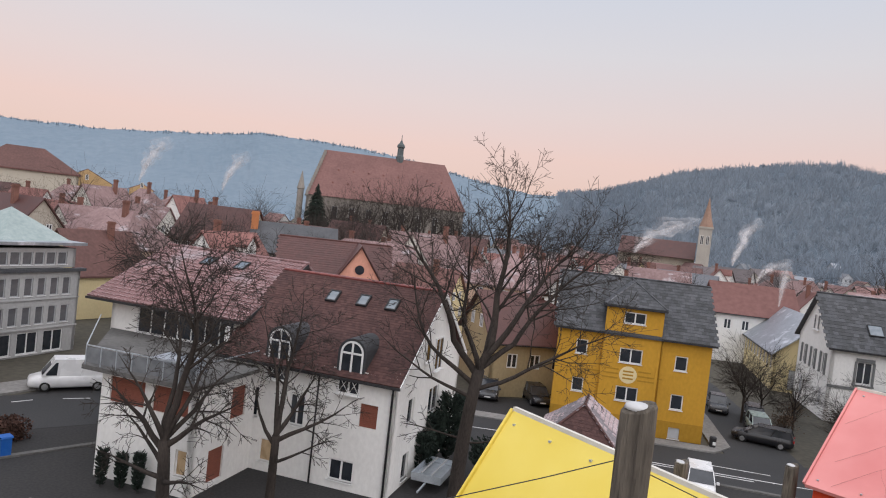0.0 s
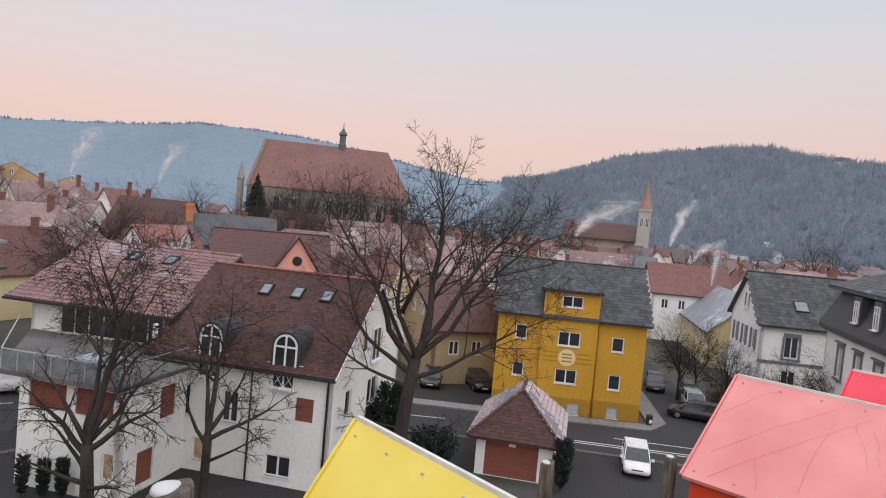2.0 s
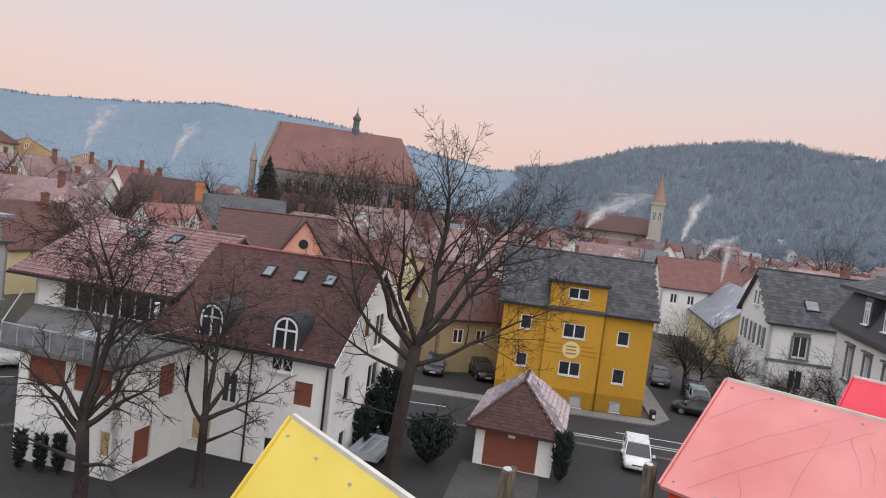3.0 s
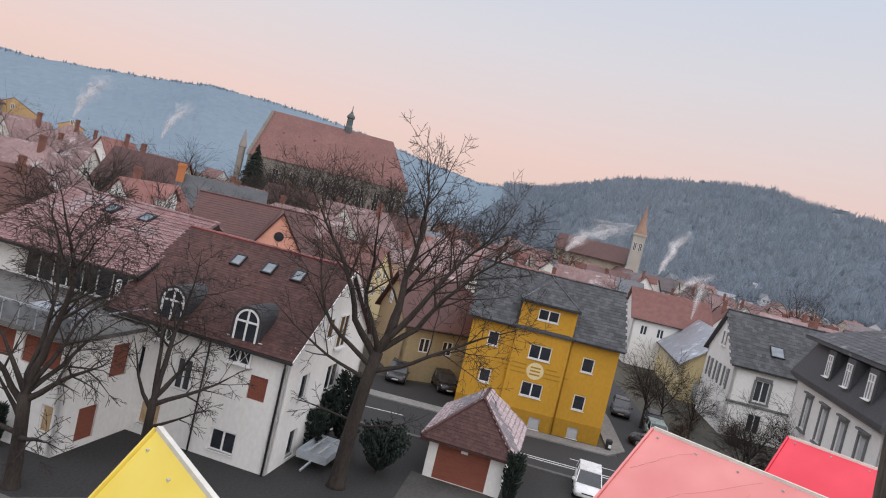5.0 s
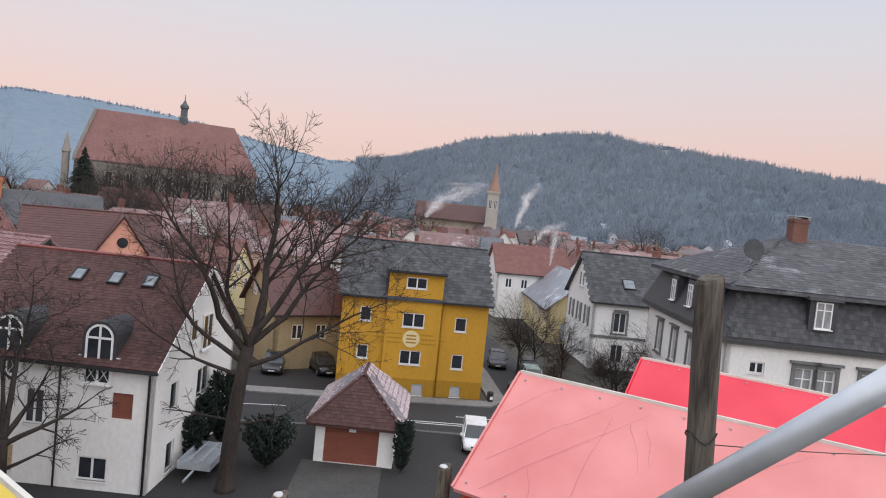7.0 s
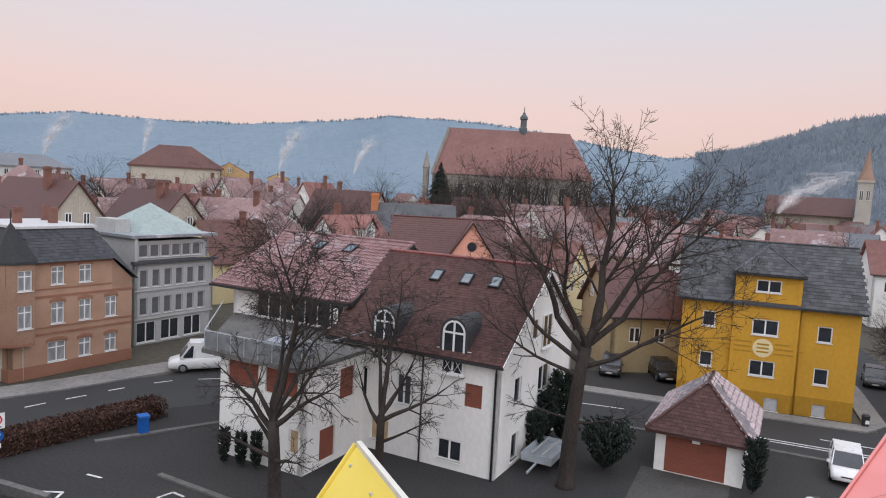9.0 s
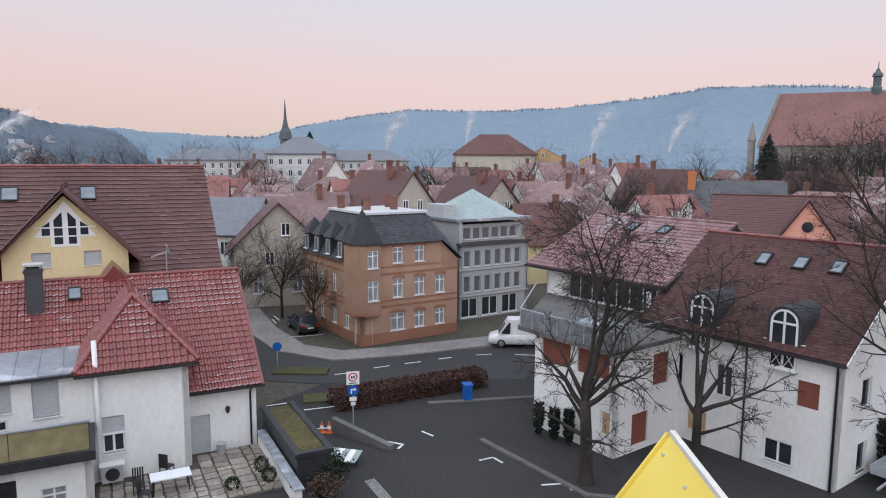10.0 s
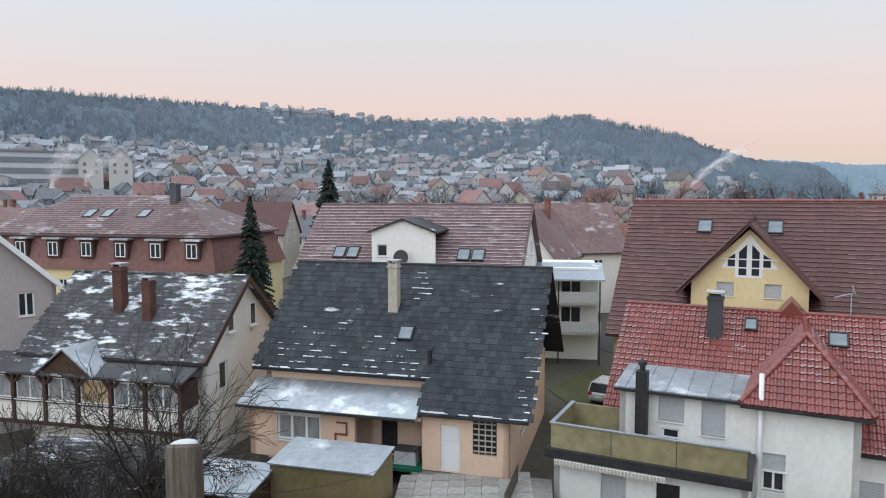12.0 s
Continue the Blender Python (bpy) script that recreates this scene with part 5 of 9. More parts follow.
# ---- plain houses, built by size ----
def gable_house(name, m, W, D, eave, ridge, wm, rm, label, wins=(), side_wins=(), left_wins=(), over=0.45, tile=None, chims=(), group=""):
    """A house with its ridge along the front. wins: openings of the front; side_wins and left_wins: of the gable ends."""
    h = thing(name, m, label, "house", group)
    wall(h, wm, (0, 0), (W, 0), 0, eave, wins)
    wall(h, wm, (W, 0), (W, D), 0, eave, [w for w in side_wins if w[1] + w[3] < eave], gable=(D / 2, ridge - 0.15))
    wall(h, wm, (W, D), (0, D), 0, eave)
    wall(h, wm, (0, D), (0, 0), 0, eave, [w for w in left_wins if w[1] + w[3] < eave], gable=(D / 2, ridge - 0.15))
    for s, z, w, hh, k in side_wins:
        if z + hh >= eave:
            window(h, Matrix.Translation((W + 0.03, s, z)) @ Matrix.Rotation(math.pi / 2, 4, "Z"), w, hh, k)
    for s, z, w, hh, k in left_wins:
        if z + hh >= eave:
            window(h, Matrix.Translation((-0.03, D - s, z)) @ Matrix.Rotation(-math.pi / 2, 4, "Z"), w, hh, k)
    sl = (ridge - eave) / (D / 2)
    ze = eave - over * sl
    gable_roof(h, -over, W + over, -over, ze, D / 2, ridge, D + over, ze, rm)
    if tile:
        tw, th, prof, seed, film = (*tile, None)[:5]
        v = Vector((0, 1, sl))
        tiles(h, (-over, -over, ze + 0.02), (1, 0, 0), v, [(0, 0), (W + 2 * over, 0), (W + 2 * over, (D / 2 + over) * v.length), (0, (D / 2 + over) * v.length)], tw, th, prof, rm, 0, seed, rime=film)
        ridge_caps(h, (-over, D / 2, ridge + 0.05), (W + over, D / 2, ridge + 0.05), rm, 0.1)
    part("gutter", MB().beam((-over, -over - 0.06, ze - 0.1), (W + over, -over - 0.06, ze - 0.1), 0.11), M["dark"], h)
    for x, y, z0, z1, w in chims:
        chimney(h, x, y, z0, z1, w)
    return h


# house with the white roof dormer
hi = gable_house("dormer_house", at_plan(-52, 10.5, 0, 0.33, 0.944) @ Matrix.Translation((-18.6, 0, 0)), 18.6, 11, 8.9, 13.85, M["white"], M["tile_plum"], "white house with frosted purple-brown roof and white dormer", tile=(0.42, 0.38, "flat", 21, (M["rime"], 3.0, -0.036, 0.03, 0.0, 1.0)), left_wins=[(4, 9.5, 1, 1.2, "w2")], side_wins=[(4, 9.6, 1, 1.2, "w2"), (7, 9.6, 1, 1.2, "w2"), (4, 6, 1, 1.2, "w2")])
wall(hi, M["white"], (6.5, 0.0), (11.9, 0.0), 8.9, 11.9, [(0.9, 9.7, 0.9, 1.0, "w1")], gable=(2.7, 12.7), name="dormer_wall")
for s in (-1, 1):
    slope(hi, [(9.2, -0.3, 12.85), (9.2 + s * 3.0, -0.3, 11.75), (9.2 + s * 3.0, 4.2, 11.9), (9.2, 4.6, 12.85)], M["dark"], 0.14, "dormer_roof")
for a in (3.4, 4.6, 14.2, 15.4):
    skylight(hi, (-0.45, -0.45, 8.6), (1, 0, 0), (0, 1, 0.9), a + 0.3, 1.9, 0.9, 1.1)
dish = part("satellite_dish", MB().lathe([(0.02, 0.0), (0.6, 0.12), (0.64, 0.16), (0.6, 0.17), (0.02, 0.06)], 14), M["slate"], hi)
dish.matrix_basis = Matrix.Translation((9.3, -0.7, 9.7)) @ Matrix.Rotation(radians(80), 4, "X")

# cream house with the timber veranda
hj = gable_house("veranda_house", at_plan(-36.6, -9.4, 0, 0.295, 0.955) @ Matrix.Translation((-11.2, 0, 0)), 11.2, 8.8, 6.2, 9.9, M["cream"], M["slate_mid"], "cream house with snow-patched slate roof and timber veranda", side_wins=[(2.9, 6.85, 0.75, 1.4, "w1"), (5.5, 6.8, 0.75, 1.4, "w1"), (2.1, 3.7, 0.85, 1.6, "w1")], tile=(0.28, 0.3, "slate", 22))
chimney(hj, 4.5, 2.2, 7.6, 10.6, 0.6, M["oldchim"])
chimney(hj, 6.7, 1.8, 7.4, 9.9, 0.55, M["oldchim"])
part("verge_board", MB().beam((11.7, -0.5, 5.75), (11.7, 4.4, 9.8), 0.08, 0.3).beam((11.7, 9.3, 5.75), (11.7, 4.4, 9.8), 0.08, 0.3), M["brownwood"], hj)
v_body = part("veranda_wall", MB().box(-1.8, 10.9, -1.5, -0.02, 2.2, 3.4), M["cream"], hj)
for i in range(7):
    x = -1.8 + i * 2.1
    part("veranda_post", MB().box(x - 0.1, x + 0.1, -1.6, -1.4, 2.2, 5.2), M["brownwood"], hj)
    if i < 6:
        window(hj, Matrix.Translation((x + 1.05, -1.42, 3.5)), 1.8, 1.3, "lit" if i == 3 else "yel")
        for s in (-1, 1):
            part("brace", MB().beam((x + 1.05 + s * 0.95, -1.52, 4.45), (x + 1.05 + s * 0.5, -1.52, 4.95), 0.14), M["brownwood"], hj)
part("veranda_beam", MB().box(-1.9, 11.0, -1.62, -1.38, 4.85, 5.15).box(-1.9, 11.0, -1.6, -1.42, 3.38, 3.5).box(-1.9, 11.0, -1.6, -1.42, 2.1, 2.3).box(-1.8, 10.9, -1.3, -0.02, 3.4, 4.9), M["brownwood"], hj)
part("veranda_roof", MB().prism([(-2.2, -2.0, 5.15), (11.3, -2.0, 5.15), (11.3, 0.0, 5.75), (-2.2, 0.0, 5.75)], (0, 0, -0.12)), M["slate_mid"], hj)
part("veranda_gable", MB().prism([(2.6, -1.9, 5.2), (5.6, -1.9, 5.2), (4.1, -1.9, 6.5)], (0, 0.15, 0)), M["brownwood"], hj)
for s in (-1, 1):
    slope(hj, [(4.1, -2.1, 6.6), (4.1 + s * 1.9, -2.1, 5.15), (4.1 + s * 1.9, 0.2, 5.3), (4.1, 1.0, 6.6)], M["zinc"], 0.1, "veranda_gable_roof")

# low shed under snow in front of the veranda
sh = thing("garden_shed", at_plan(-28.5, -17, 0, 0.3, 0.954), "low dark shed with a snow-dusted flat roof", "shed")
part("wall", MB().box(0, 8, 0, 4.5, 0, 2.6), M["brownwood"], sh)
part("roof", MB().prism([(-0.4, -0.4, 2.75), (8.4, -0.4, 2.75), (8.4, 5, 3.05), (-0.4, 5, 3.05)], (0, 0, -0.15)), M["slate_thin"], sh)

# mauve gabled house at the veranda house's other end
hg = gable_house("mauve_house", facing(126.5, 49) @ Matrix.Translation((0, 9, 0)) @ Matrix.Rotation(-math.pi / 2, 4, "Z"), 9, 10, 9.3, 14.2, M["mauve"], M["tile_old"], "mauve-grey gabled house with white-framed windows", side_wins=[(8.3, 7.2, 0.9, 1.5, "w2"), (5.0, 7.2, 0.9, 1.5, "w2"), (8.3, 4.0, 0.9, 1.5, "w2"), (5.0, 10.2, 0.9, 1.4, "w2")])
part("verge_board", MB().beam((9.48, 5, 14.15), (9.48, 10.5, 8.7), 0.08, 0.3), M["frame_white"], hg)

# large mansard house beyond
hk = thing("mansard_house", at_plan(-75.3, -18.7, 0, 0.3, 0.954), "pale yellow mansard-roofed house with brown tiled dormers", "house")
wall(hk, M["paleyellow"], (-32, 0), (0, 0), 0, 6.4, [(-30 + 32 + 2.6 * i, 3.4, 1.1, 1.7, "far") for i in range(11)])
wall(hk, M["paleyellow"], (0, 0), (0, 16), 0, 6.4, [(3 + 3.2 * i, 3.4, 1.1, 1.7, "far") for i in range(4)])
k = [(-32.4, -0.4, 6.3), (0.4, -0.4, 6.3), (0.4, 16.4, 6.3), (-32.4, 16.4, 6.3)]
q = [(-31.6, 0.8, 10.2), (-0.8, 0.8, 10.2), (-0.8, 15.2, 10.2), (-31.6, 15.2, 10.2)]
part("mansard_slope", MB().poly(k[0], k[1], q[1], q[0]).poly(k[1], k[2], q[2], q[1]).poly(k[2], k[3], q[3], q[2]).poly(k[3], k[0], q[0], q[3]), M["tile_far2"], hk)
q2 = [(x * 1.0 + (-0.6 if x < -10 else 0.6), y + (-0.6 if y < 5 else 0.6), 10.3) for x, y, z in q]
t1, t2 = (-24, 8, 14.6), (-9, 8, 14.6)
part("upper_roof", MB().poly(q2[0], q2[1], t2, t1).poly(q2[1], q2[2], t2).poly(q2[2], q2[3], t1, t2).poly(q2[3], q2[0], t1).prism(q2, (0, 0, -0.25)), M["tile_plum"], hk)
v = Vector((0, 7.8, 4.3))
tiles(hk, (-32.2, 0.2, 10.33), (1, 0, 0), v, [(0, 0), (32.0, 0), (23.2, v.length), (8.2, v.length)], 0.5, 0.45, "flat", M["tile_plum"], 0, 41, rime=(M["rime_thin"], 1.0, -0.036, 0.06, 0.0, 1.0))
for i in range(7):
    x = -29.5 + i * 4.5
    d = part("dormer", MB().box(x - 0.9, x + 0.9, -0.25, 1.4, 7.6, 9.7), M["tile_old"], hk)
    part("dormer_roof", MB().box(x - 1.2, x + 1.2, -0.6, 1.6, 9.7, 9.9), M["zinc"], d)
    window(hk, Matrix.Translation((x, -0.3, 7.8)), 1.3, 1.6, "far")
for a in (13, 15.5, 20.5):
    skylight(hk, (-32, 0.2, 10.35), (1, 0, 0), (0, 7.8, 4.3), a, 4.5, 1.2, 1.6)
chimney(hk, -9, 6.5, 12, 16, 0.9, M["slate"])

# white house with slate roof on the lane
sr = gable_house("slate_roof_house", at_plan(41.2, 63.6, 0, 0.965, -0.262), 12.5, 10.6, 7.5, 12.05, M["white"], M["slate"], "white gabled house with dark slate roof and grey shutters", wins=[(3.0, 4.0, 1.35, 2.1, "w2"), (8.2, 4.0, 1.35, 2.1, "w2"), (3.0, 0.8, 1.35, 1.9, "w2"), (8.2, 0.8, 1.35, 1.9, "w2")],
                 left_wins=[(2.2, 4.3, 1.0, 2.0, "w2"), (5.3, 4.3, 1.0, 2.0, "w2"), (8.4, 4.3, 1.0, 2.0, "w2"), (4.7, 8.2, 0.7, 1.6, "w1"), (5.9, 8.2, 0.7, 1.6, "w1"), (2.2, 1.0, 1.0, 1.8, "shut"), (8.4, 1.0, 1.0, 1.8, "shut")], tile=(0.46, 0.46, "slate", 23), chims=())
skylight(sr, (-0.45, -0.45, 7.15), (1, 0, 0), (0, 5.3, 4.55), 4.6, 2.9, 1.2, 1.3)
for x in (2.3, 7.5):
    part("window_head", MB().box(x - 0.1, x + 1.5, -0.14, -0.003, 6.1, 6.45), M["stone_grey"], sr)
for x in (3.0, 8.2):
    part("window_surround", MB().box(x - 0.9, x - 0.68, -0.08, -0.003, 3.9, 6.1).box(x + 0.68, x + 0.9, -0.08, -0.003, 3.9, 6.1).box(x - 0.95, x + 0.95, -0.14, -0.003, 3.76, 3.9), M["stone_grey"], sr)
for y in (2.2, 5.3, 8.4):
    for y0 in (10.6 - y - 1.05, 10.6 - y + 0.53):
        leaf = MB().box(-0.06, -0.003, y0, y0 + 0.52, 4.25, 6.35)
        for i in range(9):
            leaf.box(-0.085, -0.06, y0 + 0.06, y0 + 0.46, 4.35 + i * 0.22, 4.45 + i * 0.22)
        part("shutter", leaf, M["stone_grey"], sr)
part("string_course", MB().box(-0.08, 12.58, -0.1, -0.003, 3.35, 3.6), M["stone_grey"], sr)
gable_house("lane_house", at_plan(49.2, 96.6, 0, -0.301, -0.954), 21.3, 9.5, 4.6, 8.6, M["paleyellow"], M["zinc"], "pale yellow house with frosted grey roof along the lane", wins=[(1.6 + 2.0 * i, 2.4, 1.1, 1.5, "far") for i in range(10)], side_wins=[(3.0, 0.4, 2.6, 2.2, "shut"), (6.4, 2.2, 1.1, 1.5, "shut")])
gable_house("red_roof_lane_house", facing(-24.6, 104, 12), 11, 9, 7.2, 11.0, M["white"], M["tile_far"], "white house with weathered red roof beyond the lane", wins=[(1.8 + 2.4 * i, 4.6, 1.0, 1.4, "far") for i in range(4)], left_wins=[(3, 4.6, 1, 1.4, "far"), (6, 4.6, 1, 1.4, "far")])


# large white mansard house
def mansard_white():
    h = thing("white_mansard_house", at_plan(30.8, 32.7, 0, 0.93, -0.36), "large white house with dark slate mansard roof", "house")
    W, D = 22, 17
    xs = (4.65, 5.95, 8.5, 11.1, 13.7, 16.3)
    wall(h, M["white"], (0, 0), (W, 0), 0, 9.4, [(x, 5.8, 1.05, 2.1, "cur") for x in xs] + [(1.9, 7.3, 0.9, 0.7, "w2")] + [(x, 2.4, 1.05, 1.9, "cur") for x in xs])
    wall(h, M["white"], (0, D), (0, 0), 0, 9.4, [(D - s, 5.9, 1.1, 2.2, "shut") for s in (2.6, 6.0, 9.6, 13.2)])
    wall(h, M["white"], (W, 0), (W, D), 0, 9.4)
    wall(h, M["white"], (W, D), (0, D), 0, 9.4)
    for x in xs:
        part("window_surround", MB().box(x - 0.75, x - 0.53, -0.09, -0.003, 5.7, 7.92).box(x + 0.53, x + 0.75, -0.09, -0.003, 5.7, 7.92).box(x - 0.75, x + 0.75, -0.09, -0.003, 7.92, 8.2).box(x - 0.9, x + 0.9, -0.24, -0.003, 8.2, 8.34).box(x - 0.85, x + 0.85, -0.18, -0.003, 5.56, 5.7), M["stone_grey"], h)
    for y in (2.6, 6.0, 9.6, 13.2):
        part("window_surround", MB().box(-0.09, -0.003, y - 0.78, y - 0.56, 5.8, 8.12).box(-0.09, -0.003, y + 0.56, y + 0.78, 5.8, 8.12).box(-0.09, -0.003, y - 0.78, y + 0.78, 8.12, 8.36).box(-0.24, -0.003, y - 0.92, y + 0.92, 8.36, 8.48).box(-0.18, -0.003, y - 0.88, y + 0.88, 5.66, 5.8), M["stone_grey"], h)
    k = [(-0.5, -0.5, 9.4), (W + 0.5, -0.5, 9.4), (W + 0.5, D + 0.5, 9.4), (-0.5, D + 0.5, 9.4)]
    q = [(0.7, 0.7, 12.3), (W - 0.7, 0.7, 12.3), (W - 0.7, D - 0.7, 12.3), (0.7, D - 0.7, 12.3)]
    part("mansard_slope", MB().poly(k[0], k[1], q[1], q[0]).poly(k[1], k[2], q[2], q[1]).poly(k[2], k[3], q[3], q[2]).poly(k[3], k[0], q[0], q[3]).prism(k, (0, 0, -0.3)), M["slate"], h)
    e = [(-0.2, -0.2, 12.35), (W + 0.2, -0.2, 12.35), (W + 0.2, D + 0.2, 12.35), (-0.2, D + 0.2, 12.35)]
    t1, t2 = (6.5, D / 2, 15.6), (W - 6.5, D / 2, 15.6)
    part("upper_roof", MB().poly(e[0], e[1], t2, t1).poly(e[1], e[2], t2).poly(e[2], e[3], t1, t2).poly(e[3], e[0], t1).prism(e, (0, 0, -0.25)), M["slate_dust"], h)
    v = Vector((0, D / 2 + 0.2, 3.25))
    tiles(h, (e[0][0], e[0][1], 12.38), (1, 0, 0), v, [(0, 0), (W + 0.4, 0), (W - 6.3, v.length), (6.7, v.length)], 0.42, 0.38, "slate", M["slate_dust"], 0, 25)
    v = Vector((6.7, 0, 3.25))
    tiles(h, (e[3][0], e[3][1], 12.38), (0, -1, 0), v, [(0, 0), (D + 0.4, 0), (D / 2 + 0.2, v.length)], 0.42, 0.38, "slate", M["slate_dust"], 0, 26)
    v = Vector((0, 1.2, 2.9))
    tiles(h, (-0.5, -0.52, 9.42), (1, 0, 0), v, [(0.1, 0), (W + 0.8, 0), (W, v.length), (1.2, v.length)], 0.3, 0.3, "slate", M["slate"], 0, 27)
    for x in (5.2, 11.0, 16.5):
        d = part("dormer", MB().box(x - 0.8, x + 0.8, -0.25, 1.2, 10.1, 12.1), M["slate"], h)
        part("dormer_hood", MB().box(x - 1.0, x + 1.0, -0.5, 1.2, 12.0, 12.2), M["slate"], d)
        window(h, Matrix.Translation((x, -0.3, 10.35)), 0.95, 1.55, "cur")
    for y in (2.8, 6.5, 10.2):
        d = part("dormer", MB().box(-0.25, 1.2, y - 0.7, y + 0.7, 10.0, 12.0), M["slate"], h)
        window(h, Matrix.Translation((-0.3, y, 10.2)) @ Matrix.Rotation(-math.pi / 2, 4, "Z"), 0.85, 1.5, "cur")
    part("cornice", MB().box(-0.35, W + 0.35, -0.35, -0.003, 8.95, 9.1).box(-0.35, -0.003, -0.003, D, 8.95, 9.1), M["stone_grey"], h)
    chimney(h, 7.0, D / 2 - 0.5, 14.5, 16.9, 1.0)
    chimney(h, 11.8, 4.0, 13.5, 16.4, 0.8, M["slate"])
    chimney(h, 14.2, 5.0, 13.5, 16.4, 0.8, M["slate"])
    dish = part("satellite_dish", MB().lathe([(0.02, 0.0), (0.62, 0.14), (0.66, 0.18), (0.6, 0.19), (0.02, 0.07)], 16), M["slate"], h)
    dish.matrix_basis = Matrix.Translation((2.3, 3.6, 14.5)) @ Matrix.Rotation(radians(78), 4, "X")
    part("dish_arm", MB().beam((2.3, 3.7, 13.4), (2.3, 3.7, 14.6), 0.07), M["galv"], h)


mansard_white()


# salmon gabled house behind the white house
hp = gable_house("salmon_house", facing(11.3, 62, -4), 9.7, 9, 8.6, 11.9, M["pinkwall"], M["tile_brown"], "salmon pink house with brown roof and round gable window", tile=(0.3, 0.32, "slate", 28), left_wins=[(4.5, 9.0, 0.8, 1.2, "w1")])
wall(hp, M["pinkwall"], (5.0, -0.6), (9.0, -0.6), 6, 8.7, [], gable=(2.0, 11.7), name="cross_gable")
for s in (-1, 1):
    slope(hp, [(7.0, -0.9, 11.95), (7.0 + s * 2.4, -0.9, 8.4), (7.0 + s * 2.4, 1.5, 8.5), (7.0, 4.4, 11.95)], M["tile_brown"], 0.15, "cross_gable_roof")
part("round_window", MB().prism([(7.0 + 0.42 * math.cos(a * math.pi / 8), -0.66, 9.75 + 0.42 * math.sin(a * math.pi / 8)) for a in range(16)], (0, 0.05, 0)), M["glass"], hp)
gable_house("ochre_gable_house", facing(-7.0, 60, 20), 10, 9, 5.2, 9.0, M["dullochre"], M["tile_brown"], "pale yellow gabled house behind the big bare tree", wins=[(2 + 2.2 * i, 2.6, 1.0, 1.3, "far") for i in range(4)], left_wins=[(3, 5.6, 0.8, 1.2, "far"), (5.5, 5.6, 0.8, 1.2, "far")])


M["tile_pale"] = mat("faded_frosted_roof", (0.19, 0.122, 0.120), (0.29, 0.20, 0.198), 0.85, 1.8, 0.15, 0.3, vary=0.25, snow=(0.16, 0.5, (1, 1, 3), 0.4))
M["orange_chimney"] = plaster("orange_chimney_render", (0.50, 0.20, 0.09), 0.85)
hs = gable_house("slate_house", facing(13.2, 90, -3), 10.5, 9, 9.0, 12.4, M["grey"], M["slate"], "grey house with dark slate roof and orange chimney", wins=[(2 + 2.2 * i, 6.6, 0.9, 1.3, "far") for i in range(4)])
part("chimney", MB().box(-0.4, 0.5, 3.0, 4.2, 8.5, 13.6).box(-0.5, 0.6, 2.9, 4.3, 13.2, 13.4), M["orange_chimney"], hs, "orange rendered chimney stack")
gable_house("frosted_house", facing(5.2, 92, 6), 9.0, 8, 8.0, 11.2, M["white"], M["tile_pale"], "white house with frosted faded roof", wins=[(1.8 + 2.2 * i, 5.6, 0.9, 1.3, "far") for i in range(3)])


# ---- landmarks ----
def church():
    h = thing("hall_church", facing(8.6, 270), "large gothic hall church with steep red tiled roof", "church")
    W, D, e, r = 62, 34, 21, 39.5
    st = M["stone_far"]
    wall(h, st, (0, 0), (W, 0), 0, e, [(4.4 + 6.6 * i, 6, 2.2, 11, "far") for i in range(9)], t=1.0)
    for i in range(10):
        part("buttress", MB().box(0.6 + 6.6 * i, 1.8 + 6.6 * i, -1.8, -0.003, 0, e - 3), st, h)
    wall(h, st, (W, 0), (W, D), 0, e, t=1.0)
    wall(h, st, (0, D), (0, 0), 0, e, t=1.0)
    a = [(-0.6, -0.8, e - 0.6), (W + 0.6, -0.8, e - 0.6), (W + 0.6, D + 0.8, e - 0.6), (-0.6, D + 0.8, e - 0.6)]
    t1, t2 = (6, D / 2, r), (W - 6.5, D / 2, r)
    part("roof", MB().poly(a[0], a[1], t2, t1).poly(a[1], a[2], t2).poly(a[2], a[3], t1, t2).poly(a[3], a[0], t1), M["church_tile"], h)
    for i in range(15):
        f = i / 15
        part("gable_step", MB().box(6 * f - 0.5, 6 * f + 0.5, D / 2 * f - 0.9, D / 2 * f + 0.9, e + (r - e) * f - 1.2, e + (r - e) * f + 1.0), st, h)
    for i in range(8):
        for k in range(2):
            part("roof_dormer", MB().box(9 + 6 * i + 2 * k, 9.7 + 6 * i + 2 * k, 4.2 + 5 * k, 6.5 + 5 * k, 25.2 + 5.4 * k, 26.4 + 5.4 * k), M["tile_far"], h)
    part("ridge_turret", MB().lathe([(1.6, r - 1.5), (1.6, r + 1.2), (1.3, r + 1.5), (1.25, r + 4.6), (1.7, r + 4.9), (1.55, r + 5.8), (0.7, r + 6.8), (0.5, r + 7.4), (0.2, r + 7.8), (0.1, r + 10)], 8, (36.2, D / 2)), M["copper_dark"], h, "small dark green ridge turret with onion cap")
    part("choir_tower", MB().lathe([(1.2, 0), (1.2, 22), (1.5, 22.3), (0.9, 25), (0.1, 29)], 8, (-2.5, 2)), st, h)


M["copper_dark"] = mat("dark_copper", (0.07, 0.085, 0.09), (0.12, 0.14, 0.145), 0.7, 3, 0.5, 0.05)
church()


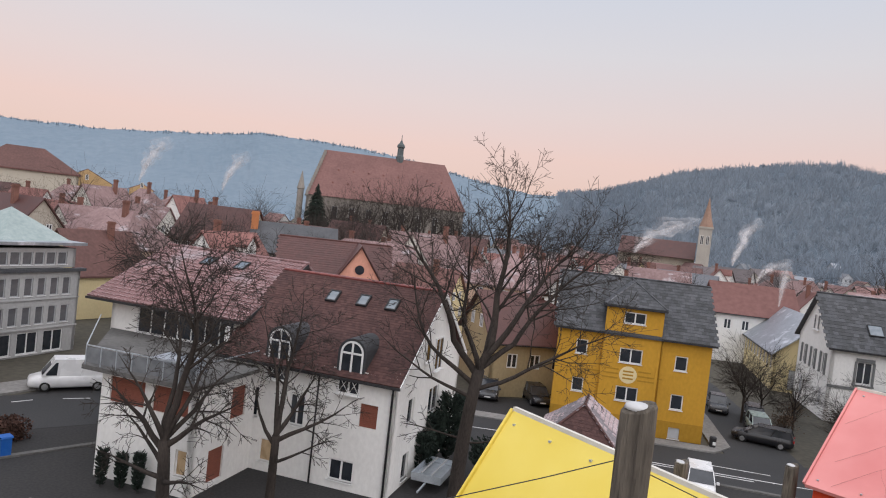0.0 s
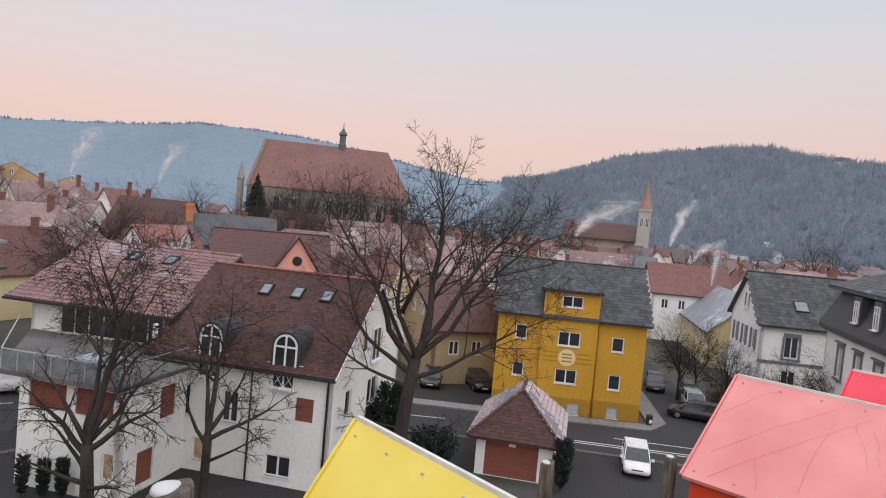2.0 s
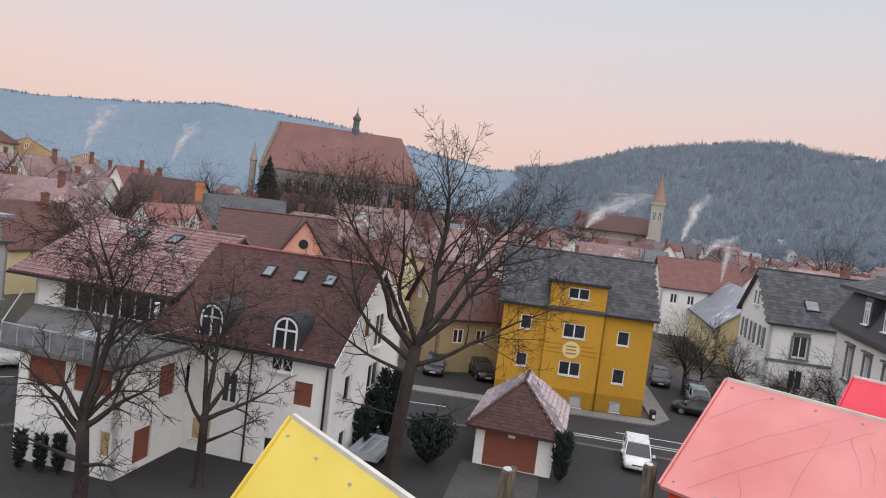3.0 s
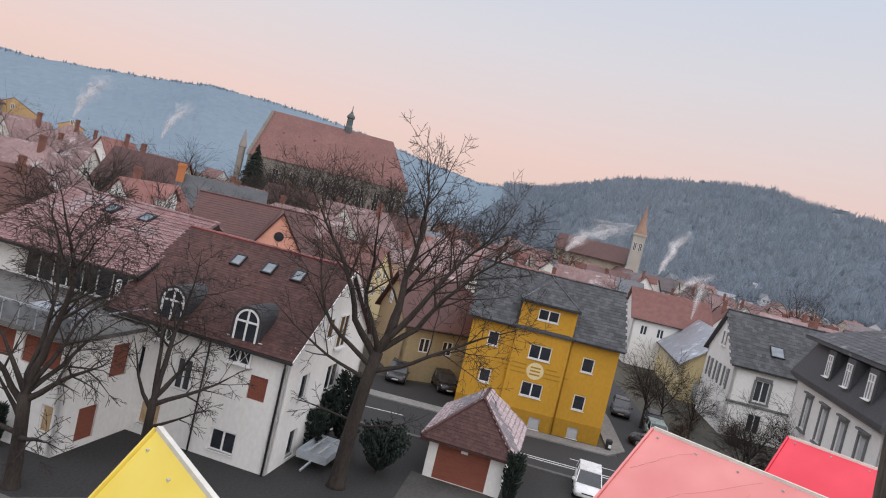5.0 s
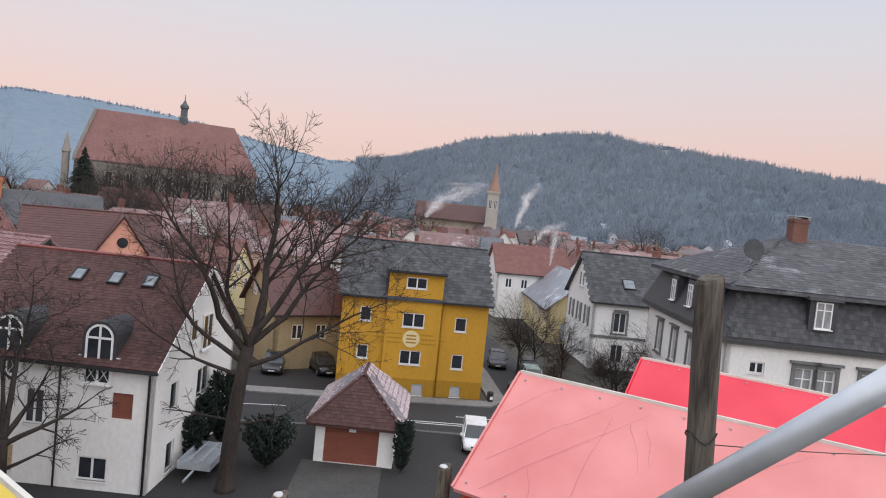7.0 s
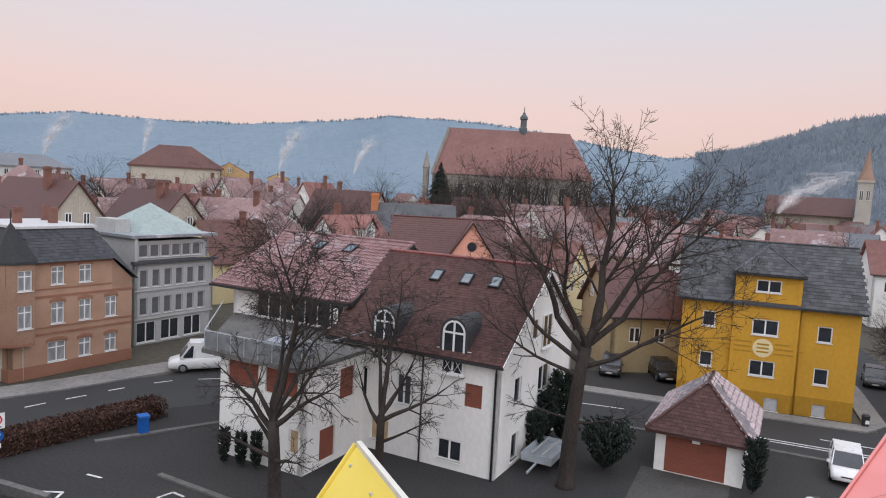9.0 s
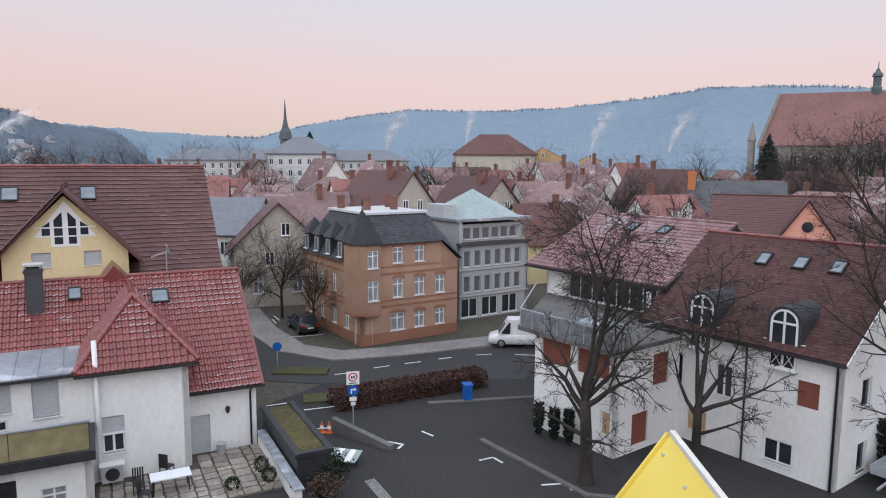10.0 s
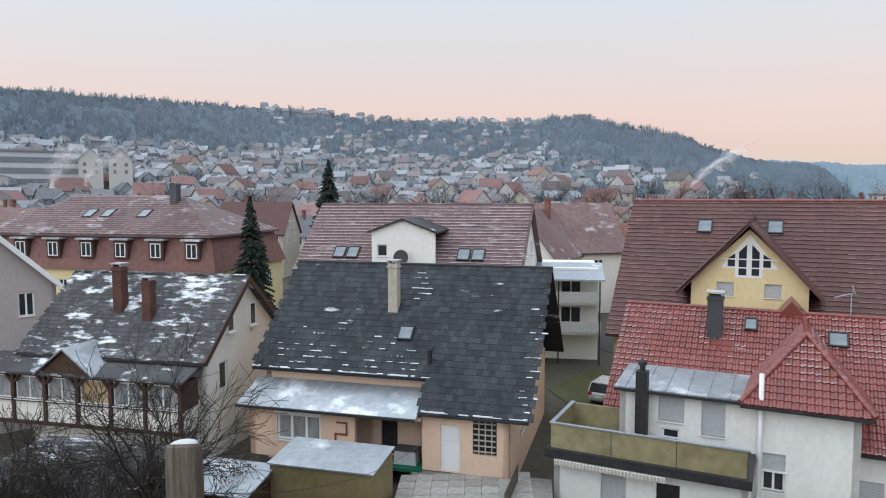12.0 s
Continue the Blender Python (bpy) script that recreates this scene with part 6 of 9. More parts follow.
def spire_church():
    h = thing("spire_church", facing(-23.5, 300), "pale stone church tower with pointed tiled spire", "church")
    part("tower", MB().box(-2.5, 2.5, 0, 6, 0, 25), M["hz_stone"], h)
    for s in (-1.1, 1.1):
        window(h, Matrix.Translation((s, -0.06, 18.5)), 1.3, 3.6, "far")
    part("gallery", MB().box(-2.9, 2.9, -0.4, 6.4, 25, 25.8), M["hz_stone"], h)
    part("spire", MB().lathe([(2.8, 25.8), (1.7, 29.5), (0.8, 34.0), (0.08, 38)], 8, (0, 3)), M["spire"], h)
    wall(h, M["stone"], (-34, 6), (-3, 6), 0, 12, t=0.6)
    gable_roof(h, -34, -3, 2.5, 12, 11, 19, 20, 12, M["tile_brown"])


# Tower stone with distance haze put into its base colour.
M["hz_stone"] = plaster("dull_grey_sandstone", (0.44, 0.41, 0.37), 0.75)
M["spire"] = mat("orange_brown_spire", (0.24, 0.15, 0.11), (0.33, 0.22, 0.17), 0.8, 2, 0.3, 0.2)
spire_church()


def hip_hall(name, m, W, D, e, r, wm, rm, label, nw=8, rows=(4, 9), inset=None):
    h = thing(name, m, label, "building")
    wall(h, wm, (0, 0), (W, 0), 0, e, [((i + 0.5) * W / nw, z, W / nw * 0.42, 2.0, "far") for i in range(nw) for z in rows if z + 2.2 < e], t=0.5)
    wall(h, wm, (W, 0), (W, D), 0, e, t=0.5)
    wall(h, wm, (0, D), (0, 0), 0, e, t=0.5)
    i = inset if inset is not None else D / 2
    a = [(-0.6, -0.6, e), (W + 0.6, -0.6, e), (W + 0.6, D + 0.6, e), (-0.6, D + 0.6, e)]
    t1, t2 = (i, D / 2, r), (W - i, D / 2, r)
    part("roof", MB().poly(a[0], a[1], t2, t1).poly(a[1], a[2], t2).poly(a[2], a[3], t1, t2).poly(a[3], a[0], t1).prism(a, (0, 0, -0.4)), rm, h)
    return h


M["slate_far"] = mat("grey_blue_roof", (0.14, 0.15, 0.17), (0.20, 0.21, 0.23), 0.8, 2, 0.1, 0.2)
# Hall and school renders, greyed in base colour for distance haze.
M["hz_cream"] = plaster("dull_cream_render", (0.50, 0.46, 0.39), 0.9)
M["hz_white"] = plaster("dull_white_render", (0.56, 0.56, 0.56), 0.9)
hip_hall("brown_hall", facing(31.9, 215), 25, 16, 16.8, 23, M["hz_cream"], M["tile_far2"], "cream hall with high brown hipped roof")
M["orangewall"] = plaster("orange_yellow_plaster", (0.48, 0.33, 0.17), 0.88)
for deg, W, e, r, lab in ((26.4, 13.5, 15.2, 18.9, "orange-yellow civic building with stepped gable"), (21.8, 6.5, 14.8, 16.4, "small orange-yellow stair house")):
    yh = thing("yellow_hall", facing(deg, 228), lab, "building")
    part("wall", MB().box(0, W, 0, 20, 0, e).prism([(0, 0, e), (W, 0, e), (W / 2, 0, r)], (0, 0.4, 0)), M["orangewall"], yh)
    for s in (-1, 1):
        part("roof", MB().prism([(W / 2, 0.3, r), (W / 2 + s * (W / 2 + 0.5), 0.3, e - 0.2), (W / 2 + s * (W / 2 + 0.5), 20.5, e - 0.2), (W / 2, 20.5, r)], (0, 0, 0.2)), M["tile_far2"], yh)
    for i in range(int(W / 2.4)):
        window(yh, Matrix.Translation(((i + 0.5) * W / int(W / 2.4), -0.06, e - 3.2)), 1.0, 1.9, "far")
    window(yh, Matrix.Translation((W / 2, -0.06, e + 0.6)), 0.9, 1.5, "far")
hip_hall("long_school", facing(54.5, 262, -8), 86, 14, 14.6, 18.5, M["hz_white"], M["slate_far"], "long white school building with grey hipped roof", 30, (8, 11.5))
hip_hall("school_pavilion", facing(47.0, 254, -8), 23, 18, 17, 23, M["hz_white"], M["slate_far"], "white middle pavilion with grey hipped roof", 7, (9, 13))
gs = thing("green_spire", facing(45.5, 330), "slender green copper church spire", "church")
part("tower", MB().box(-2.4, 2.4, 0.6, 5.4, 0, 24), M["copper_dark"], gs)
part("spire", MB().lathe([(3.1, 24), (2.5, 27.5), (1.6, 29), (0.7, 33), (0.12, 42)], 8, (0, 3)), M["copper_dark"], gs)


# ---- hills ----
PROFILE_HILL = [(140, 7.4, 700), (118, 7.3, 760), (107, 6.95, 800), (98, 6.6, 850), (90, 5.8, 900), (80, 5.7, 900), (75, 6.2, 850), (72, 5.4, 850), (67.4, 4.4, 850), (65, 3.4, 900), (62, 2.4, 1000), (56, 1.9, 1300),
                (47.7, 1.6, 1600), (44, 2.6, 1600), (40, 3.3, 1600), (35.7, 3.9, 1600), (29.5, 3.8, 1500), (24, 4.0, 1450), (19.8, 4.4, 1400), (15.3, 4.9, 1350), (12.5, 5.4, 1300), (7.4, 5.35, 1300), (2, 5.0, 1300),
                (-4, 4.0, 1250), (-10, 3.0, 1150), (-15, 3.5, 1000), (-19.3, 4.8, 880), (-21.3, 5.5, 860), (-24.3, 6.0, 850), (-28, 6.45, 850), (-32, 6.8, 850), (-35.2, 6.2, 850), (-38.7, 5.9, 850), (-43.3, 5.4, 850), (-47.3, 4.8, 850), (-53.4, 4.2, 850), (-75, 4.5, 850)]


def hill_at(deg):
    for (a0, e0, r0), (a1, e1, r1) in zip(PROFILE_HILL, PROFILE_HILL[1:]):
        if a1 <= deg <= a0:
            f = (deg - a1) / (a0 - a1)
            return e1 + (e0 - e1) * f, r1 + (r0 - r1) * f
    return 5.0, 850


def hill_height(deg, d):
    e, R = hill_at(deg)
    crest = 14.8 + math.tan(radians(e)) * R
    gentle = smooth01((deg - 56) / 10)
    start = 0.5 - 0.3 * gentle
    f = (d / R - start) / (1 - start)
    if f >= 1:
        return crest * max(0.0, 1 - (f - 1) * 0.8)
    return crest * ((1 - gentle) * smooth01(f) + gentle * max(f, 0.0) ** 1.6)


def hills(name, lo, hi, material, label, rough, far=1.0, fade=(0, 0), start=0.5):
    """A wooded ridge between two bearings; far moves it back, fade lets its ends run down into the valley."""
    n = int((hi - lo) * 11)
    rows = [start + (0.9875 - start) * i / 55 for i in range(56)] + [0.992, 1.0, 1.01, 1.03, 1.06]
    mb, k = MB(), len(rows)
    for i in range(n + 1):
        deg = lo + (hi - lo) * i / n
        e, R = hill_at(deg)
        for f in rows:
            x, y, _ = bearing(deg, R * f * far)
            z = 14.8 + (hill_height(deg, R * f) - 14.8) * far if far > 1 else hill_height(deg, R * f)
            if f > 0.55:
                g = min(1, (f - 0.55) * 5) * rough
                z += (noise.noise((x * 0.02, y * 0.02, 0.3)) * 4.0 + (0.5 - abs(noise.noise((x * 0.11, y * 0.11, 2.3)))) * 2.6 + noise.noise((x * 0.3, y * 0.3, 4.1)) * 0.8 + noise.noise((deg * 3.1, f * 9, 7.7)) * (1.8 if f > 0.95 else 0.0)) * g
            if fade[0]:
                z *= smooth01((deg - lo) / fade[0])
            if fade[1]:
                z *= smooth01((hi - deg) / fade[1])
            mb.v.append((x, y, z - 0.5))
    for i in range(n):
        for j in range(k - 1):
            a = i * k + j
            mb.f.append((a, a + k, a + k + 1, a + 1))
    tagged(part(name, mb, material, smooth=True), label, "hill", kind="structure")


# Ridges wear the haze-tinted colours; the air itself is clear.
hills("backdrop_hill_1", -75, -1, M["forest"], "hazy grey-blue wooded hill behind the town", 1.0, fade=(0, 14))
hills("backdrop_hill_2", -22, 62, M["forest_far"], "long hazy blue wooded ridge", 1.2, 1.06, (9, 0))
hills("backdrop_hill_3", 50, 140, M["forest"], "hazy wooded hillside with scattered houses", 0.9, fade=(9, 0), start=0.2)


def crest_trees(name, lo, hi, material, label, n, seed, tall, firs, low=0.95, high=1.01):
    """Bare crowns and firs along a skyline, as fans of twigs."""
    rng, mb = random.Random(seed), MB()
    for i in range(n):
        deg = rng.uniform(lo, hi)
        e, R = hill_at(deg)
        d = R * rng.uniform(low, high)
        x, y, _ = bearing(deg, d)
        z, h = hill_height(deg, d) - 2, tall * rng.uniform(0.6, 1.25)
        side = Vector((math.cos(radians(deg)), math.sin(radians(deg)), 0))
        if rng.random() < firs:
            for q in range(5):
                w = h * 0.2 * (1 - q / 5)
                b = Vector((x, y, z + h * q / 5.5))
                mb.poly(b - side * w, b + side * w, b + Vector((0, 0, h * 0.36)))
        else:
            for q in range(14):
                a = rng.uniform(-1.2, 1.2)
                l = h * rng.uniform(0.35, 0.6)
                b = Vector((x, y, z + h * rng.uniform(0.15, 0.45))) + side * rng.uniform(-0.22, 0.22) * h
                tip = b + side * math.sin(a) * l * 0.8 + Vector((0, 0, math.cos(a) * l))
                w = side * rng.uniform(0.15, 0.45)
                mb.poly(b - w, b + w, tip + w * 0.6, tip - w * 0.6)
    tagged(part(name, mb, material), label, "trees", kind="stuff")


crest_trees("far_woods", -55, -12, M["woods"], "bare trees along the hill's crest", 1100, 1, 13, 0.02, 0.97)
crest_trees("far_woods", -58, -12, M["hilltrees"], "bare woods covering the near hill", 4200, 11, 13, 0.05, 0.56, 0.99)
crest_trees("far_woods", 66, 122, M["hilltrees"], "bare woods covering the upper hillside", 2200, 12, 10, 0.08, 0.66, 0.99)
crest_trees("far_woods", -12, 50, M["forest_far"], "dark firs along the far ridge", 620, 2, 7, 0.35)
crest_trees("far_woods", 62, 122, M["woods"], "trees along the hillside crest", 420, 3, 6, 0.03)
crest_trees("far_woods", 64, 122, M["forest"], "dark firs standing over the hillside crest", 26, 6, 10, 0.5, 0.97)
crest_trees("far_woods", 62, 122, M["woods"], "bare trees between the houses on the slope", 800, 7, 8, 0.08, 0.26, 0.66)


# ---- the town ----
WALLS = ["white", "cream", "paleyellow", "stone", "grey", "cream", "white", "peach"]
ROOFS = ["tile_far", "tile_pale", "tile_far2", "tile_brown", "tile_pale", "slate_far", "tile_far", "tile_pale"]


def town_house(i, W, D, e, r, hip, far=False):
    """A plain town house with windows, built once for copying."""
    h = thing("town_house", pose(0, 0, -200), f"{'hip' if hip else 'gable'}-roofed town house with {['white', 'cream', 'pale yellow', 'stone-coloured', 'grey', 'cream', 'white', 'peach'][i]} walls and {'grey' if ROOFS[i] == 'slate_far' else 'red-brown'} roof", "house", "houses of the old town")
    wm, rm = M[WALLS[i]], M[ROOFS[i]]
    mb = MB().box(0, W, 0, D, 0, e)
    if not hip:
        mb.prism([(0, 0.0, e), (0, D, e), (0, D / 2, r - 0.1)], (W, 0, 0))
    part("wall", mb, wm, h)
    sl = (r - e) / (D / 2)
    o = 0.4
    if hip:
        a = [(-o, -o, e), (W + o, -o, e), (W + o, D + o, e), (-o, D + o, e)]
        t1, t2 = (D * 0.4, D / 2, r), (W - D * 0.4, D / 2, r)
        part("roof", MB().poly(a[0], a[1], t2, t1).poly(a[1], a[2], t2).poly(a[2], a[3], t1, t2).poly(a[3], a[0], t1).prism(a, (0, 0, -0.25)), rm, h)
    else:
        rb = MB().prism([(-o, -o, e - o * sl), (W + o, -o, e - o * sl), (W + o, D / 2, r), (-o, D / 2, r)], (0, 0, -0.2)).prism([(-o, D + o, e - o * sl), (W + o, D + o, e - o * sl), (W + o, D / 2, r), (-o, D / 2, r)], (0, 0, -0.2))
        part("roof", rb, rm, h)
        if i % 2 == 0:
            x = W * 0.5
            part("dormer", MB().box(x - 1.1, x + 1.1, D * 0.12, D * 0.45, e, e + (r - e) * 0.72).prism([(x - 1.1, D * 0.12, e + (r - e) * 0.72), (x + 1.1, D * 0.12, e + (r - e) * 0.72), (x, D * 0.12, e + (r - e) * 0.95)], (0, D * 0.33, 0)), wm, h)
            for q in (-1, 1):
                part("dormer_roof", MB().prism([(x, D * 0.08, e + (r - e) * 0.97), (x + q * 1.45, D * 0.08, e + (r - e) * 0.68), (x + q * 1.45, D * 0.45, e + (r - e) * 0.68), (x, D * 0.45, e + (r - e) * 0.97)], (0, 0, 0.15)), rm, h)
            if not far:
                window(h, Matrix.Translation((x, D * 0.12 - 0.05, e + (r - e) * 0.25)), 1.2, 1.1, "far")
    if far:
        wm_, n = MB(), max(2, int(W / 2.8))
        for j in range(n):
            x = (j + 0.5) * W / n
            wm_.box(x - 0.5, x + 0.5, -0.06, 0.0, e - 1.9, e - 0.5).box(x - 0.5, x + 0.5, D, D + 0.06, e - 1.9, e - 0.5)
        for q in (0.3, 0.7):
            wm_.box(-0.06, 0.0, D * q - 0.5, D * q + 0.5, e - 1.9, e - 0.5).box(W, W + 0.06, D * q - 0.5, D * q + 0.5, e - 1.9, e - 0.5)
        tagged(part("windows", wm_, M["glass"], h), kind="stuff")
    else:
        n = max(2, int(W / 2.8))
        for j in range(n):
            for z in (e - 1.9, e - 4.6):
                if z > 0.5:
                    window(h, Matrix.Translation(((j + 0.5) * W / n, -0.05, z)), 1.0, 1.4, "far")
        for s in (0.3, 0.7):
            window(h, Matrix.Translation((-0.05, D * s, e - 1.9)) @ Matrix.Rotation(-math.pi / 2, 4, "Z"), 1.0, 1.4, "far")
            window(h, Matrix.Translation((W + 0.05, D * s, e - 1.9)) @ Matrix.Rotation(math.pi / 2, 4, "Z"), 1.0, 1.4, "far")
            if not hip:
                window(h, Matrix.Translation((-0.05, D * (0.2 + s * 0.6), e + 0.5)) @ Matrix.Rotation(-math.pi / 2, 4, "Z"), 0.9, 1.2, "far")
                window(h, Matrix.Translation((W + 0.05, D * (0.2 + s * 0.6), e + 0.5)) @ Matrix.Rotation(math.pi / 2, 4, "Z"), 0.9, 1.2, "far")
    part("chimney", MB().box(W * 0.3, W * 0.3 + 0.7, D * 0.55, D * 0.55 + 0.7, e, r + 1.2).box(W * 0.3 - 0.1, W * 0.3 + 0.8, D * 0.55 - 0.1, D * 0.55 + 0.8, r + 0.9, r + 1.05), M["redchim"], h)
    return h


SIZES = [(11, 9, 6.2, 10.8, False), (13, 10, 7.0, 11.8, False), (10, 9, 5.6, 10.4, False), (15, 10, 7.4, 12.2, False), (12, 11, 7.2, 11.2, True), (14, 9, 6.0, 10.0, False), (9, 8, 5.8, 10.2, False), (16, 11, 7.0, 11.4, True)]
TOWN = [town_house(i, *a) for i, a in enumerate(SIZES)]
TOWN_FAR = [town_house(i, *a, True) for i, a in enumerate(SIZES)]
CLEAR = [(-8, 40, 13), (18, 56, 9), (-38, 48, 12), (-28, 60, 12), (-33, 22, 20), (-42, 25, 14), (-37, 5, 16), (-58, 5, 14), (-42, -13, 12), (-88, -25, 22), (38, 58, 9), (40, 35, 18), (43, 70, 9), (-5, 66, 12), (10, 62, 8), (30, 60, 6), (33, 76, 6), (-50, 40, 6), (-62, 45, 6), (-74, 48, 5), (-53, 53, 8), (-64, 53, 6), (-75, 57, 8), (-16.4, 92.8, 6), (36, 84, 8), (22, 72, 7), (47, 66, 12), (47, 86, 12), (50, 96, 7), (47, 98, 9)]
rng_town = random.Random(11)
placed = []
for ring, (dist, step) in enumerate([(72, 15), (86, 15), (101, 15), (117, 16), (134, 16), (152, 17), (171, 18), (191, 19), (213, 20), (238, 22), (266, 25), (300, 28), (340, 32), (385, 36), (430, 40)]):
    a = -60.0
    while a < 125:
        deg, dd = a + rng_town.uniform(-1.5, 1.5), dist + rng_town.uniform(-4, 4)
        a += math.degrees(step / dist) * rng_town.uniform(0.8, 1.08)
        x, y, _ = bearing(deg, dd)
        if any(math.hypot(x - cx, y - cy) < cr + 5 for cx, cy, cr in CLEAR):
            continue
        if 195 < dd < 330 and (-7 < deg < 12 or 16 < deg < 57):
            continue
        if dd > 120 and deg > 80 and rng_town.random() < 0.1:
            continue
        i = rng_town.randrange(8)
        turn = rng_town.choice((64, 154, 334, 244, 70, 340)) + rng_town.uniform(-9, 9)
        s = rng_town.uniform(0.88, 1.12) * (1.2 if 140 < dd < 215 and 16 < deg < 60 else 1.0)
        placed.append((x, y, i, turn, s, dd))
for x, y, i, turn, s, dd in placed:
    if dd < 205:
        copy_thing((TOWN if dd < 145 else TOWN_FAR)[i], Matrix.Translation((x, y, 0)) @ Matrix.Rotation(radians(turn), 4, "Z") @ Matrix.Translation((-6, -5, 0)) @ Matrix.Diagonal((0.86, 0.86, s, 1)))
for o in TOWN + TOWN_FAR:
    for c in (*o.children_recursive, o):
        bpy.data.objects.remove(c)

# Far town walls and roofs, muted in base colour to carry the haze.
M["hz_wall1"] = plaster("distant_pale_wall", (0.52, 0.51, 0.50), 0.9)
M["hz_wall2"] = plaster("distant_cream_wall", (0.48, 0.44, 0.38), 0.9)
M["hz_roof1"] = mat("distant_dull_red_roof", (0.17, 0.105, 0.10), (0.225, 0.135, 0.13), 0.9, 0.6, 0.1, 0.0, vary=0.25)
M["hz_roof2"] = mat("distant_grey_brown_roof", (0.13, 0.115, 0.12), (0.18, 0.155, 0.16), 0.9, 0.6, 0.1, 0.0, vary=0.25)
# Hillside walls and roofs: bluish haze mixed into each base colour.
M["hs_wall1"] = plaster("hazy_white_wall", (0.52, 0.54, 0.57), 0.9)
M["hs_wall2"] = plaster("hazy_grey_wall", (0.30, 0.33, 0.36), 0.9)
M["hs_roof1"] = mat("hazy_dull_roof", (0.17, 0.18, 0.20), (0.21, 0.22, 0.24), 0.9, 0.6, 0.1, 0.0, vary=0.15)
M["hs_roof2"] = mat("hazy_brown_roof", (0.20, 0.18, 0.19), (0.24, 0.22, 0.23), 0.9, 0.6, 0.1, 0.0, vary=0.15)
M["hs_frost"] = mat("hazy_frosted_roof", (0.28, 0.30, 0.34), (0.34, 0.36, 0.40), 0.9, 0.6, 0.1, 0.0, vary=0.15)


def far_houses(name, spots, seed, roofs, label, sides=("hz_wall1", "hz_wall2"), size=1.0):
    """Small distant houses, too many to count, by material."""
    rng = random.Random(seed)
    walls, tops, panes = {k: MB() for k in sides}, {k: MB() for k in roofs}, MB()
    for x, y, z in spots:
        w, d, e = rng.uniform(9, 14) * size, rng.uniform(8, 10) * size, rng.uniform(4.8, 7.0) * size
        r = e + rng.uniform(3.2, 5.0) * size
        m = Matrix.Translation((x, y, z)) @ Matrix.Rotation(rng.uniform(0, 6.28), 4, "Z") @ Matrix.Translation((-w / 2, -d / 2, 0))
        sub = MB().box(0, w, 0, d, -2, e).prism([(0, 0, e), (0, d, e), (0, d / 2, r - 0.1)], (w, 0, 0))
        rf = MB().prism([(-0.4, -0.5, e - 0.4), (w + 0.4, -0.5, e - 0.4), (w + 0.4, d / 2, r), (-0.4, d / 2, r)], (0, 0, 0.2)).prism([(-0.4, d + 0.5, e - 0.4), (w + 0.4, d + 0.5, e - 0.4), (w + 0.4, d / 2, r), (-0.4, d / 2, r)], (0, 0, 0.2))
        gl = MB()
        for j in range(3):
            xx = (j + 0.5) * w / 3
            gl.box(xx - 0.5, xx + 0.5, -0.06, 0, e - 2, e - 0.6).box(xx - 0.5, xx + 0.5, d, d + 0.06, e - 2, e - 0.6)
        for yy in (d * 0.3, d * 0.7):
            gl.box(-0.06, 0, yy - 0.5, yy + 0.5, e - 2, e - 0.6).box(w, w + 0.06, yy - 0.5, yy + 0.5, e - 2, e - 0.6)
        for src, dst in ((sub, walls[rng.choice(list(walls))]), (rf, tops[rng.choice(roofs)]), (gl, panes)):
            k = len(dst.v)
            dst.v += [tuple(m @ Vector(v)) for v in src.v]
            dst.f += [tuple(k + i for i in q) for q in src.f]
    t = thing(name, pose(0, 0, 0), label, "houses", kind="stuff")
    for k, mb in (*walls.items(), *tops.items()):
        if mb.v:
            part("far_wall" if "wall" in k else "far_roof", mb, M[k], t)
    part("far_window", panes, M["slate_far" if size == 1 else "hs_roof1"], t)


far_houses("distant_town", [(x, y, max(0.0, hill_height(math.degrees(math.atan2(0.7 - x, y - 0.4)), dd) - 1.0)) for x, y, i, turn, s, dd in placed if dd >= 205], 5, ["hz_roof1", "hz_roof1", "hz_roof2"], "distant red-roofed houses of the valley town")


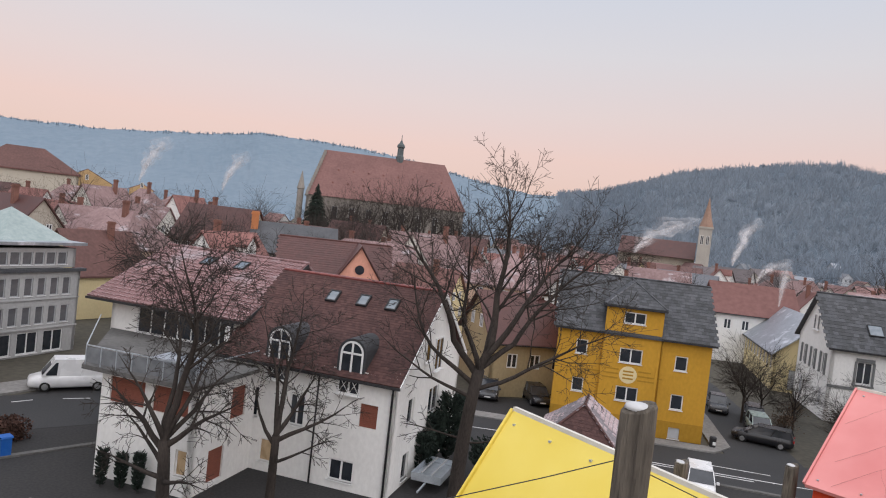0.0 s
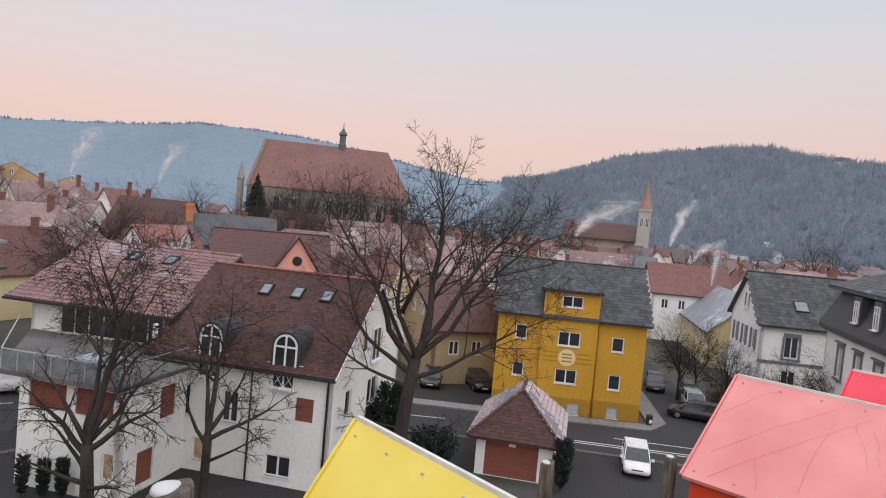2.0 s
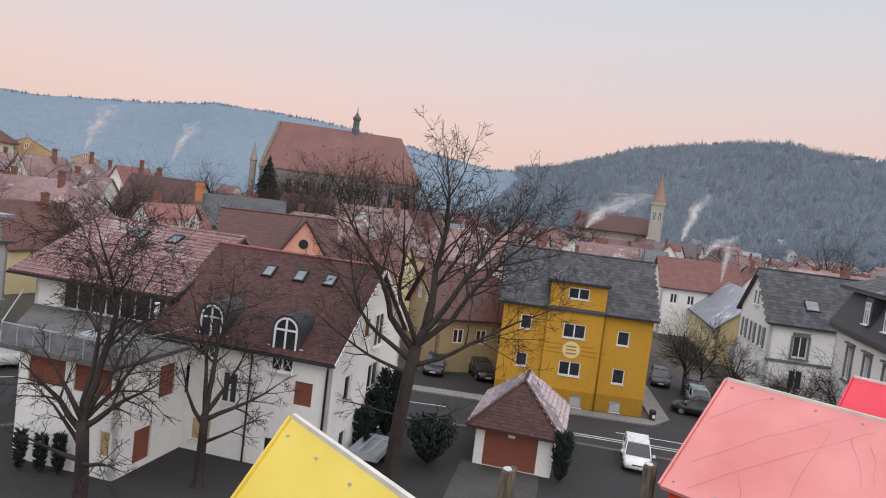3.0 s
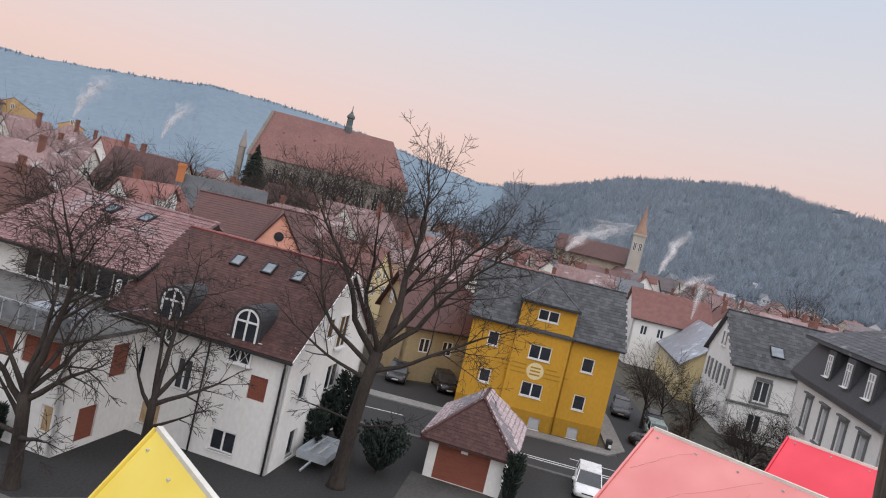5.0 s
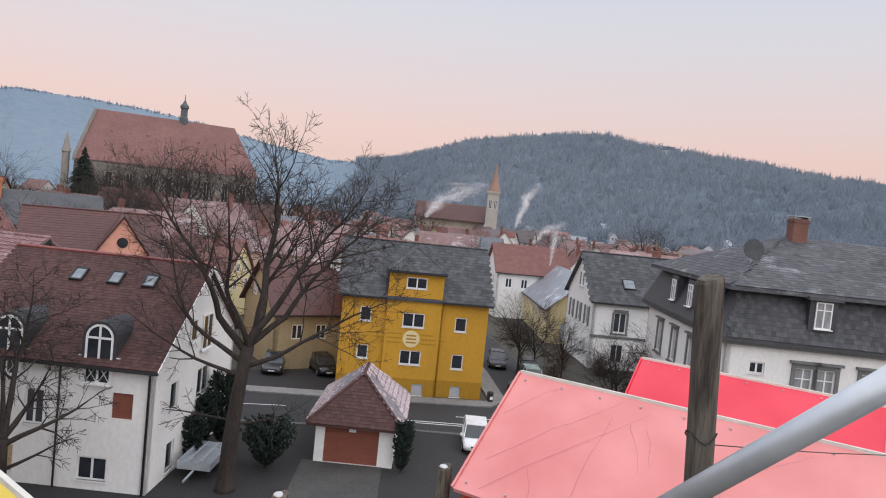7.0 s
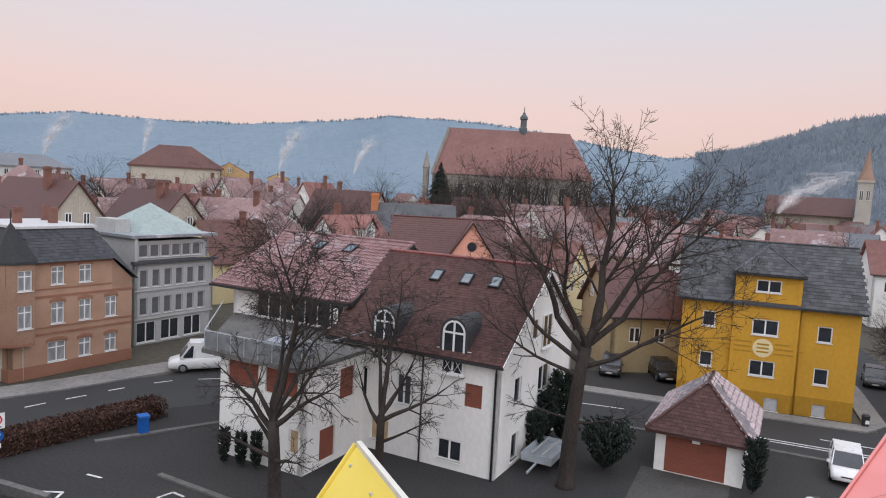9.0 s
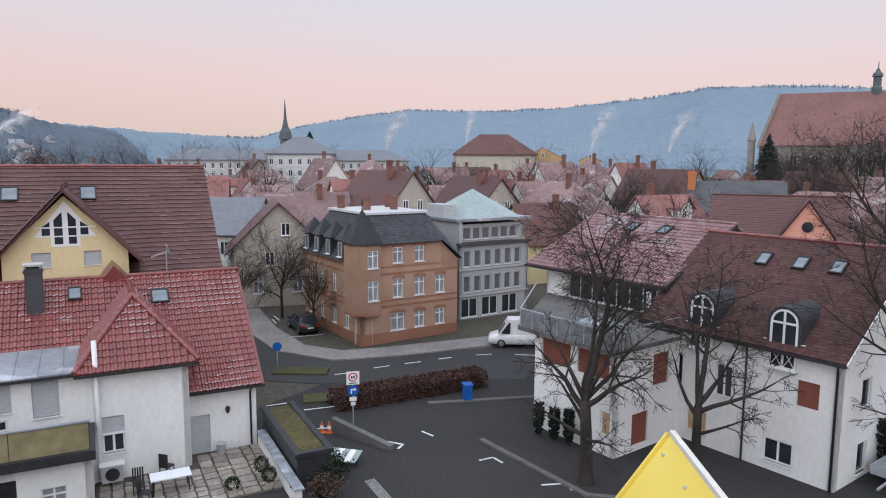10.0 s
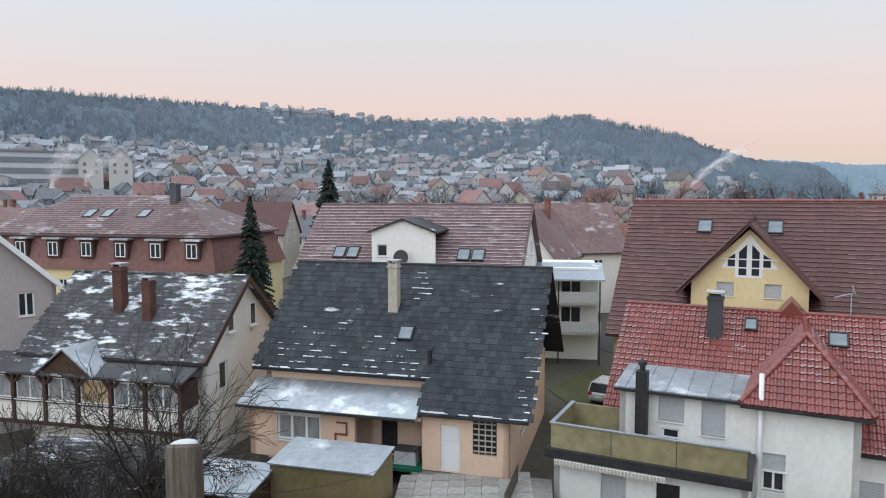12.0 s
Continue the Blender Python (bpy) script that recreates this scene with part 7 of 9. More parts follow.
# ---- the painted huts below the walk ----
def hut(name, label, x, y, z, ux, uy, length, run, drop, sheet, wm, wall_h, joints=(), tip_over=0.0):
    """A small hut with one pitched sheet roof: local x along the ridge, the slope falling towards local -y."""
    m = at_plan(x, y, z, ux, uy)
    h = thing(name, m, label, "hut", "painted huts")
    part("roof_sheet", MB().prism([(0, 0, 0), (length, 0, 0), (length, -run, -drop), (0, -run, -drop)], (0, 0.01, -0.03)), sheet, h)
    part("roof_sheet", MB().prism([(0, 0, 0), (length, 0, 0), (length, run, -drop), (0, run, -drop)], (0, -0.01, -0.03)), sheet, h)
    part("ridge_trim", MB().beam((-0.005, 0.012, 0.01), (length, 0.012, 0.01), 0.028, 0.028), M["edge"], h)
    for yy in (1, -1):
        part("verge_trim", MB().beam((-0.012, 0, 0.004), (-0.012, yy * run, -drop + 0.004), 0.018, 0.03), sheet if yy < 0 else M["edge"], h)
    part("front_wall", MB().prism([(0.05, -run * 0.93, -drop * 0.93 - 0.05), (0.05, run * 0.93, -drop * 0.93 - 0.05), (0.05, run * 0.93, -drop - wall_h), (0.05, -run * 0.93, -drop - wall_h)], (0.03, 0, 0)).prism([(0.05, 0, -0.06), (0.05, run * 0.9, -drop * 0.92), (0.05, -run * 0.9, -drop * 0.92)], (0.03, 0, 0)), wm, h)
    part("side_wall", MB().box(0.08, length - 0.05, -run * 0.93, -run * 0.93 + 0.03, -drop - wall_h, -drop * 0.94), wm, h)
    part("side_wall", MB().box(0.08, length - 0.05, run * 0.93 - 0.03, run * 0.93, -drop - wall_h, -drop * 0.94), wm, h)
    part("back_wall", MB().box(length - 0.06, length - 0.03, -run * 0.9, run * 0.9, -drop - wall_h, -drop * 0.95), wm, h)
    sc = MB()
    d = math.hypot(run, drop)
    for i in range(int(length / 0.35)):
        for f in (0.06, 0.94):
            px, py, pz = 0.08 + i * 0.35, -run * f, -drop * f
            sc.box(px - 0.008, px + 0.008, py - 0.008, py + 0.008, pz, pz + 0.012)
    part("screws", sc, M["galv"], h)
    for j in joints:
        part("sheet_joint", MB().prism([(j, 0, 0.004), (j + 0.09, 0, 0.004), (j + 0.09, -run, -drop + 0.004), (j, -run, -drop + 0.004)], (0, 0, 0.006)), M["edgepink"], h)
    return h


M["edgepink"] = mat("pink_joint_strip", (0.55, 0.16, 0.17), (0.66, 0.25, 0.26), 0.5, 6, 1, 0.05)
hut("yellow_hut", "hut with glossy yellow painted sheet roof", 0.12, 4.1, 13.42, 0.52, -0.854, 2.6, 0.9, 1.32, M["yellowsheet"], M["yellowsheet"], 2.0)
hut("pink_hut", "hut with faded pink sheet roof and orange-red walls", 3.87, 6.02, 13.47, 0.62, -0.785, 4.4, 1.05, 0.78, M["pink"], M["redwall"], 2.2)
hut("red_hut", "hut with crimson sheet roof", 5.9, 7.0, 13.42, 0.62, -0.785, 5.5, 0.75, 0.55, M["redsheet"], M["redwall"], 2.2, joints=(2.4,))


def wood_post(name, x, y, z0, z1, r, label, lean=0.0):
    p = thing(name, pose(x, y, z0), label, "post", "wooden posts")
    mb, n, rng = MB(), 14, random.Random(int(abs(x * 100)))
    H = z1 - z0
    rows = [(0, 1.0), (0.5, 1.0), (0.8, 0.98), (0.93, 1.0), (0.995, 0.96), (1.0, 0.86)]
    for f, s in rows:
        for j in range(n):
            a = 2 * math.pi * j / n
            rr = r * s * (1 + 0.05 * noise.noise((math.cos(a) * 2, math.sin(a) * 2, x * 9)) + (-0.09 if j in (3, 9) else 0))
            mb.v.append((rr * math.cos(a) + lean * f * H, rr * math.sin(a), f * H + (0.02 * math.cos(a) * r / 0.07 if f > 0.9 else 0)))
    for i in range(len(rows) - 1):
        for j in range(n):
            a, b = i * n + j, i * n + (j + 1) % n
            mb.f.append((a, b, b + n, a + n))
    mb.f.append(tuple((len(rows) - 1) * n + j for j in range(n)))
    part("post", mb, M["wood"], p, smooth=False)
    if z1 < 14.5:
        part("snow_cap", MB().lathe([(r * 0.82, H - 0.006), (r * 0.72, H + 0.002), (r * 0.4, H + 0.005), (0.005, H + 0.006)], 12, (lean * H, 0)), M["oldsnow"], p, "thin frozen snow cap", smooth=True)
    for f in (0.80, 0.72):
        ring = [(1.06 * r * math.cos(a * math.pi / 8) + lean * f * H, 1.06 * r * math.sin(a * math.pi / 8), f * H + 0.01 * math.sin(a)) for a in range(17)]
        part("wire", MB().tube(ring, [0.0018] * 17, 5), M["dark"], p)
    return p


wood_post("wooden_post", -0.26, 0.75, ground_z(-0.26, 0.75), 14.32, 0.036, "grey weathered round wooden post with snow cap")
wood_post("wooden_post", 2.045, 1.48, ground_z(2.045, 1.48), 14.79, 0.028, "tall grey weathered wooden post with wire", -0.075)
wood_post("wooden_post", 1.59, 4.67, ground_z(1.59, 4.67), 13.0, 0.055, "short weathered wooden post")
wood_post("wooden_post", 3.05, 5.6, ground_z(3.05, 5.6), 12.78, 0.06, "short weathered wooden post")
RAIL_P, RAIL_Q = Vector((1.90, 1.41, 14.39)), Vector((1.95, 1.16, 14.63))
RAIL_LOW, RAIL_HIGH = RAIL_P.lerp(RAIL_Q, -1.3), RAIL_P.lerp(RAIL_Q, 1.6)
hr = thing("handrail", pose(0, 0, 0), "galvanised steel pipe handrail beside the path", "handrail")
part("rail", MB().tube([RAIL_LOW, RAIL_LOW.lerp(RAIL_HIGH, 0.5), RAIL_HIGH], [0.024] * 3, 14), M["galv"], hr, smooth=True)
for q in (RAIL_LOW, RAIL_HIGH):
    part("rail_post", MB().tube([(q.x, q.y, ground_z(q.x, q.y) - 0.1), (q.x, q.y, q.z)], [0.022] * 2, 10), M["galv"], hr, smooth=True)


# ---- trees and bushes ----
def grow(mb, rng, p, d, length, r, level, top, spec):
    """One branch and all that grows from it. spec: children, spread, droop, shrink by level."""
    n = 5 if level < 2 else 4 if level < top - 1 else 3 if level < top else 2
    pts, rad, dirs = [p.copy()], [r], [d.copy()]
    kids, spread, droop, wander, shrink = spec[level]
    for i in range(n):
        w = Vector((rng.gauss(0, 1), rng.gauss(0, 1), rng.gauss(0, 1))) * wander
        d = (d + w + Vector((0, 0, -droop)) * ((i + 1) / n)).normalized()
        p = p + d * (length / n)
        pts.append(p.copy())
        dirs.append(d.copy())
        rad.append(max(r * (1 - (1 - shrink) * (i + 1) / n), 0.010))
    mb.tube(pts, rad, (9, 7, 5, 4, 3, 3)[level], cap=level == 0)
    if level == top:
        return
    for k in range(kids):
        f = rng.uniform(0.26 if level == 1 else 0.2, 1.0) if level else rng.uniform(0.55, 1.0)
        if k == 0:
            f = 1.0
        i = min(int(f * n), n - 1)
        q = pts[i].lerp(pts[i + 1], f * n - i)
        base = dirs[i + 1]
        side = base.cross(Vector((rng.gauss(0, 1), rng.gauss(0, 1), rng.gauss(0, 1)))).normalized()
        nd = (base + side * spread * rng.uniform(0.6, 1.2)).normalized()
        if k == 0:
            nd = (base + side * spread * 0.3).normalized()
        grow(mb, rng, q, nd, length * rng.uniform(0.5, 0.78) * (1.1 if k == 0 else 1), rad[i + 1] * rng.uniform(0.5, 0.72), level + 1, top, spec)


def limb(mb, rng, p, d, length, r, level, lift, bend):
    """A crooked limb that tapers to a twig and branches all along, each branch shorter towards the tip."""
    n = max(3, min(14, int(length / (0.75 if level < 2 else 0.45))))
    pts, rad = [p.copy()], [r]
    turn = rng.uniform(0, 6.28)
    for i in range(n):
        f = (i + 1) / n
        d = (d + Vector((rng.gauss(0, 1), rng.gauss(0, 1), rng.gauss(0, 0.7))) * bend + Vector((0, 0, lift if level or lift > 0 else lift * 0.3))).normalized()
        p = p + d * (length / n)
        pts.append(p.copy())
        rad.append(max(r * (1 - f) ** 0.9, 0.010))
        if level < 4 and length > 0.5 and f > (0.2 if level else 0.3) and i < n - 1:
            for _ in range(2 + (lift < 0 and level > 0 and rng.random() < 0.38) if level > 1 or rng.random() < (0.6 if lift > 0 else 0.9) else 1):
                turn += 2.4 + rng.uniform(-0.6, 0.6)
                s = d.cross(Vector((0.3, 0.2, 1.0))).normalized()
                side = s * math.cos(turn) + s.cross(d) * math.sin(turn)
                a = rng.uniform(0.55, 1.0)
                ln = length * rng.uniform(0.36, 0.60) * (1.15 - 0.7 * f) * (1.0 if lift > 0 else 1.08)
                if ln > 0.25:
                    limb(mb, rng, p, (d * math.cos(a) + side * math.sin(a)).normalized(), ln, max(rad[-1] * rng.uniform(0.42, 0.62), 0.012), level + 1, lift * (0.8 if lift > 0 else 1.4), bend * 1.15)
    mb.tube(pts, rad, (8, 6, 5, 3, 3)[level], cap=False)


def bare_tree(name, x, y, label, trunk, r, lean, boughs, spec, seed, group="", z=0.0, top=4):
    """spec: lift and bend of its limbs, or rows of children, spread, droop, wander and shrink by level."""
    t = thing(name, pose(x, y, z), label, "tree", group)
    rng = random.Random(seed)
    tr = MB()
    pts = [Vector((lean[0] * f * f * trunk, lean[1] * f * f * trunk, f * trunk - 0.1)) for f in (0, 0.04, 0.12, 0.3, 0.5, 0.75, 1.0)]
    tr.tube(pts, [r * 1.5, r * 1.2, r * 1.05, r, r * 0.94, r * 0.86, r * 0.84], 11)
    part("trunk", tr, M["bark"], t, smooth=True)
    cr = MB()
    for dx, dy, dz, ln, rr, f in boughs:
        i = min(int(f * 6), 5)
        p = pts[i].lerp(pts[i + 1], f * 6 - i) if f < 1 else pts[-1]
        if len(spec) > 2:
            grow(cr, rng, p, Vector((dx, dy, dz)).normalized(), ln, r * rr, 1, top, spec)
        else:
            limb(cr, rng, p, Vector((dx, dy, dz)).normalized(), ln, r * rr, 0, *spec)
    part("crown", cr, M["bark"], t, "dark bare twigs", smooth=True)
    return t


bare_tree("bare_tree", 3.35, 35.4, "tall bare deciduous tree with dark spreading branches", 7.4, 0.38, (0.07, 0), [(-0.62, 0.1, 1.0, 10.5, 0.52, 0.97), (0.10, 0.1, 1.0, 11.4, 0.62, 1.0), (0.55, 0.1, 1.0, 11.4, 0.5, 1.0), (0.95, 0.1, 0.9, 10.8, 0.46, 1.0), (-0.25, -0.4, 1.0, 9.8, 0.40, 1.0), (0.30, 0.5, 0.9, 10.0, 0.4, 0.96), (-0.9, -0.1, 0.75, 8.6, 0.36, 0.92), (-1.0, -0.1, 0.4, 6.4, 0.28, 0.86), (1.0, -0.15, 0.45, 9.0, 0.34, 0.90), (-0.8, 0.3, 0.1, 4.4, 0.18, 0.66), (0.8, -0.3, 0.1, 4.2, 0.16, 0.64)], (0.03, 0.125), 3)
bare_tree("bare_tree", -10.0, 29.9, "low spreading pollarded tree with drooping bare twigs", 4.0, 0.30, (-0.05, 0.02), [(-0.75, 0.1, 0.7, 4.2, 0.55, 0.92), (0.85, -0.1, 0.7, 4.6, 0.52, 0.95), (0.7, -0.5, 0.35, 3.8, 0.4, 0.7), (-0.5, 0.5, 0.6, 4.0, 0.4, 0.8), (0.06, 0.05, 1.0, 9.6, 0.66, 1.0), (-0.3, 0.0, 1.0, 7.6, 0.48, 1.0), (-0.4, -0.5, 0.9, 4.4, 0.45, 1.0), (0.45, 0.6, 0.9, 5.0, 0.45, 1.0), (-0.85, 0.2, 0.35, 3.6, 0.42, 0.72), (0.5, 0.3, 1.0, 5.6, 0.45, 1.0)], (-0.04, 0.15), 8)
bare_tree("bare_tree", -5.9, 33.2, "slim pollarded tree with hanging bare twigs", 3.6, 0.23, (0.0, 0.0), [(0.9, -0.2, 0.6, 4.6, 0.55, 0.95), (-0.7, 0.1, 0.75, 3.6, 0.5, 0.9), (0.15, 0.0, 1.0, 7.4, 0.68, 1.0), (-0.2, 0.1, 1.0, 6.4, 0.55, 1.0), (0.6, -0.3, 0.9, 4.4, 0.5, 1.0), (0.8, -0.1, 0.35, 3.6, 0.42, 0.75), (0.4, 0.4, 0.9, 3.8, 0.45, 1.0)], (-0.045, 0.15), 15)
SMALL = [(0, 0, 0, 0, 0), (6, 0.7, 0.0, 0.12, 0.5), (6, 0.8, 0.02, 0.15, 0.45), (5, 0.8, 0.04, 0.18, 0.4), (0, 0, 0.05, 0.2, 0.4)]
BOUGHS = [(-0.6, 0.1, 0.9, 2.6, 0.6, 1.0), (0.6, 0.2, 0.9, 2.6, 0.6, 1.0), (0.0, -0.5, 1.0, 2.8, 0.6, 1.0), (0.1, 0.5, 1.0, 2.8, 0.6, 1.0), (-0.7, -0.4, 0.6, 2.0, 0.5, 0.85), (0.7, -0.3, 0.6, 2.0, 0.5, 0.8)]
small = bare_tree("street_tree", -40.6, 44.2, "small bare street tree on the pavement", 2.4, 0.12, (0.02, 0), BOUGHS, SMALL, 21, "bare trees of the town")
rng_tree = random.Random(4)
for x, y, s in ((31.0, 59.5, 1.0), (33.2, 60.5, 0.85), (35.5, 59.0, 0.75), (38.5, 47.5, 0.95), (34.6, 48.5, 0.85), (37.0, 46.5, 0.95), (33.0, 46.8, 0.75), (-46.5, 46.2, 1.2), (-51.0, 45.2, 0.9), (-22, 66, 1.5), (-17, 70, 1.6), (-24, 68, 1.3), (-24.8, -7.8, 1.2), (-23.0, -9.4, 0.9), (-23.6, -11.6, 0.85), (-21.6, -12.2, 0.8), (-22.0, -8.2, 0.7), (-25.6, -13.4, 0.9)):
    copy_thing(small, pose(x, y, 0, 0, 0, rng_tree.uniform(0, 360)) @ Matrix.Scale(s, 4))
# larger town trees
big = bare_tree("town_tree", -12, 150, "bare winter tree among the roofs", 5.0, 0.30, (0.02, 0), [(a * 1.0, b, c, 6.0, rr, f) for a, b, c, _, rr, f in BOUGHS], SMALL, 33, "bare trees of the town")
for deg, d, s in ((3.5, 205, 1.6), (1.0, 200, 1.7), (-1.5, 205, 1.6), (-4, 200, 1.5), (5.5, 210, 1.4), (-6.5, 190, 1.4), (14, 120, 1.1), (19, 108, 1.0), (24, 125, 1.1), (33, 140, 1.1), (60, 240, 1.3), (64, 260, 1.4), (57, 280, 1.4), (68, 250, 1.3), (73, 230, 1.2), (80, 210, 1.2), (87, 240, 1.3), (94, 220, 1.2), (101, 230, 1.3), (108, 200, 1.2), (52, 300, 1.5), (49, 310, 1.5), (41, 300, 1.4), (-12, 150, 1.1), (-18, 170, 1.1), (-30, 150, 1.0), (-36, 170, 1.2), (77, 300, 1.4), (84, 320, 1.4), (91, 310, 1.4), (98, 330, 1.4), (62, 320, 1.4), (70, 340, 1.4), (2.5, 92, 0.8), (7, 84, 0.75), (11, 98, 0.8), (20, 88, 0.75), (27, 92, 0.7), (-3, 118, 0.9), (12.5, 150, 0.9), (30, 112, 0.9), (37, 96, 0.8), (-24, 118, 0.8), (46, 110, 0.9), (54, 130, 0.9), (9.5, 78, 0.7), (6.2, 80, 0.75), (4.0, 100, 0.9), (12.5, 84, 0.7), (15.5, 92, 0.8), (0.5, 80, 0.7), (8.0, 120, 0.9), (5.0, 150, 1.1), (2.5, 170, 1.2), (7.0, 175, 1.2), *[(-8 + 5.1 * q + (q * 37 % 11) * 0.3, 96 + (q * 53 % 90), 0.75 + (q * 29 % 10) * 0.04) for q in range(20)]):
    x, y, _ = bearing(deg, d)
    copy_thing(big, pose(x, y, 0, 0, 0, rng_tree.uniform(0, 360)) @ Matrix.Scale(s, 4))


def conifer(name, x, y, h, r, label, seed, narrow=False, z=0.0):
    """A trunk with whorls of hanging needle sprays."""
    t = thing(name, pose(x, y, z), label, "conifer", "conifers")
    part("trunk", MB().tube([(0, 0, -0.1), (0, 0, h * 0.97)], [r * 0.09, 0.02], 7), M["bark"], t)
    rng, mb = random.Random(seed), MB()
    n = int(h * (110 if narrow else 40))
    for i in range(n):
        f = (i / n) ** 0.85
        z0 = h * (0.06 + 0.93 * f)
        rr = (r * (1 - f) ** 0.8 if not narrow else r * math.sin(math.pi * min(1, 0.12 + 0.88 * (1 - f))) ** 0.6) * rng.uniform(0.7, 1.12) + 0.06
        a = rng.uniform(0, 2 * math.pi)
        c, s = math.cos(a), math.sin(a)
        up = 0.5 if narrow else -0.28
        tip = Vector((c * rr, s * rr, z0 + up * rr))
        for k in range(5):
            g = 0.35 + 0.65 * k / 4
            q = Vector((c * rr * g, s * rr * g, z0 + up * rr * g * g))
            w = ((0.05 + 0.08 * rr) if narrow else 0.12 + 0.25 * rr * (1.1 - g)) * rng.uniform(0.7, 1.3)
            side = Vector((-s, c, rng.uniform(-0.3, 0.3))) * w
            out = Vector((c, s, up)) * (0.16 if narrow else rr * 0.3) * rng.uniform(0.7, 1.2)
            drop = Vector((0, 0, -0.10 * rr - 0.06))
            mb.poly(q + side, q + out * 0.6 + side * 0.4 + drop, q + out, q + out * 0.1)
            mb.poly(q - side, q + out * 0.1, q + out, q + out * 0.6 - side * 0.4 + drop)
    part("needles", mb, M["conifer"], t)
    return t


conifer("cypress", 2.2, 41.2, 3.2, 0.75, "narrow dark cypress against the white gable", 1, True)
conifer("cypress", 3.3, 41.9, 4.2, 0.8, "narrow dark cypress against the white gable", 2, True)
conifer("cypress", 1.6, 39.6, 2.4, 0.7, "narrow dark cypress against the white gable", 3, True)
conifer("cypress", 12.9, 36.9, 2.9, 0.42, "narrow dark cypress beside the garage", 4, True)
conifer("yew", 5.6, 38.2, 2.4, 1.3, "broad dark green yew bush", 5, True)
for deg, d, h, w, s in ((95.0, 78, 18.8, 0.17, 6), (101.2, 74, 14.8, 0.17, 7), (41.5, 92, 9.5, 0.28, 8), (7.9, 190, 22, 0.24, 9), (43.6, 300, 27, 0.28, 12)):
    x, y, _ = bearing(deg, d)
    conifer("fir", x, y, h, h * w, "tall dark fir between the houses", s)


def twig_bush(name, x, y, h, r, label, material, seed, n=400, z=0.0, leaf=0.07):
    """A bush of crossing twigs with small curled leaves."""
    t = thing(name, pose(x, y, z), label, "bush")
    rng, tw, lv = random.Random(seed), MB(), MB()
    for i in range(n // 8):
        a, f = rng.uniform(0, 6.28), rng.uniform(0, 1)
        tip = Vector((math.cos(a) * r * f, math.sin(a) * r * f, h * (1 - 0.5 * f * f) * rng.uniform(0.7, 1.05)))
        tw.tube([Vector((tip.x * 0.2, tip.y * 0.2, 0)), tip * 0.6 + Vector((rng.uniform(-0.1, 0.1), 0, 0)), tip], [0.018, 0.01, 0.004], 3, False)
        for k in range(8):
            p = tip * rng.uniform(0.55, 1.0) + Vector((rng.gauss(0, 0.12), rng.gauss(0, 0.12), rng.gauss(0, 0.1))) * r
            d1 = Vector((rng.gauss(0, 1), rng.gauss(0, 1), rng.gauss(0, 1))).normalized() * leaf
            d2 = d1.cross(Vector((rng.gauss(0, 1), rng.gauss(0, 1), 1))).normalized() * leaf * 0.6
            lv.poly(p - d1, p + d2, p + d1, p - d2)
    part("twig_tangle", tw, M["bark"], t)
    part("foliage", lv, material, t)
    return t


M["greenleaf"] = mat("dark_green_leaves", (0.012, 0.02, 0.010), (0.035, 0.05, 0.025), 0.8, 8, 2, 0.2, vary=0.4)
M["brownleaf"] = mat("brown_twig_leaves", (0.05, 0.03, 0.02), (0.11, 0.07, 0.045), 0.9, 8, 2, 0.2, vary=0.4)
# the clipped beech hedge along the street
hd = thing("beech_hedge", at_plan(-25.6, 30.2, 0, 0.49, 0.872), "low clipped red-brown beech hedge", "hedge")
rng_h = random.Random(9)
core, lv = MB().box(0.3, 10.2, 0.25, 1.35, 0, 0.85), MB()
for i in range(7000):
    u = rng_h.random()
    x = rng_h.uniform(0, 10.5)
    if u < 0.45:
        p = Vector((x, rng_h.uniform(0, 1.6), 1.0 + rng_h.gauss(0, 0.07)))
    else:
        p = Vector((x, rng_h.choice((0.05, 1.55)) + rng_h.gauss(0, 0.06), rng_h.uniform(0.02, 1.0)))
    d1 = Vector((rng_h.gauss(0, 1), rng_h.gauss(0, 1), rng_h.gauss(0, 1))).normalized() * 0.085
    d2 = d1.cross(Vector((rng_h.gauss(0, 1), 1, rng_h.gauss(0, 1)))).normalized() * 0.05
    lv.poly(p - d1, p + d2, p + d1, p - d2)
part("twig_core", core, M["brownwood"], hd)
part("foliage", lv, M["hedge"], hd)
twig_bush("shrub", -20.3, 23.6, 1.3, 1.3, "black-green shrub beside the car park", M["greenleaf"], 31, 900, leaf=0.09)
twig_bush("shrub", -19.0, 22.0, 1.1, 1.2, "brown bare shrub beside the car park", M["brownleaf"], 32, 600)
for i, (x, y, h, r) in enumerate(((37.5, 62.5, 2.2, 1.8), (40.5, 60, 2.4, 2.0), (36.0, 57.0 - 8, 2.0, 1.8), (39.5, 47.5, 2.2, 2.0), (33.8, 57.5, 1.8, 1.4), (-29.5, -6.0, 3.4, 1.8), (-25.5, -10, 2.6, 2.2), (-24, -14, 2.2, 2.0), (-23.5, -6.5, 2.0, 1.8), (-27, -19, 3.0, 2.4))):
    twig_bush("bare_bush", x, y, h, r, "tangled brown winter bush", M["brownleaf"], 40 + i, 700)
twig_bush("box_shrub", 2.35, 2.05, 0.85, 0.28, "small evergreen sprigs beside the path", M["greenleaf"], 60, 260, ground_z(2.35, 2.05) - 0.05, 0.025)
twig_bush("bare_bush", -26.0, -8.3, 4.5, 1.7, "dense brown winter bush beside the shed", M["brownleaf"], 71, 5200, leaf=0.05)
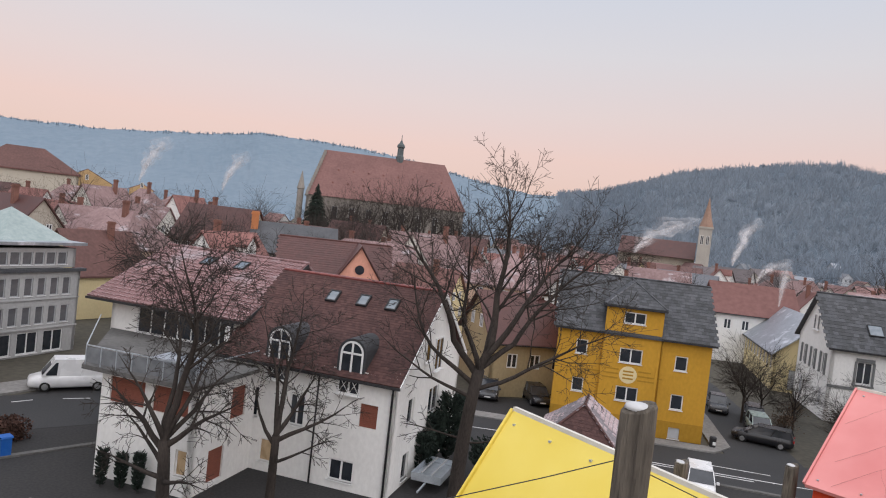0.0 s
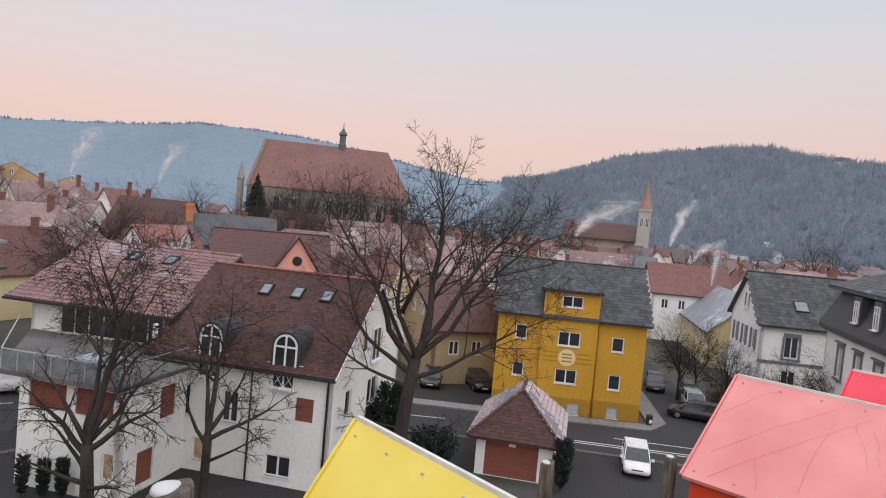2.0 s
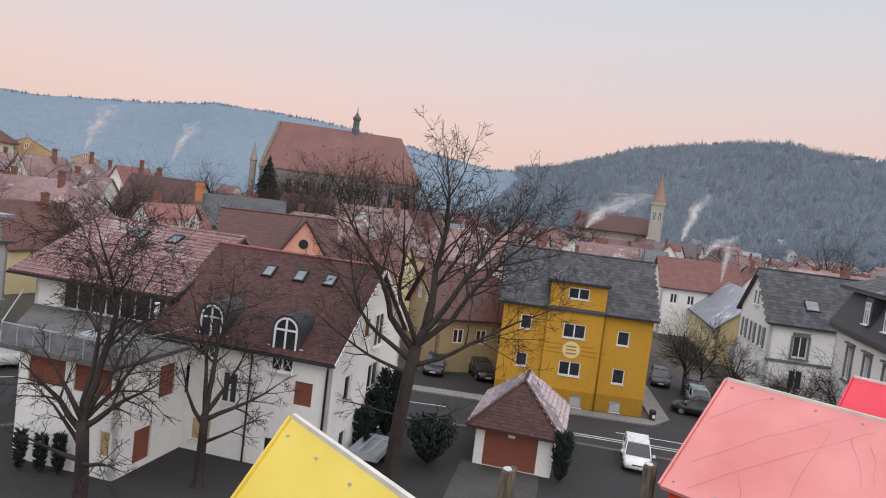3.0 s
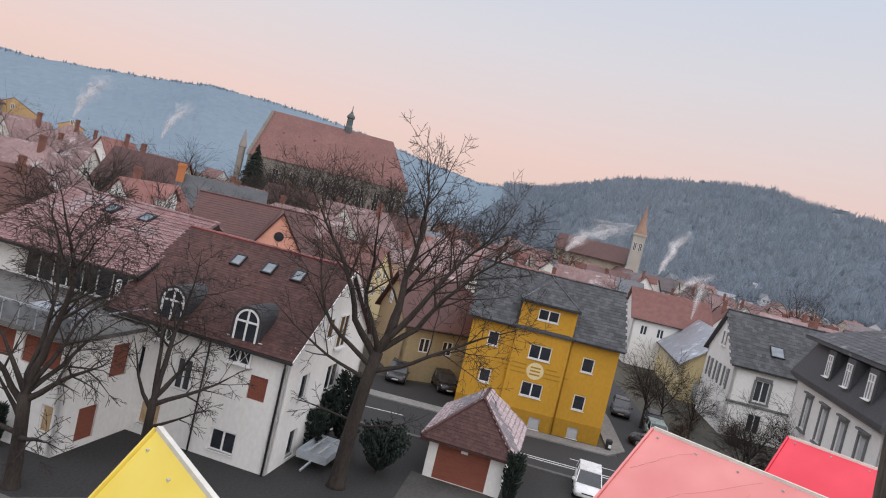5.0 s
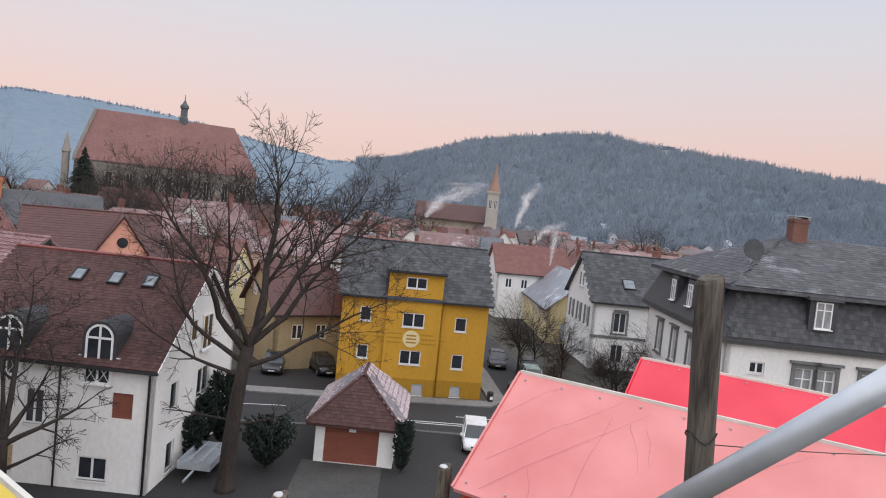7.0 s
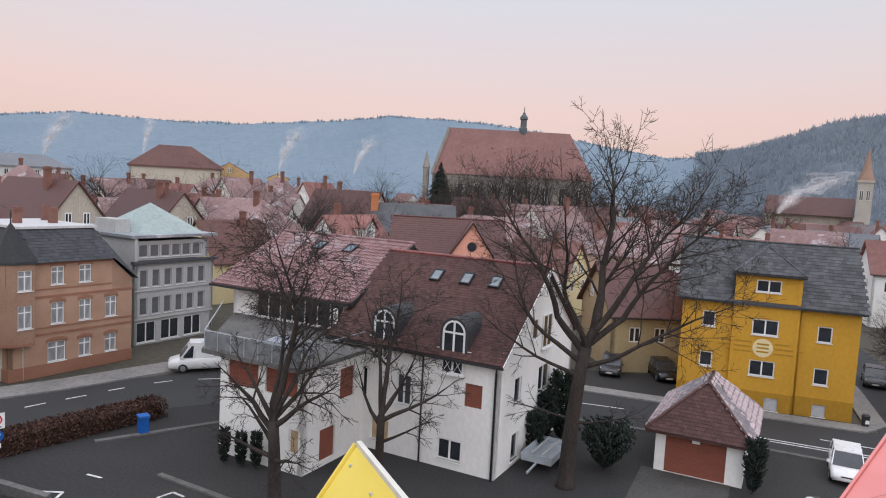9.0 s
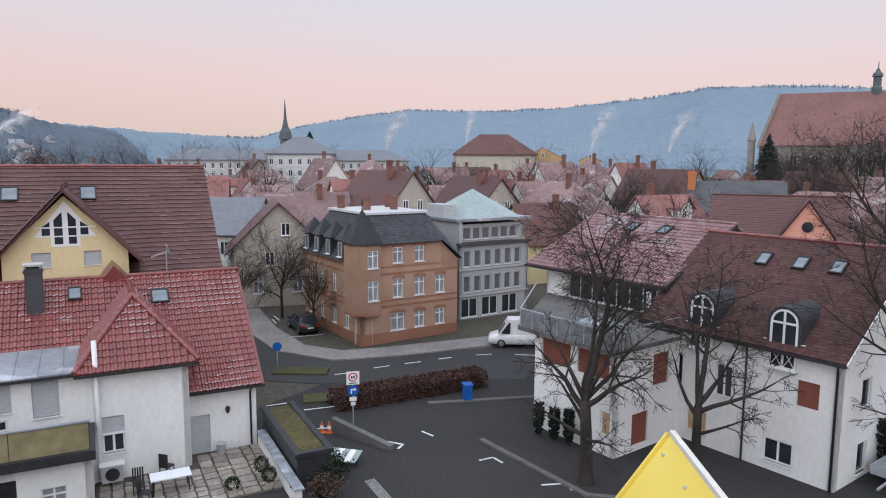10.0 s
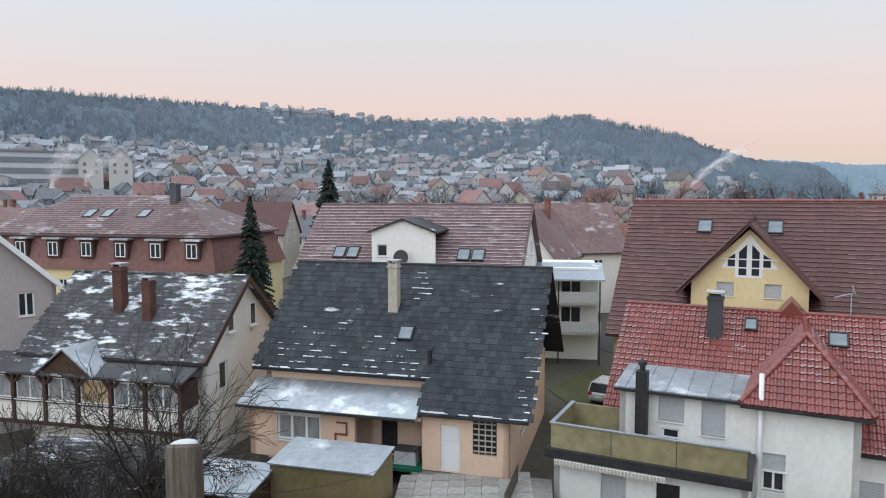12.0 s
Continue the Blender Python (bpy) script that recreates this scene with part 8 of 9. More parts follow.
for x, y, h, s in ((-14.2, 33.7, 1.9, 51), (-13.2, 33.5, 1.8, 52), (-12.3, 33.3, 2.0, 53)):
    conifer("cypress", x, y, h, 0.15, "slim dark conifer along the white house wall", s, True)


# ---- vehicles ----
def paint(name, c, rough=0.3):
    return mat(name, tuple(v * 0.9 for v in c), c, rough, 3, 0.8, 0.0, spec=0.6)


M["rubber"] = mat("tyre_rubber", (0.012, 0.012, 0.013), (0.022, 0.022, 0.022), 0.85, 12, 2, 0.2)
M["rim"] = mat("alloy_rim", (0.35, 0.36, 0.37), (0.5, 0.5, 0.51), 0.35, 6, 2, 0.02, metal=0.8)
M["lamp_clear"] = mat("clear_headlamp", (0.45, 0.46, 0.48), (0.62, 0.63, 0.65), 0.12, 6, 2, 0.0, spec=0.8)
M["lamp_red"] = mat("red_tail_lamp", (0.30, 0.012, 0.012), (0.42, 0.02, 0.018), 0.2, 6, 2, 0.0, spec=0.7)
M["plate"] = mat("number_plate", (0.62, 0.62, 0.62), (0.72, 0.72, 0.72), 0.5, 6, 2, 0.0)


def car(name, x, y, ux, uy, colour, label, L=4.1, W=1.72, H=1.48, kind="hatch", z=0.0):
    """A car, local x pointing to its front."""
    c = thing(name, at_plan(x, y, z, ux, uy), label, "car", "parked cars")
    h, w = L / 2, W / 2
    # half sections along the length: place, sill height, waist height, half width
    body = [(-h, 0.45, 0.80, 0.80), (-h + 0.08, 0.30, 0.93, 0.90), (-h + 0.35, 0.22, 0.97, 0.97), (-h * 0.45, 0.20, 0.97, 1.0), (0.0, 0.20, 0.95, 1.0), (h * 0.38, 0.20, 0.92, 1.0), (h * 0.62, 0.22, 0.86, 0.98), (h - 0.22, 0.25, 0.74, 0.93), (h - 0.05, 0.32, 0.64, 0.82), (h, 0.40, 0.56, 0.72)]
    if kind == "van":
        body = [(-h, 0.4, 1.0, 0.95), (-h + 0.1, 0.3, 1.1, 1.0), (0, 0.25, 1.1, 1.0), (h * 0.55, 0.25, 1.08, 1.0), (h * 0.75, 0.25, 1.0, 0.98), (h - 0.1, 0.3, 0.85, 0.92), (h, 0.4, 0.7, 0.8)]
    mb, k = MB(), 10
    for px, lo, hi, f in body:
        ww = w * f
        sec = [(-ww * 0.86, lo), (-ww * 0.98, lo + 0.1), (-ww, (lo + hi) / 2), (-ww * 0.97, hi - 0.08), (-ww * 0.86, hi), (ww * 0.86, hi), (ww * 0.97, hi - 0.08), (ww, (lo + hi) / 2), (ww * 0.98, lo + 0.1), (ww * 0.86, lo)]
        mb.v += [(px, yy, zz) for yy, zz in sec]
    for i in range(len(body) - 1):
        for j in range(k):
            a, b = i * k + j, i * k + (j + 1) % k
            mb.f.append((a, b, b + k, a + k))
    mb.f += [tuple(reversed(range(k))), tuple((len(body) - 1) * k + j for j in range(k))]
    part("body", mb, colour, c, smooth=True)
    if kind == "van":
        base = [(-h + 0.03, h * 0.70), (-h + 0.06, h * 0.42)]
    elif kind == "sedan":
        base = [(-h + 0.45, h * 0.55), (-h + 0.95, h * 0.10)]
    else:
        base = [(-h + 0.08, h * 0.58), (-h + 0.35, h * 0.14)]
    (x0, x1), (x2, x3) = base
    zb, wt = 0.93 if kind != "van" else 1.08, w * 0.78
    lo = [(x0, -w * 0.9, zb), (x1, -w * 0.9, zb - 0.04), (x1, w * 0.9, zb - 0.04), (x0, w * 0.9, zb)]
    hi = [(x2, -wt, H), (x3, -wt, H), (x3, wt, H), (x2, wt, H)]
    g = MB().poly(lo[0], lo[1], hi[1], hi[0]).poly(lo[1], lo[2], hi[2], hi[1]).poly(lo[2], lo[3], hi[3], hi[2]).poly(lo[3], lo[0], hi[0], hi[3])
    part("glazing", g, M["glass"] if kind != "van" else colour, c)
    rf = MB().prism([(x2 - 0.05, -wt - 0.01, H - 0.03), (x3 + 0.06, -wt - 0.01, H - 0.03), (x3 + 0.06, wt + 0.01, H - 0.03), (x2 - 0.05, wt + 0.01, H - 0.03)], (0, 0, 0.05))
    part("roof", rf, colour, c)
    pl = MB()
    for s in (-1, 1):
        pl.beam((x0, s * w * 0.9, zb), (x2, s * wt, H), 0.07).beam((x1, s * w * 0.9, zb - 0.04), (x3, s * wt, H), 0.05)
        pl.beam(((x0 + x1) / 2 - 0.1, s * w * 0.905, zb - 0.02), ((x2 + x3) / 2 - 0.1, s * (wt + 0.005), H), 0.06)
    part("pillar_frame", pl, colour, c)
    if kind == "van":
        part("windscreen", MB().poly((x1 + 0.01, -w * 0.8, zb + 0.05), (x1 + 0.01, w * 0.8, zb + 0.05), (x3 + 0.04, wt * 0.9, H - 0.1), (x3 + 0.04, -wt * 0.9, H - 0.1)), M["glass"], c)
        for s in (-1, 1):
            part("side_window", MB().prism([(x1 - 0.15, s * w * 0.9, zb + 0.05), (x1 - 0.9, s * w * 0.9, zb + 0.05), (x1 - 0.95, s * (wt + 0.03), H - 0.2), (x3 - 0.05, s * (wt + 0.03), H - 0.2)], (0, s * 0.02, 0)), M["glass"], c)
    r = 0.31 if kind != "van" else 0.34
    for sx in (-h * 0.60, h * 0.62):
        for s in (-1, 1):
            t = MB().tube([(sx, s * (w - 0.19), r), (sx, s * (w - 0.16), r), (sx, s * (w - 0.01), r), (sx, s * (w + 0.01), r)], [r * 0.94, r, r, r * 0.92], 16)
            ty = part("tyre", t, M["rubber"], c)
            part("rim", MB().tube([(sx, s * (w + 0.004), r), (sx, s * (w + 0.016), r)], [r * 0.64, r * 0.6], 12), M["rim"], ty)
    for s in (-1, 1):
        part("headlight", MB().prism([(h - 0.16, s * w * 0.50, 0.60), (h - 0.26, s * w * 0.86, 0.64), (h - 0.42, s * w * 0.90, 0.76), (h - 0.24, s * w * 0.56, 0.70)], (0.06, 0, 0.02)), M["lamp_clear"], c)
        part("tail_light", MB().box(-h - 0.005, -h + 0.12, min(s * w * 0.6, s * w * 0.88), max(s * w * 0.6, s * w * 0.88), 0.72, 0.92), M["lamp_red"], c)
        part("mirror", MB().box(x1 - 0.25, x1 - 0.1, min(s * (w + 0.0), s * (w + 0.17)), max(s * (w + 0.0), s * (w + 0.17)), zb, zb + 0.14), colour, c)
    part("number_plate", MB().box(h - 0.02, h + 0.012, -0.26, 0.26, 0.40, 0.51), M["plate"], c)
    part("grille", MB().box(h - 0.03, h + 0.008, -w * 0.4, w * 0.4, 0.53, 0.6), M["dark"], c)
    part("number_plate", MB().box(-h - 0.01, -h + 0.02, -0.26, 0.26, 0.58, 0.69), M["plate"], c)
    return c


P_WHITE, P_BLACK, P_SILVER, P_GREY, P_GREEN = paint("white_car_paint", (0.75, 0.75, 0.76)), paint("black_car_paint", (0.015, 0.015, 0.018)), paint("silver_car_paint", (0.42, 0.43, 0.45)), paint("dark_grey_car_paint", (0.05, 0.052, 0.058)), paint("pale_green_car_paint", (0.32, 0.40, 0.38))
car("car", 19.05, 40.9, -0.34, -0.94, P_WHITE, "white small hatchback parked facing the yard", L=3.95)
car("car", 29.6, 53.2, -0.85, 0.52, P_BLACK, "black estate car turning with red tail lights", L=4.6, W=1.82, kind="hatch")
car("car", 31.0, 56.4, -0.3, -0.95, P_GREEN, "pale green car parked on the lane", L=4.3)
car("car", 30.6, 63.5, -0.35, -0.93, P_GREY, "dark grey car parked on the lane", L=4.4, kind="sedan")
car("car", 32.4, 60.0, -0.35, -0.93, P_BLACK, "black car parked on the lane", L=4.4)
car("car", 8.2, 60.0, -0.2, -0.98, P_GREY, "dark grey car parked by the yellow house", L=4.5, H=1.6)
car("car", 12.3, 59.6, 0.1, -0.99, P_BLACK, "black car parked by the yellow house", L=4.3)
car("car", -41.6, 43.9, -0.88, 0.48, P_BLACK, "black saloon in a marked bay by the brick house", L=4.6, kind="sedan")
car("car", -50.5, 43.4, -0.92, 0.38, P_GREY, "dark grey car parked up the side street", L=4.3)
car("car", -47.2, 16.4, -0.8, 0.6, P_SILVER, "silver estate car parked on the lawn", L=4.3, H=1.55)
car("van", -23.3, 50.0, -0.88, -0.47, P_WHITE, "white delivery van on the main street", L=5.4, W=1.95, H=2.2, kind="van")

# flat trailer beside the white house
tr = thing("trailer", at_plan(1.9, 36.9, 0, 0.35, 0.94), "grey galvanised flat car trailer", "trailer")
part("bed", MB().box(-0.2, 2.9, -0.85, 0.85, 0.55, 0.66), M["galv"], tr)
for a, b in (((-0.2, -0.85), (2.9, -0.85)), ((-0.2, 0.85), (2.9, 0.85)), ((-0.2, -0.85), (-0.2, 0.85)), ((2.9, -0.85), (2.9, 0.85))):
    part("side_board", MB().beam((*a, 0.82), (*b, 0.82), 0.04, 0.3), M["galv"], tr)
for y in (-0.3, 0.3):
    part("ladder_rail", MB().beam((-0.1, y, 1.0), (2.8, y, 1.0), 0.06), M["greyconc"], tr)
for s in (-1, 1):
    part("wheel", MB().tube([(1.5, s * 0.9, 0.3), (1.5, s * 1.06, 0.3)], [0.3, 0.3], 14), M["rubber"], tr)
part("drawbar", MB().beam((-0.2, 0, 0.5), (-1.5, 0, 0.45), 0.09), M["galv"], tr)

# ---- street furniture ----
M["blue"] = mat("blue_sign_paint", (0.01, 0.09, 0.36), (0.02, 0.12, 0.42), 0.45, 5, 2, 0.0)
M["signred"] = mat("red_sign_paint", (0.45, 0.02, 0.02), (0.52, 0.03, 0.03), 0.45, 5, 2, 0.0)


def disc(mb, x, y, z, r, t=0.02, n=18):
    return mb.prism([(x + r * math.cos(2 * math.pi * i / n), y, z + r * math.sin(2 * math.pi * i / n)) for i in range(n)], (0, -t, 0))


sg = thing("road_sign", at_plan(-23.5, 29.3, 0, 0.68, 0.73), "road sign post with white zone sign and blue arrow disc", "road sign")
part("pole", MB().tube([(0, 0, -0.05), (0, 0, 3.15)], [0.035, 0.035], 8), M["galv"], sg)
zp = part("zone_sign", MB().box(-0.36, 0.36, -0.06, -0.04, 2.4, 3.15), M["frame_white"], sg)
part("sign_ring", disc(MB(), 0, -0.061, 2.83, 0.26, 0.006), M["signred"], zp)
part("sign_field", disc(MB(), 0, -0.068, 2.83, 0.19, 0.004), M["frame_white"], zp)
part("sign_bars", MB().box(-0.11, -0.02, -0.079, -0.074, 2.75, 2.91).box(0.02, 0.11, -0.079, -0.074, 2.75, 2.91).box(-0.22, 0.22, -0.068, -0.061, 2.46, 2.51), M["dark"], zp)
bd = part("arrow_disc", disc(MB(), 0, -0.04, 2.05, 0.31), M["blue"], sg)
part("arrow", MB().box(-0.13, -0.06, -0.068, -0.062, 1.88, 2.1).box(-0.13, 0.08, -0.068, -0.062, 2.08, 2.15).prism([(0.06, -0.062, 2.02), (0.2, -0.062, 2.115), (0.06, -0.062, 2.21)], (0, -0.006, 0)), M["frame_white"], bd)
part("small_plate", MB().box(-0.2, 0.2, -0.06, -0.04, 1.45, 1.68), M["frame_white"], sg)
part("small_plate", MB().box(-0.13, 0.13, -0.06, -0.04, 1.2, 1.4), M["frame_white"], sg)
s2 = thing("road_sign", at_plan(-35.0, 34.6, 0, 0.68, 0.73), "blue round traffic sign on a short post", "road sign")
part("pole", MB().tube([(0, 0, -0.05), (0, 0, 1.9)], [0.035, 0.035], 8), M["galv"], s2)
part("disc", disc(MB(), 0, -0.04, 1.6, 0.32), M["blue"], s2)
bn = thing("recycling_bin", at_plan(-20.3, 36.4, 0, 0.68, 0.73), "blue plastic wheeled bin", "bin")
part("bin_body", MB().prism([(-0.25, -0.25, 0.05), (0.25, -0.25, 0.05), (0.25, 0.25, 0.05), (-0.25, 0.25, 0.05)], (0, 0, 0.95)), M["blue"], bn)
part("lid", MB().prism([(-0.3, -0.3, 1.0), (0.3, -0.3, 1.0), (0.3, 0.3, 1.0), (-0.3, 0.3, 1.0)], (0, 0.03, 0.09)), M["blue"], bn)
b2 = thing("litter_bin", at_plan(24.3, 50.6, 0, 1, 0), "black litter bin with a white label at the house corner", "bin")
part("bin_body", MB().lathe([(0.2, 0), (0.24, 0.1), (0.26, 0.75), (0.28, 0.8), (0.2, 0.9)], 12), M["dark"], b2)
part("label_sheet", MB().box(-0.12, 0.12, -0.285, -0.27, 0.3, 0.55), M["frame_white"], b2)
lw = thing("low_wall", at_plan(-23.9, 27.9, 0, 0.97, -0.05), "low rough concrete wall beside the car park", "wall")
part("stone", MB().prism([(0, 0, 0), (4.2, 0, 0), (4.2, 0, 0.25), (0, 0, 0.8)], (0, 0.35, 0)), M["kerb"], lw)
tp = thing("traffic_cones", at_plan(-24.3, 27.6, 0, 1, 0), "orange and white striped cones by the wall", "cone")
for i, (dx, dy) in enumerate(((0, 0), (0.35, 0.2))):
    cn = part("cone", MB().lathe([(0.22, 0.0), (0.22, 0.03), (0.15, 0.05), (0.03, 0.62), (0.02, 0.62)], 12, (dx, dy)), M["orange"] , tp)
    part("band", MB().lathe([(0.117, 0.24), (0.085, 0.4)], 12, (dx, dy)), M["frame_white"], cn)
tb = thing("folded_parasol", at_plan(-21.6, 24.6, 0, 0.9, 0.3), "green and white striped parasol cloth lying on the ground", "parasol")
for i in range(6):
    part("stripe", MB().prism([(i * 0.3, 0, 0.25), (i * 0.3 + 0.3, 0, 0.25), (i * 0.3 + 0.34, 0.9, 0.5), (i * 0.3 + 0.04, 0.9, 0.5)], (0, 0, 0.03)), M["copper"] if i % 2 else M["frame_white"], tb)

# kerbs, pavements and islands
ribbon("pavement_brick", [(-52, 46.6), (-44.5, 41.8), (-38, 38.8), (-33.5, 39.3), (-30.6, 42.6), (-26.0, 49.5), (-22, 53.5)], 2.6, 0.12, M["pave"], "grey pavement with a kerb round the brick house", 0.12)
ribbon("pavement_yellow", [(2, 54.6), (12, 52.4), (23.9, 49.9), (25.2, 51.2), (27.4, 60), (30.5, 75)], 1.5, 0.12, M["pave"], "grey pavement with a kerb by the yellow house", 0.12)
ribbon("kerb_yard", [(-22.0, 34.5), (-12, 44), (0, 47.0), (14, 44.4), (30, 39.6)], 0.35, 0.1, M["kerb"], "pale kerb between yard and street", 0.1)
ribbon("pavement_drive", [(9.9, 38.6), (8.6, 34.5), (6.6, 28.0), (5.5, 22.0)], 4.6, 0.016, M["drive"], "worn grey concrete drive before the garage")
ribbon("kerb_house", [(-16.5, 31.5), (-9.5, 28.7), (-3.5, 31.0)], 0.3, 0.1, M["kerb"], "low kerb of a planted bed by the white house", 0.1)
for nm, pts in (("traffic_island", [(-34.6, 33.9), (-31.4, 35.9)]), ("traffic_island", [(-28.8, 30.8), (-26.3, 33.2)])):
    ribbon(nm, pts, 1.5, 0.13, M["grass"], "kerbed traffic island with sparse winter plants", 0.13)
# paving setts beside the car park
st = MB()
for i in range(60):
    for j in range(4):
        x, y = -18.6 + 0.13 * i * 0.86 + 0.1 * j * 0.5, 24.3 - 0.13 * i * 0.5 + 0.14 * j * 0.86
        st.box(x, x + 0.11, y, y + 0.11, 0.0, 0.03)
tagged(part("pavement_setts", st, M["pave"]), "band of small stone setts", "setts", kind="structure")
for q in ([(-29.3, 38.4), (-28.7, 39.5)], [(-28.1, 40.5), (-27.4, 41.6)], [(-26.7, 42.9), (-26.1, 43.8)], [(-24.9, 45.4), (-24.0, 46.3)], [(-22.5, 47.2), (-21.0, 47.9)], [(-30.6, 35.7), (-29.6, 37.1)], [(-30.0, 28.5), (-29.2, 29.8)], [(-26.0, 26.6), (-24.4, 28.2)], [(-27.5, 29.5), (-26.2, 31.2)],
          [(-20.7, 28.5), (-19.6, 28.7), (-19.5, 28.1)], [(-19.8, 30.7), (-18.9, 30.5)], [(-15.3, 29.2), (-14.9, 29.9), (-14.2, 29.6)], [(-11.6, 28.5), (-10.7, 29.3), (-10.2, 28.8)], [(-43.2, 41.0), (-40.3, 41.6), (-38.9, 43.6)], [(-46, 44.2), (-44.6, 43.2)], [(-46.8, 45.2), (-45.2, 44.2)], [(-47.6, 46.2), (-45.8, 45.2)],
          [(-6, 50.4), (0, 50.6)], [(3, 50.4), (8, 49.6)], [(12, 47.2), (30, 42.5)], [(20, 46.9), (26, 45.2)], [(16.5, 45.6), (24, 43.6)], [(14.9, 41.6), (15.9, 44.6)]):
    marking(q, 0.14)

# ---- yard of the terraced house ----
py = thing("flagstone_patio", at_plan(-26.04, 24.57, 0, 0.5, 0.866), "worn irregular flagstone patio", "patio", kind="structure")
rng_p = random.Random(3)
part("bed", MB().box(-7.6, 0.6, -5.6, -0.05, 0.0, 0.05), M["ground"], py)
x = -7.5
while x < 0.4:
    w_ = rng_p.uniform(0.45, 0.8)
    y = -5.5
    while y < -0.3:
        h_ = rng_p.uniform(0.4, 0.85)
        j = [rng_p.uniform(0.0, 0.06) for _ in range(8)]
        if not (x < -3.4 and y > -1.9):
            part("flagstone", MB().prism([(x + j[0], y + j[1], 0.05), (x + w_ - j[2] - 0.03, y + j[3], 0.05), (x + w_ - j[4] - 0.03, min(y + h_, -0.1) - j[5] - 0.03, 0.05), (x + j[6], min(y + h_, -0.1) - j[7] - 0.03, 0.05)], (0, 0, rng_p.uniform(0.02, 0.045))), M["flag"] , py)
        y += h_
    x += w_
ta = thing("patio_table", at_plan(-26.04, 24.57, 0.08, 0.5, 0.866) @ Matrix.Translation((-4.6, -3.6, 0)), "small patio table with a snow-white top", "table")
part("tabletop", MB().box(-0.85, 0.85, -0.45, 0.45, 0.70, 0.75), M["snow"], ta)
for sx in (-0.75, 0.75):
    for sy in (-0.36, 0.36):
        part("leg", MB().beam((sx, sy, 0), (sx * 0.95, sy * 0.95, 0.7), 0.05), M["dark"], ta)
ch = thing("patio_chair", at_plan(-26.04, 24.57, 0.08, 0.5, 0.866) @ Matrix.Translation((-5.9, -3.3, 0)), "dark folding patio chair", "chair", "patio chairs")
part("seat", MB().box(-0.25, 0.25, -0.25, 0.25, 0.42, 0.46), M["dark"], ch)
for i in range(5):
    part("back_slat", MB().box(-0.24 + 0.1 * i, -0.17 + 0.1 * i, 0.22, 0.27, 0.46, 1.1), M["dark"], ch)
for sx in (-0.22, 0.22):
    for sy in (-0.22, 0.22):
        part("leg", MB().beam((sx, sy, 0), (sx, sy, 0.42), 0.04), M["dark"], ch)
copy_thing(ch, at_plan(-26.04, 24.57, 0.08, 0.5, 0.866) @ Matrix.Translation((-5.7, -4.3, 0)) @ Matrix.Rotation(1.2, 4, "Z"))
copy_thing(ch, at_plan(-26.04, 24.57, 0.08, 0.5, 0.866) @ Matrix.Translation((-4.6, -1.9, 0)) @ Matrix.Rotation(2.4, 4, "Z"))
mossy = thing("carport", at_plan(-26.04, 24.57, 0, 0.5, 0.866), "low flat-roofed carport with a mossy roof", "carport")
part("wall", MB().box(0.5, 2.1, -6.0, 0.8, 0.0, 1.55), M["dark"], mossy)
part("moss_roof", MB().box(0.7, 1.9, -5.8, 0.6, 1.55, 1.64), M["moss"] , mossy)
part("roof_rim", MB().box(0.4, 0.7, -6.1, 0.9, 1.5, 1.72), M["dark"], mossy)
part("roof_rim", MB().box(1.9, 2.2, -6.1, 0.9, 1.5, 1.72), M["dark"], mossy)
part("roof_rim", MB().box(0.7, 1.9, -6.1, -5.8, 1.5, 1.72), M["dark"], mossy)
cp = thing("coping_wall", at_plan(-26.04, 24.57, 0, 0.5, 0.866), "white garden wall with a grey metal coping", "wall")
part("wall", MB().box(0.0, 0.3, -7.5, -0.2, 0, 0.75), M["white"], cp)
part("coping", MB().box(-0.08, 0.38, -7.6, -0.2, 0.75, 0.83), M["zinc"], cp)
for i, (a, b, hh) in enumerate(((-0.6, -5.3, 1.0), (-0.7, -4.2, 1.1), (-2.2, -5.2, 0.8))):
    pp = thing("potted_shrub", at_plan(-26.04, 24.57, 0.08, 0.5, 0.866) @ Matrix.Translation((a, b, 0)), "round clipped shrub in a pot on the patio", "plant", "patio plants")
    part("pot", MB().lathe([(0.17, 0), (0.24, 0.3), (0.26, 0.32), (0.2, 0.33)], 12), M["stone"], pp)
    lv_, rg = MB(), random.Random(i + 70)
    for _ in range(500):
        d = Vector((rg.gauss(0, 1), rg.gauss(0, 1), rg.gauss(0, 1))).normalized()
        p_ = Vector((0, 0, hh * 0.6)) + Vector((d.x * 0.34, d.y * 0.34, d.z * hh * 0.36)) * rg.uniform(0.75, 1.05)
        e1 = d.cross(Vector((rg.gauss(0, 1), rg.gauss(0, 1), 1))).normalized() * 0.05
        e2 = (d + e1.cross(d)).normalized() * 0.06
        lv_.poly(p_ - e1, p_ + e2 * 0.4, p_ + e1, p_ - e2 * 0.6)
    part("foliage", lv_, M["greenleaf"], pp)
bk = thing("bucket", at_plan(-26.04, 24.57, 0.08, 0.5, 0.866) @ Matrix.Translation((-1.9, -0.5, 0)), "grey metal bucket beside the door", "bucket")
part("bucket_body", MB().lathe([(0.19, 0), (0.25, 0.5), (0.27, 0.52), (0.22, 0.5), (0.17, 0.05)], 14), M["galv"], bk)
ac = thing("wall_bench", at_plan(-26.04, 24.57, 0.0, 0.5, 0.866) @ Matrix.Translation((-6.9, -1.8, 0)), "grey heat pump unit against the white wall", "heat pump")
part("case", MB().box(-0.45, 0.45, -0.25, 0.2, 0.25, 1.0), M["greyconc"], ac)
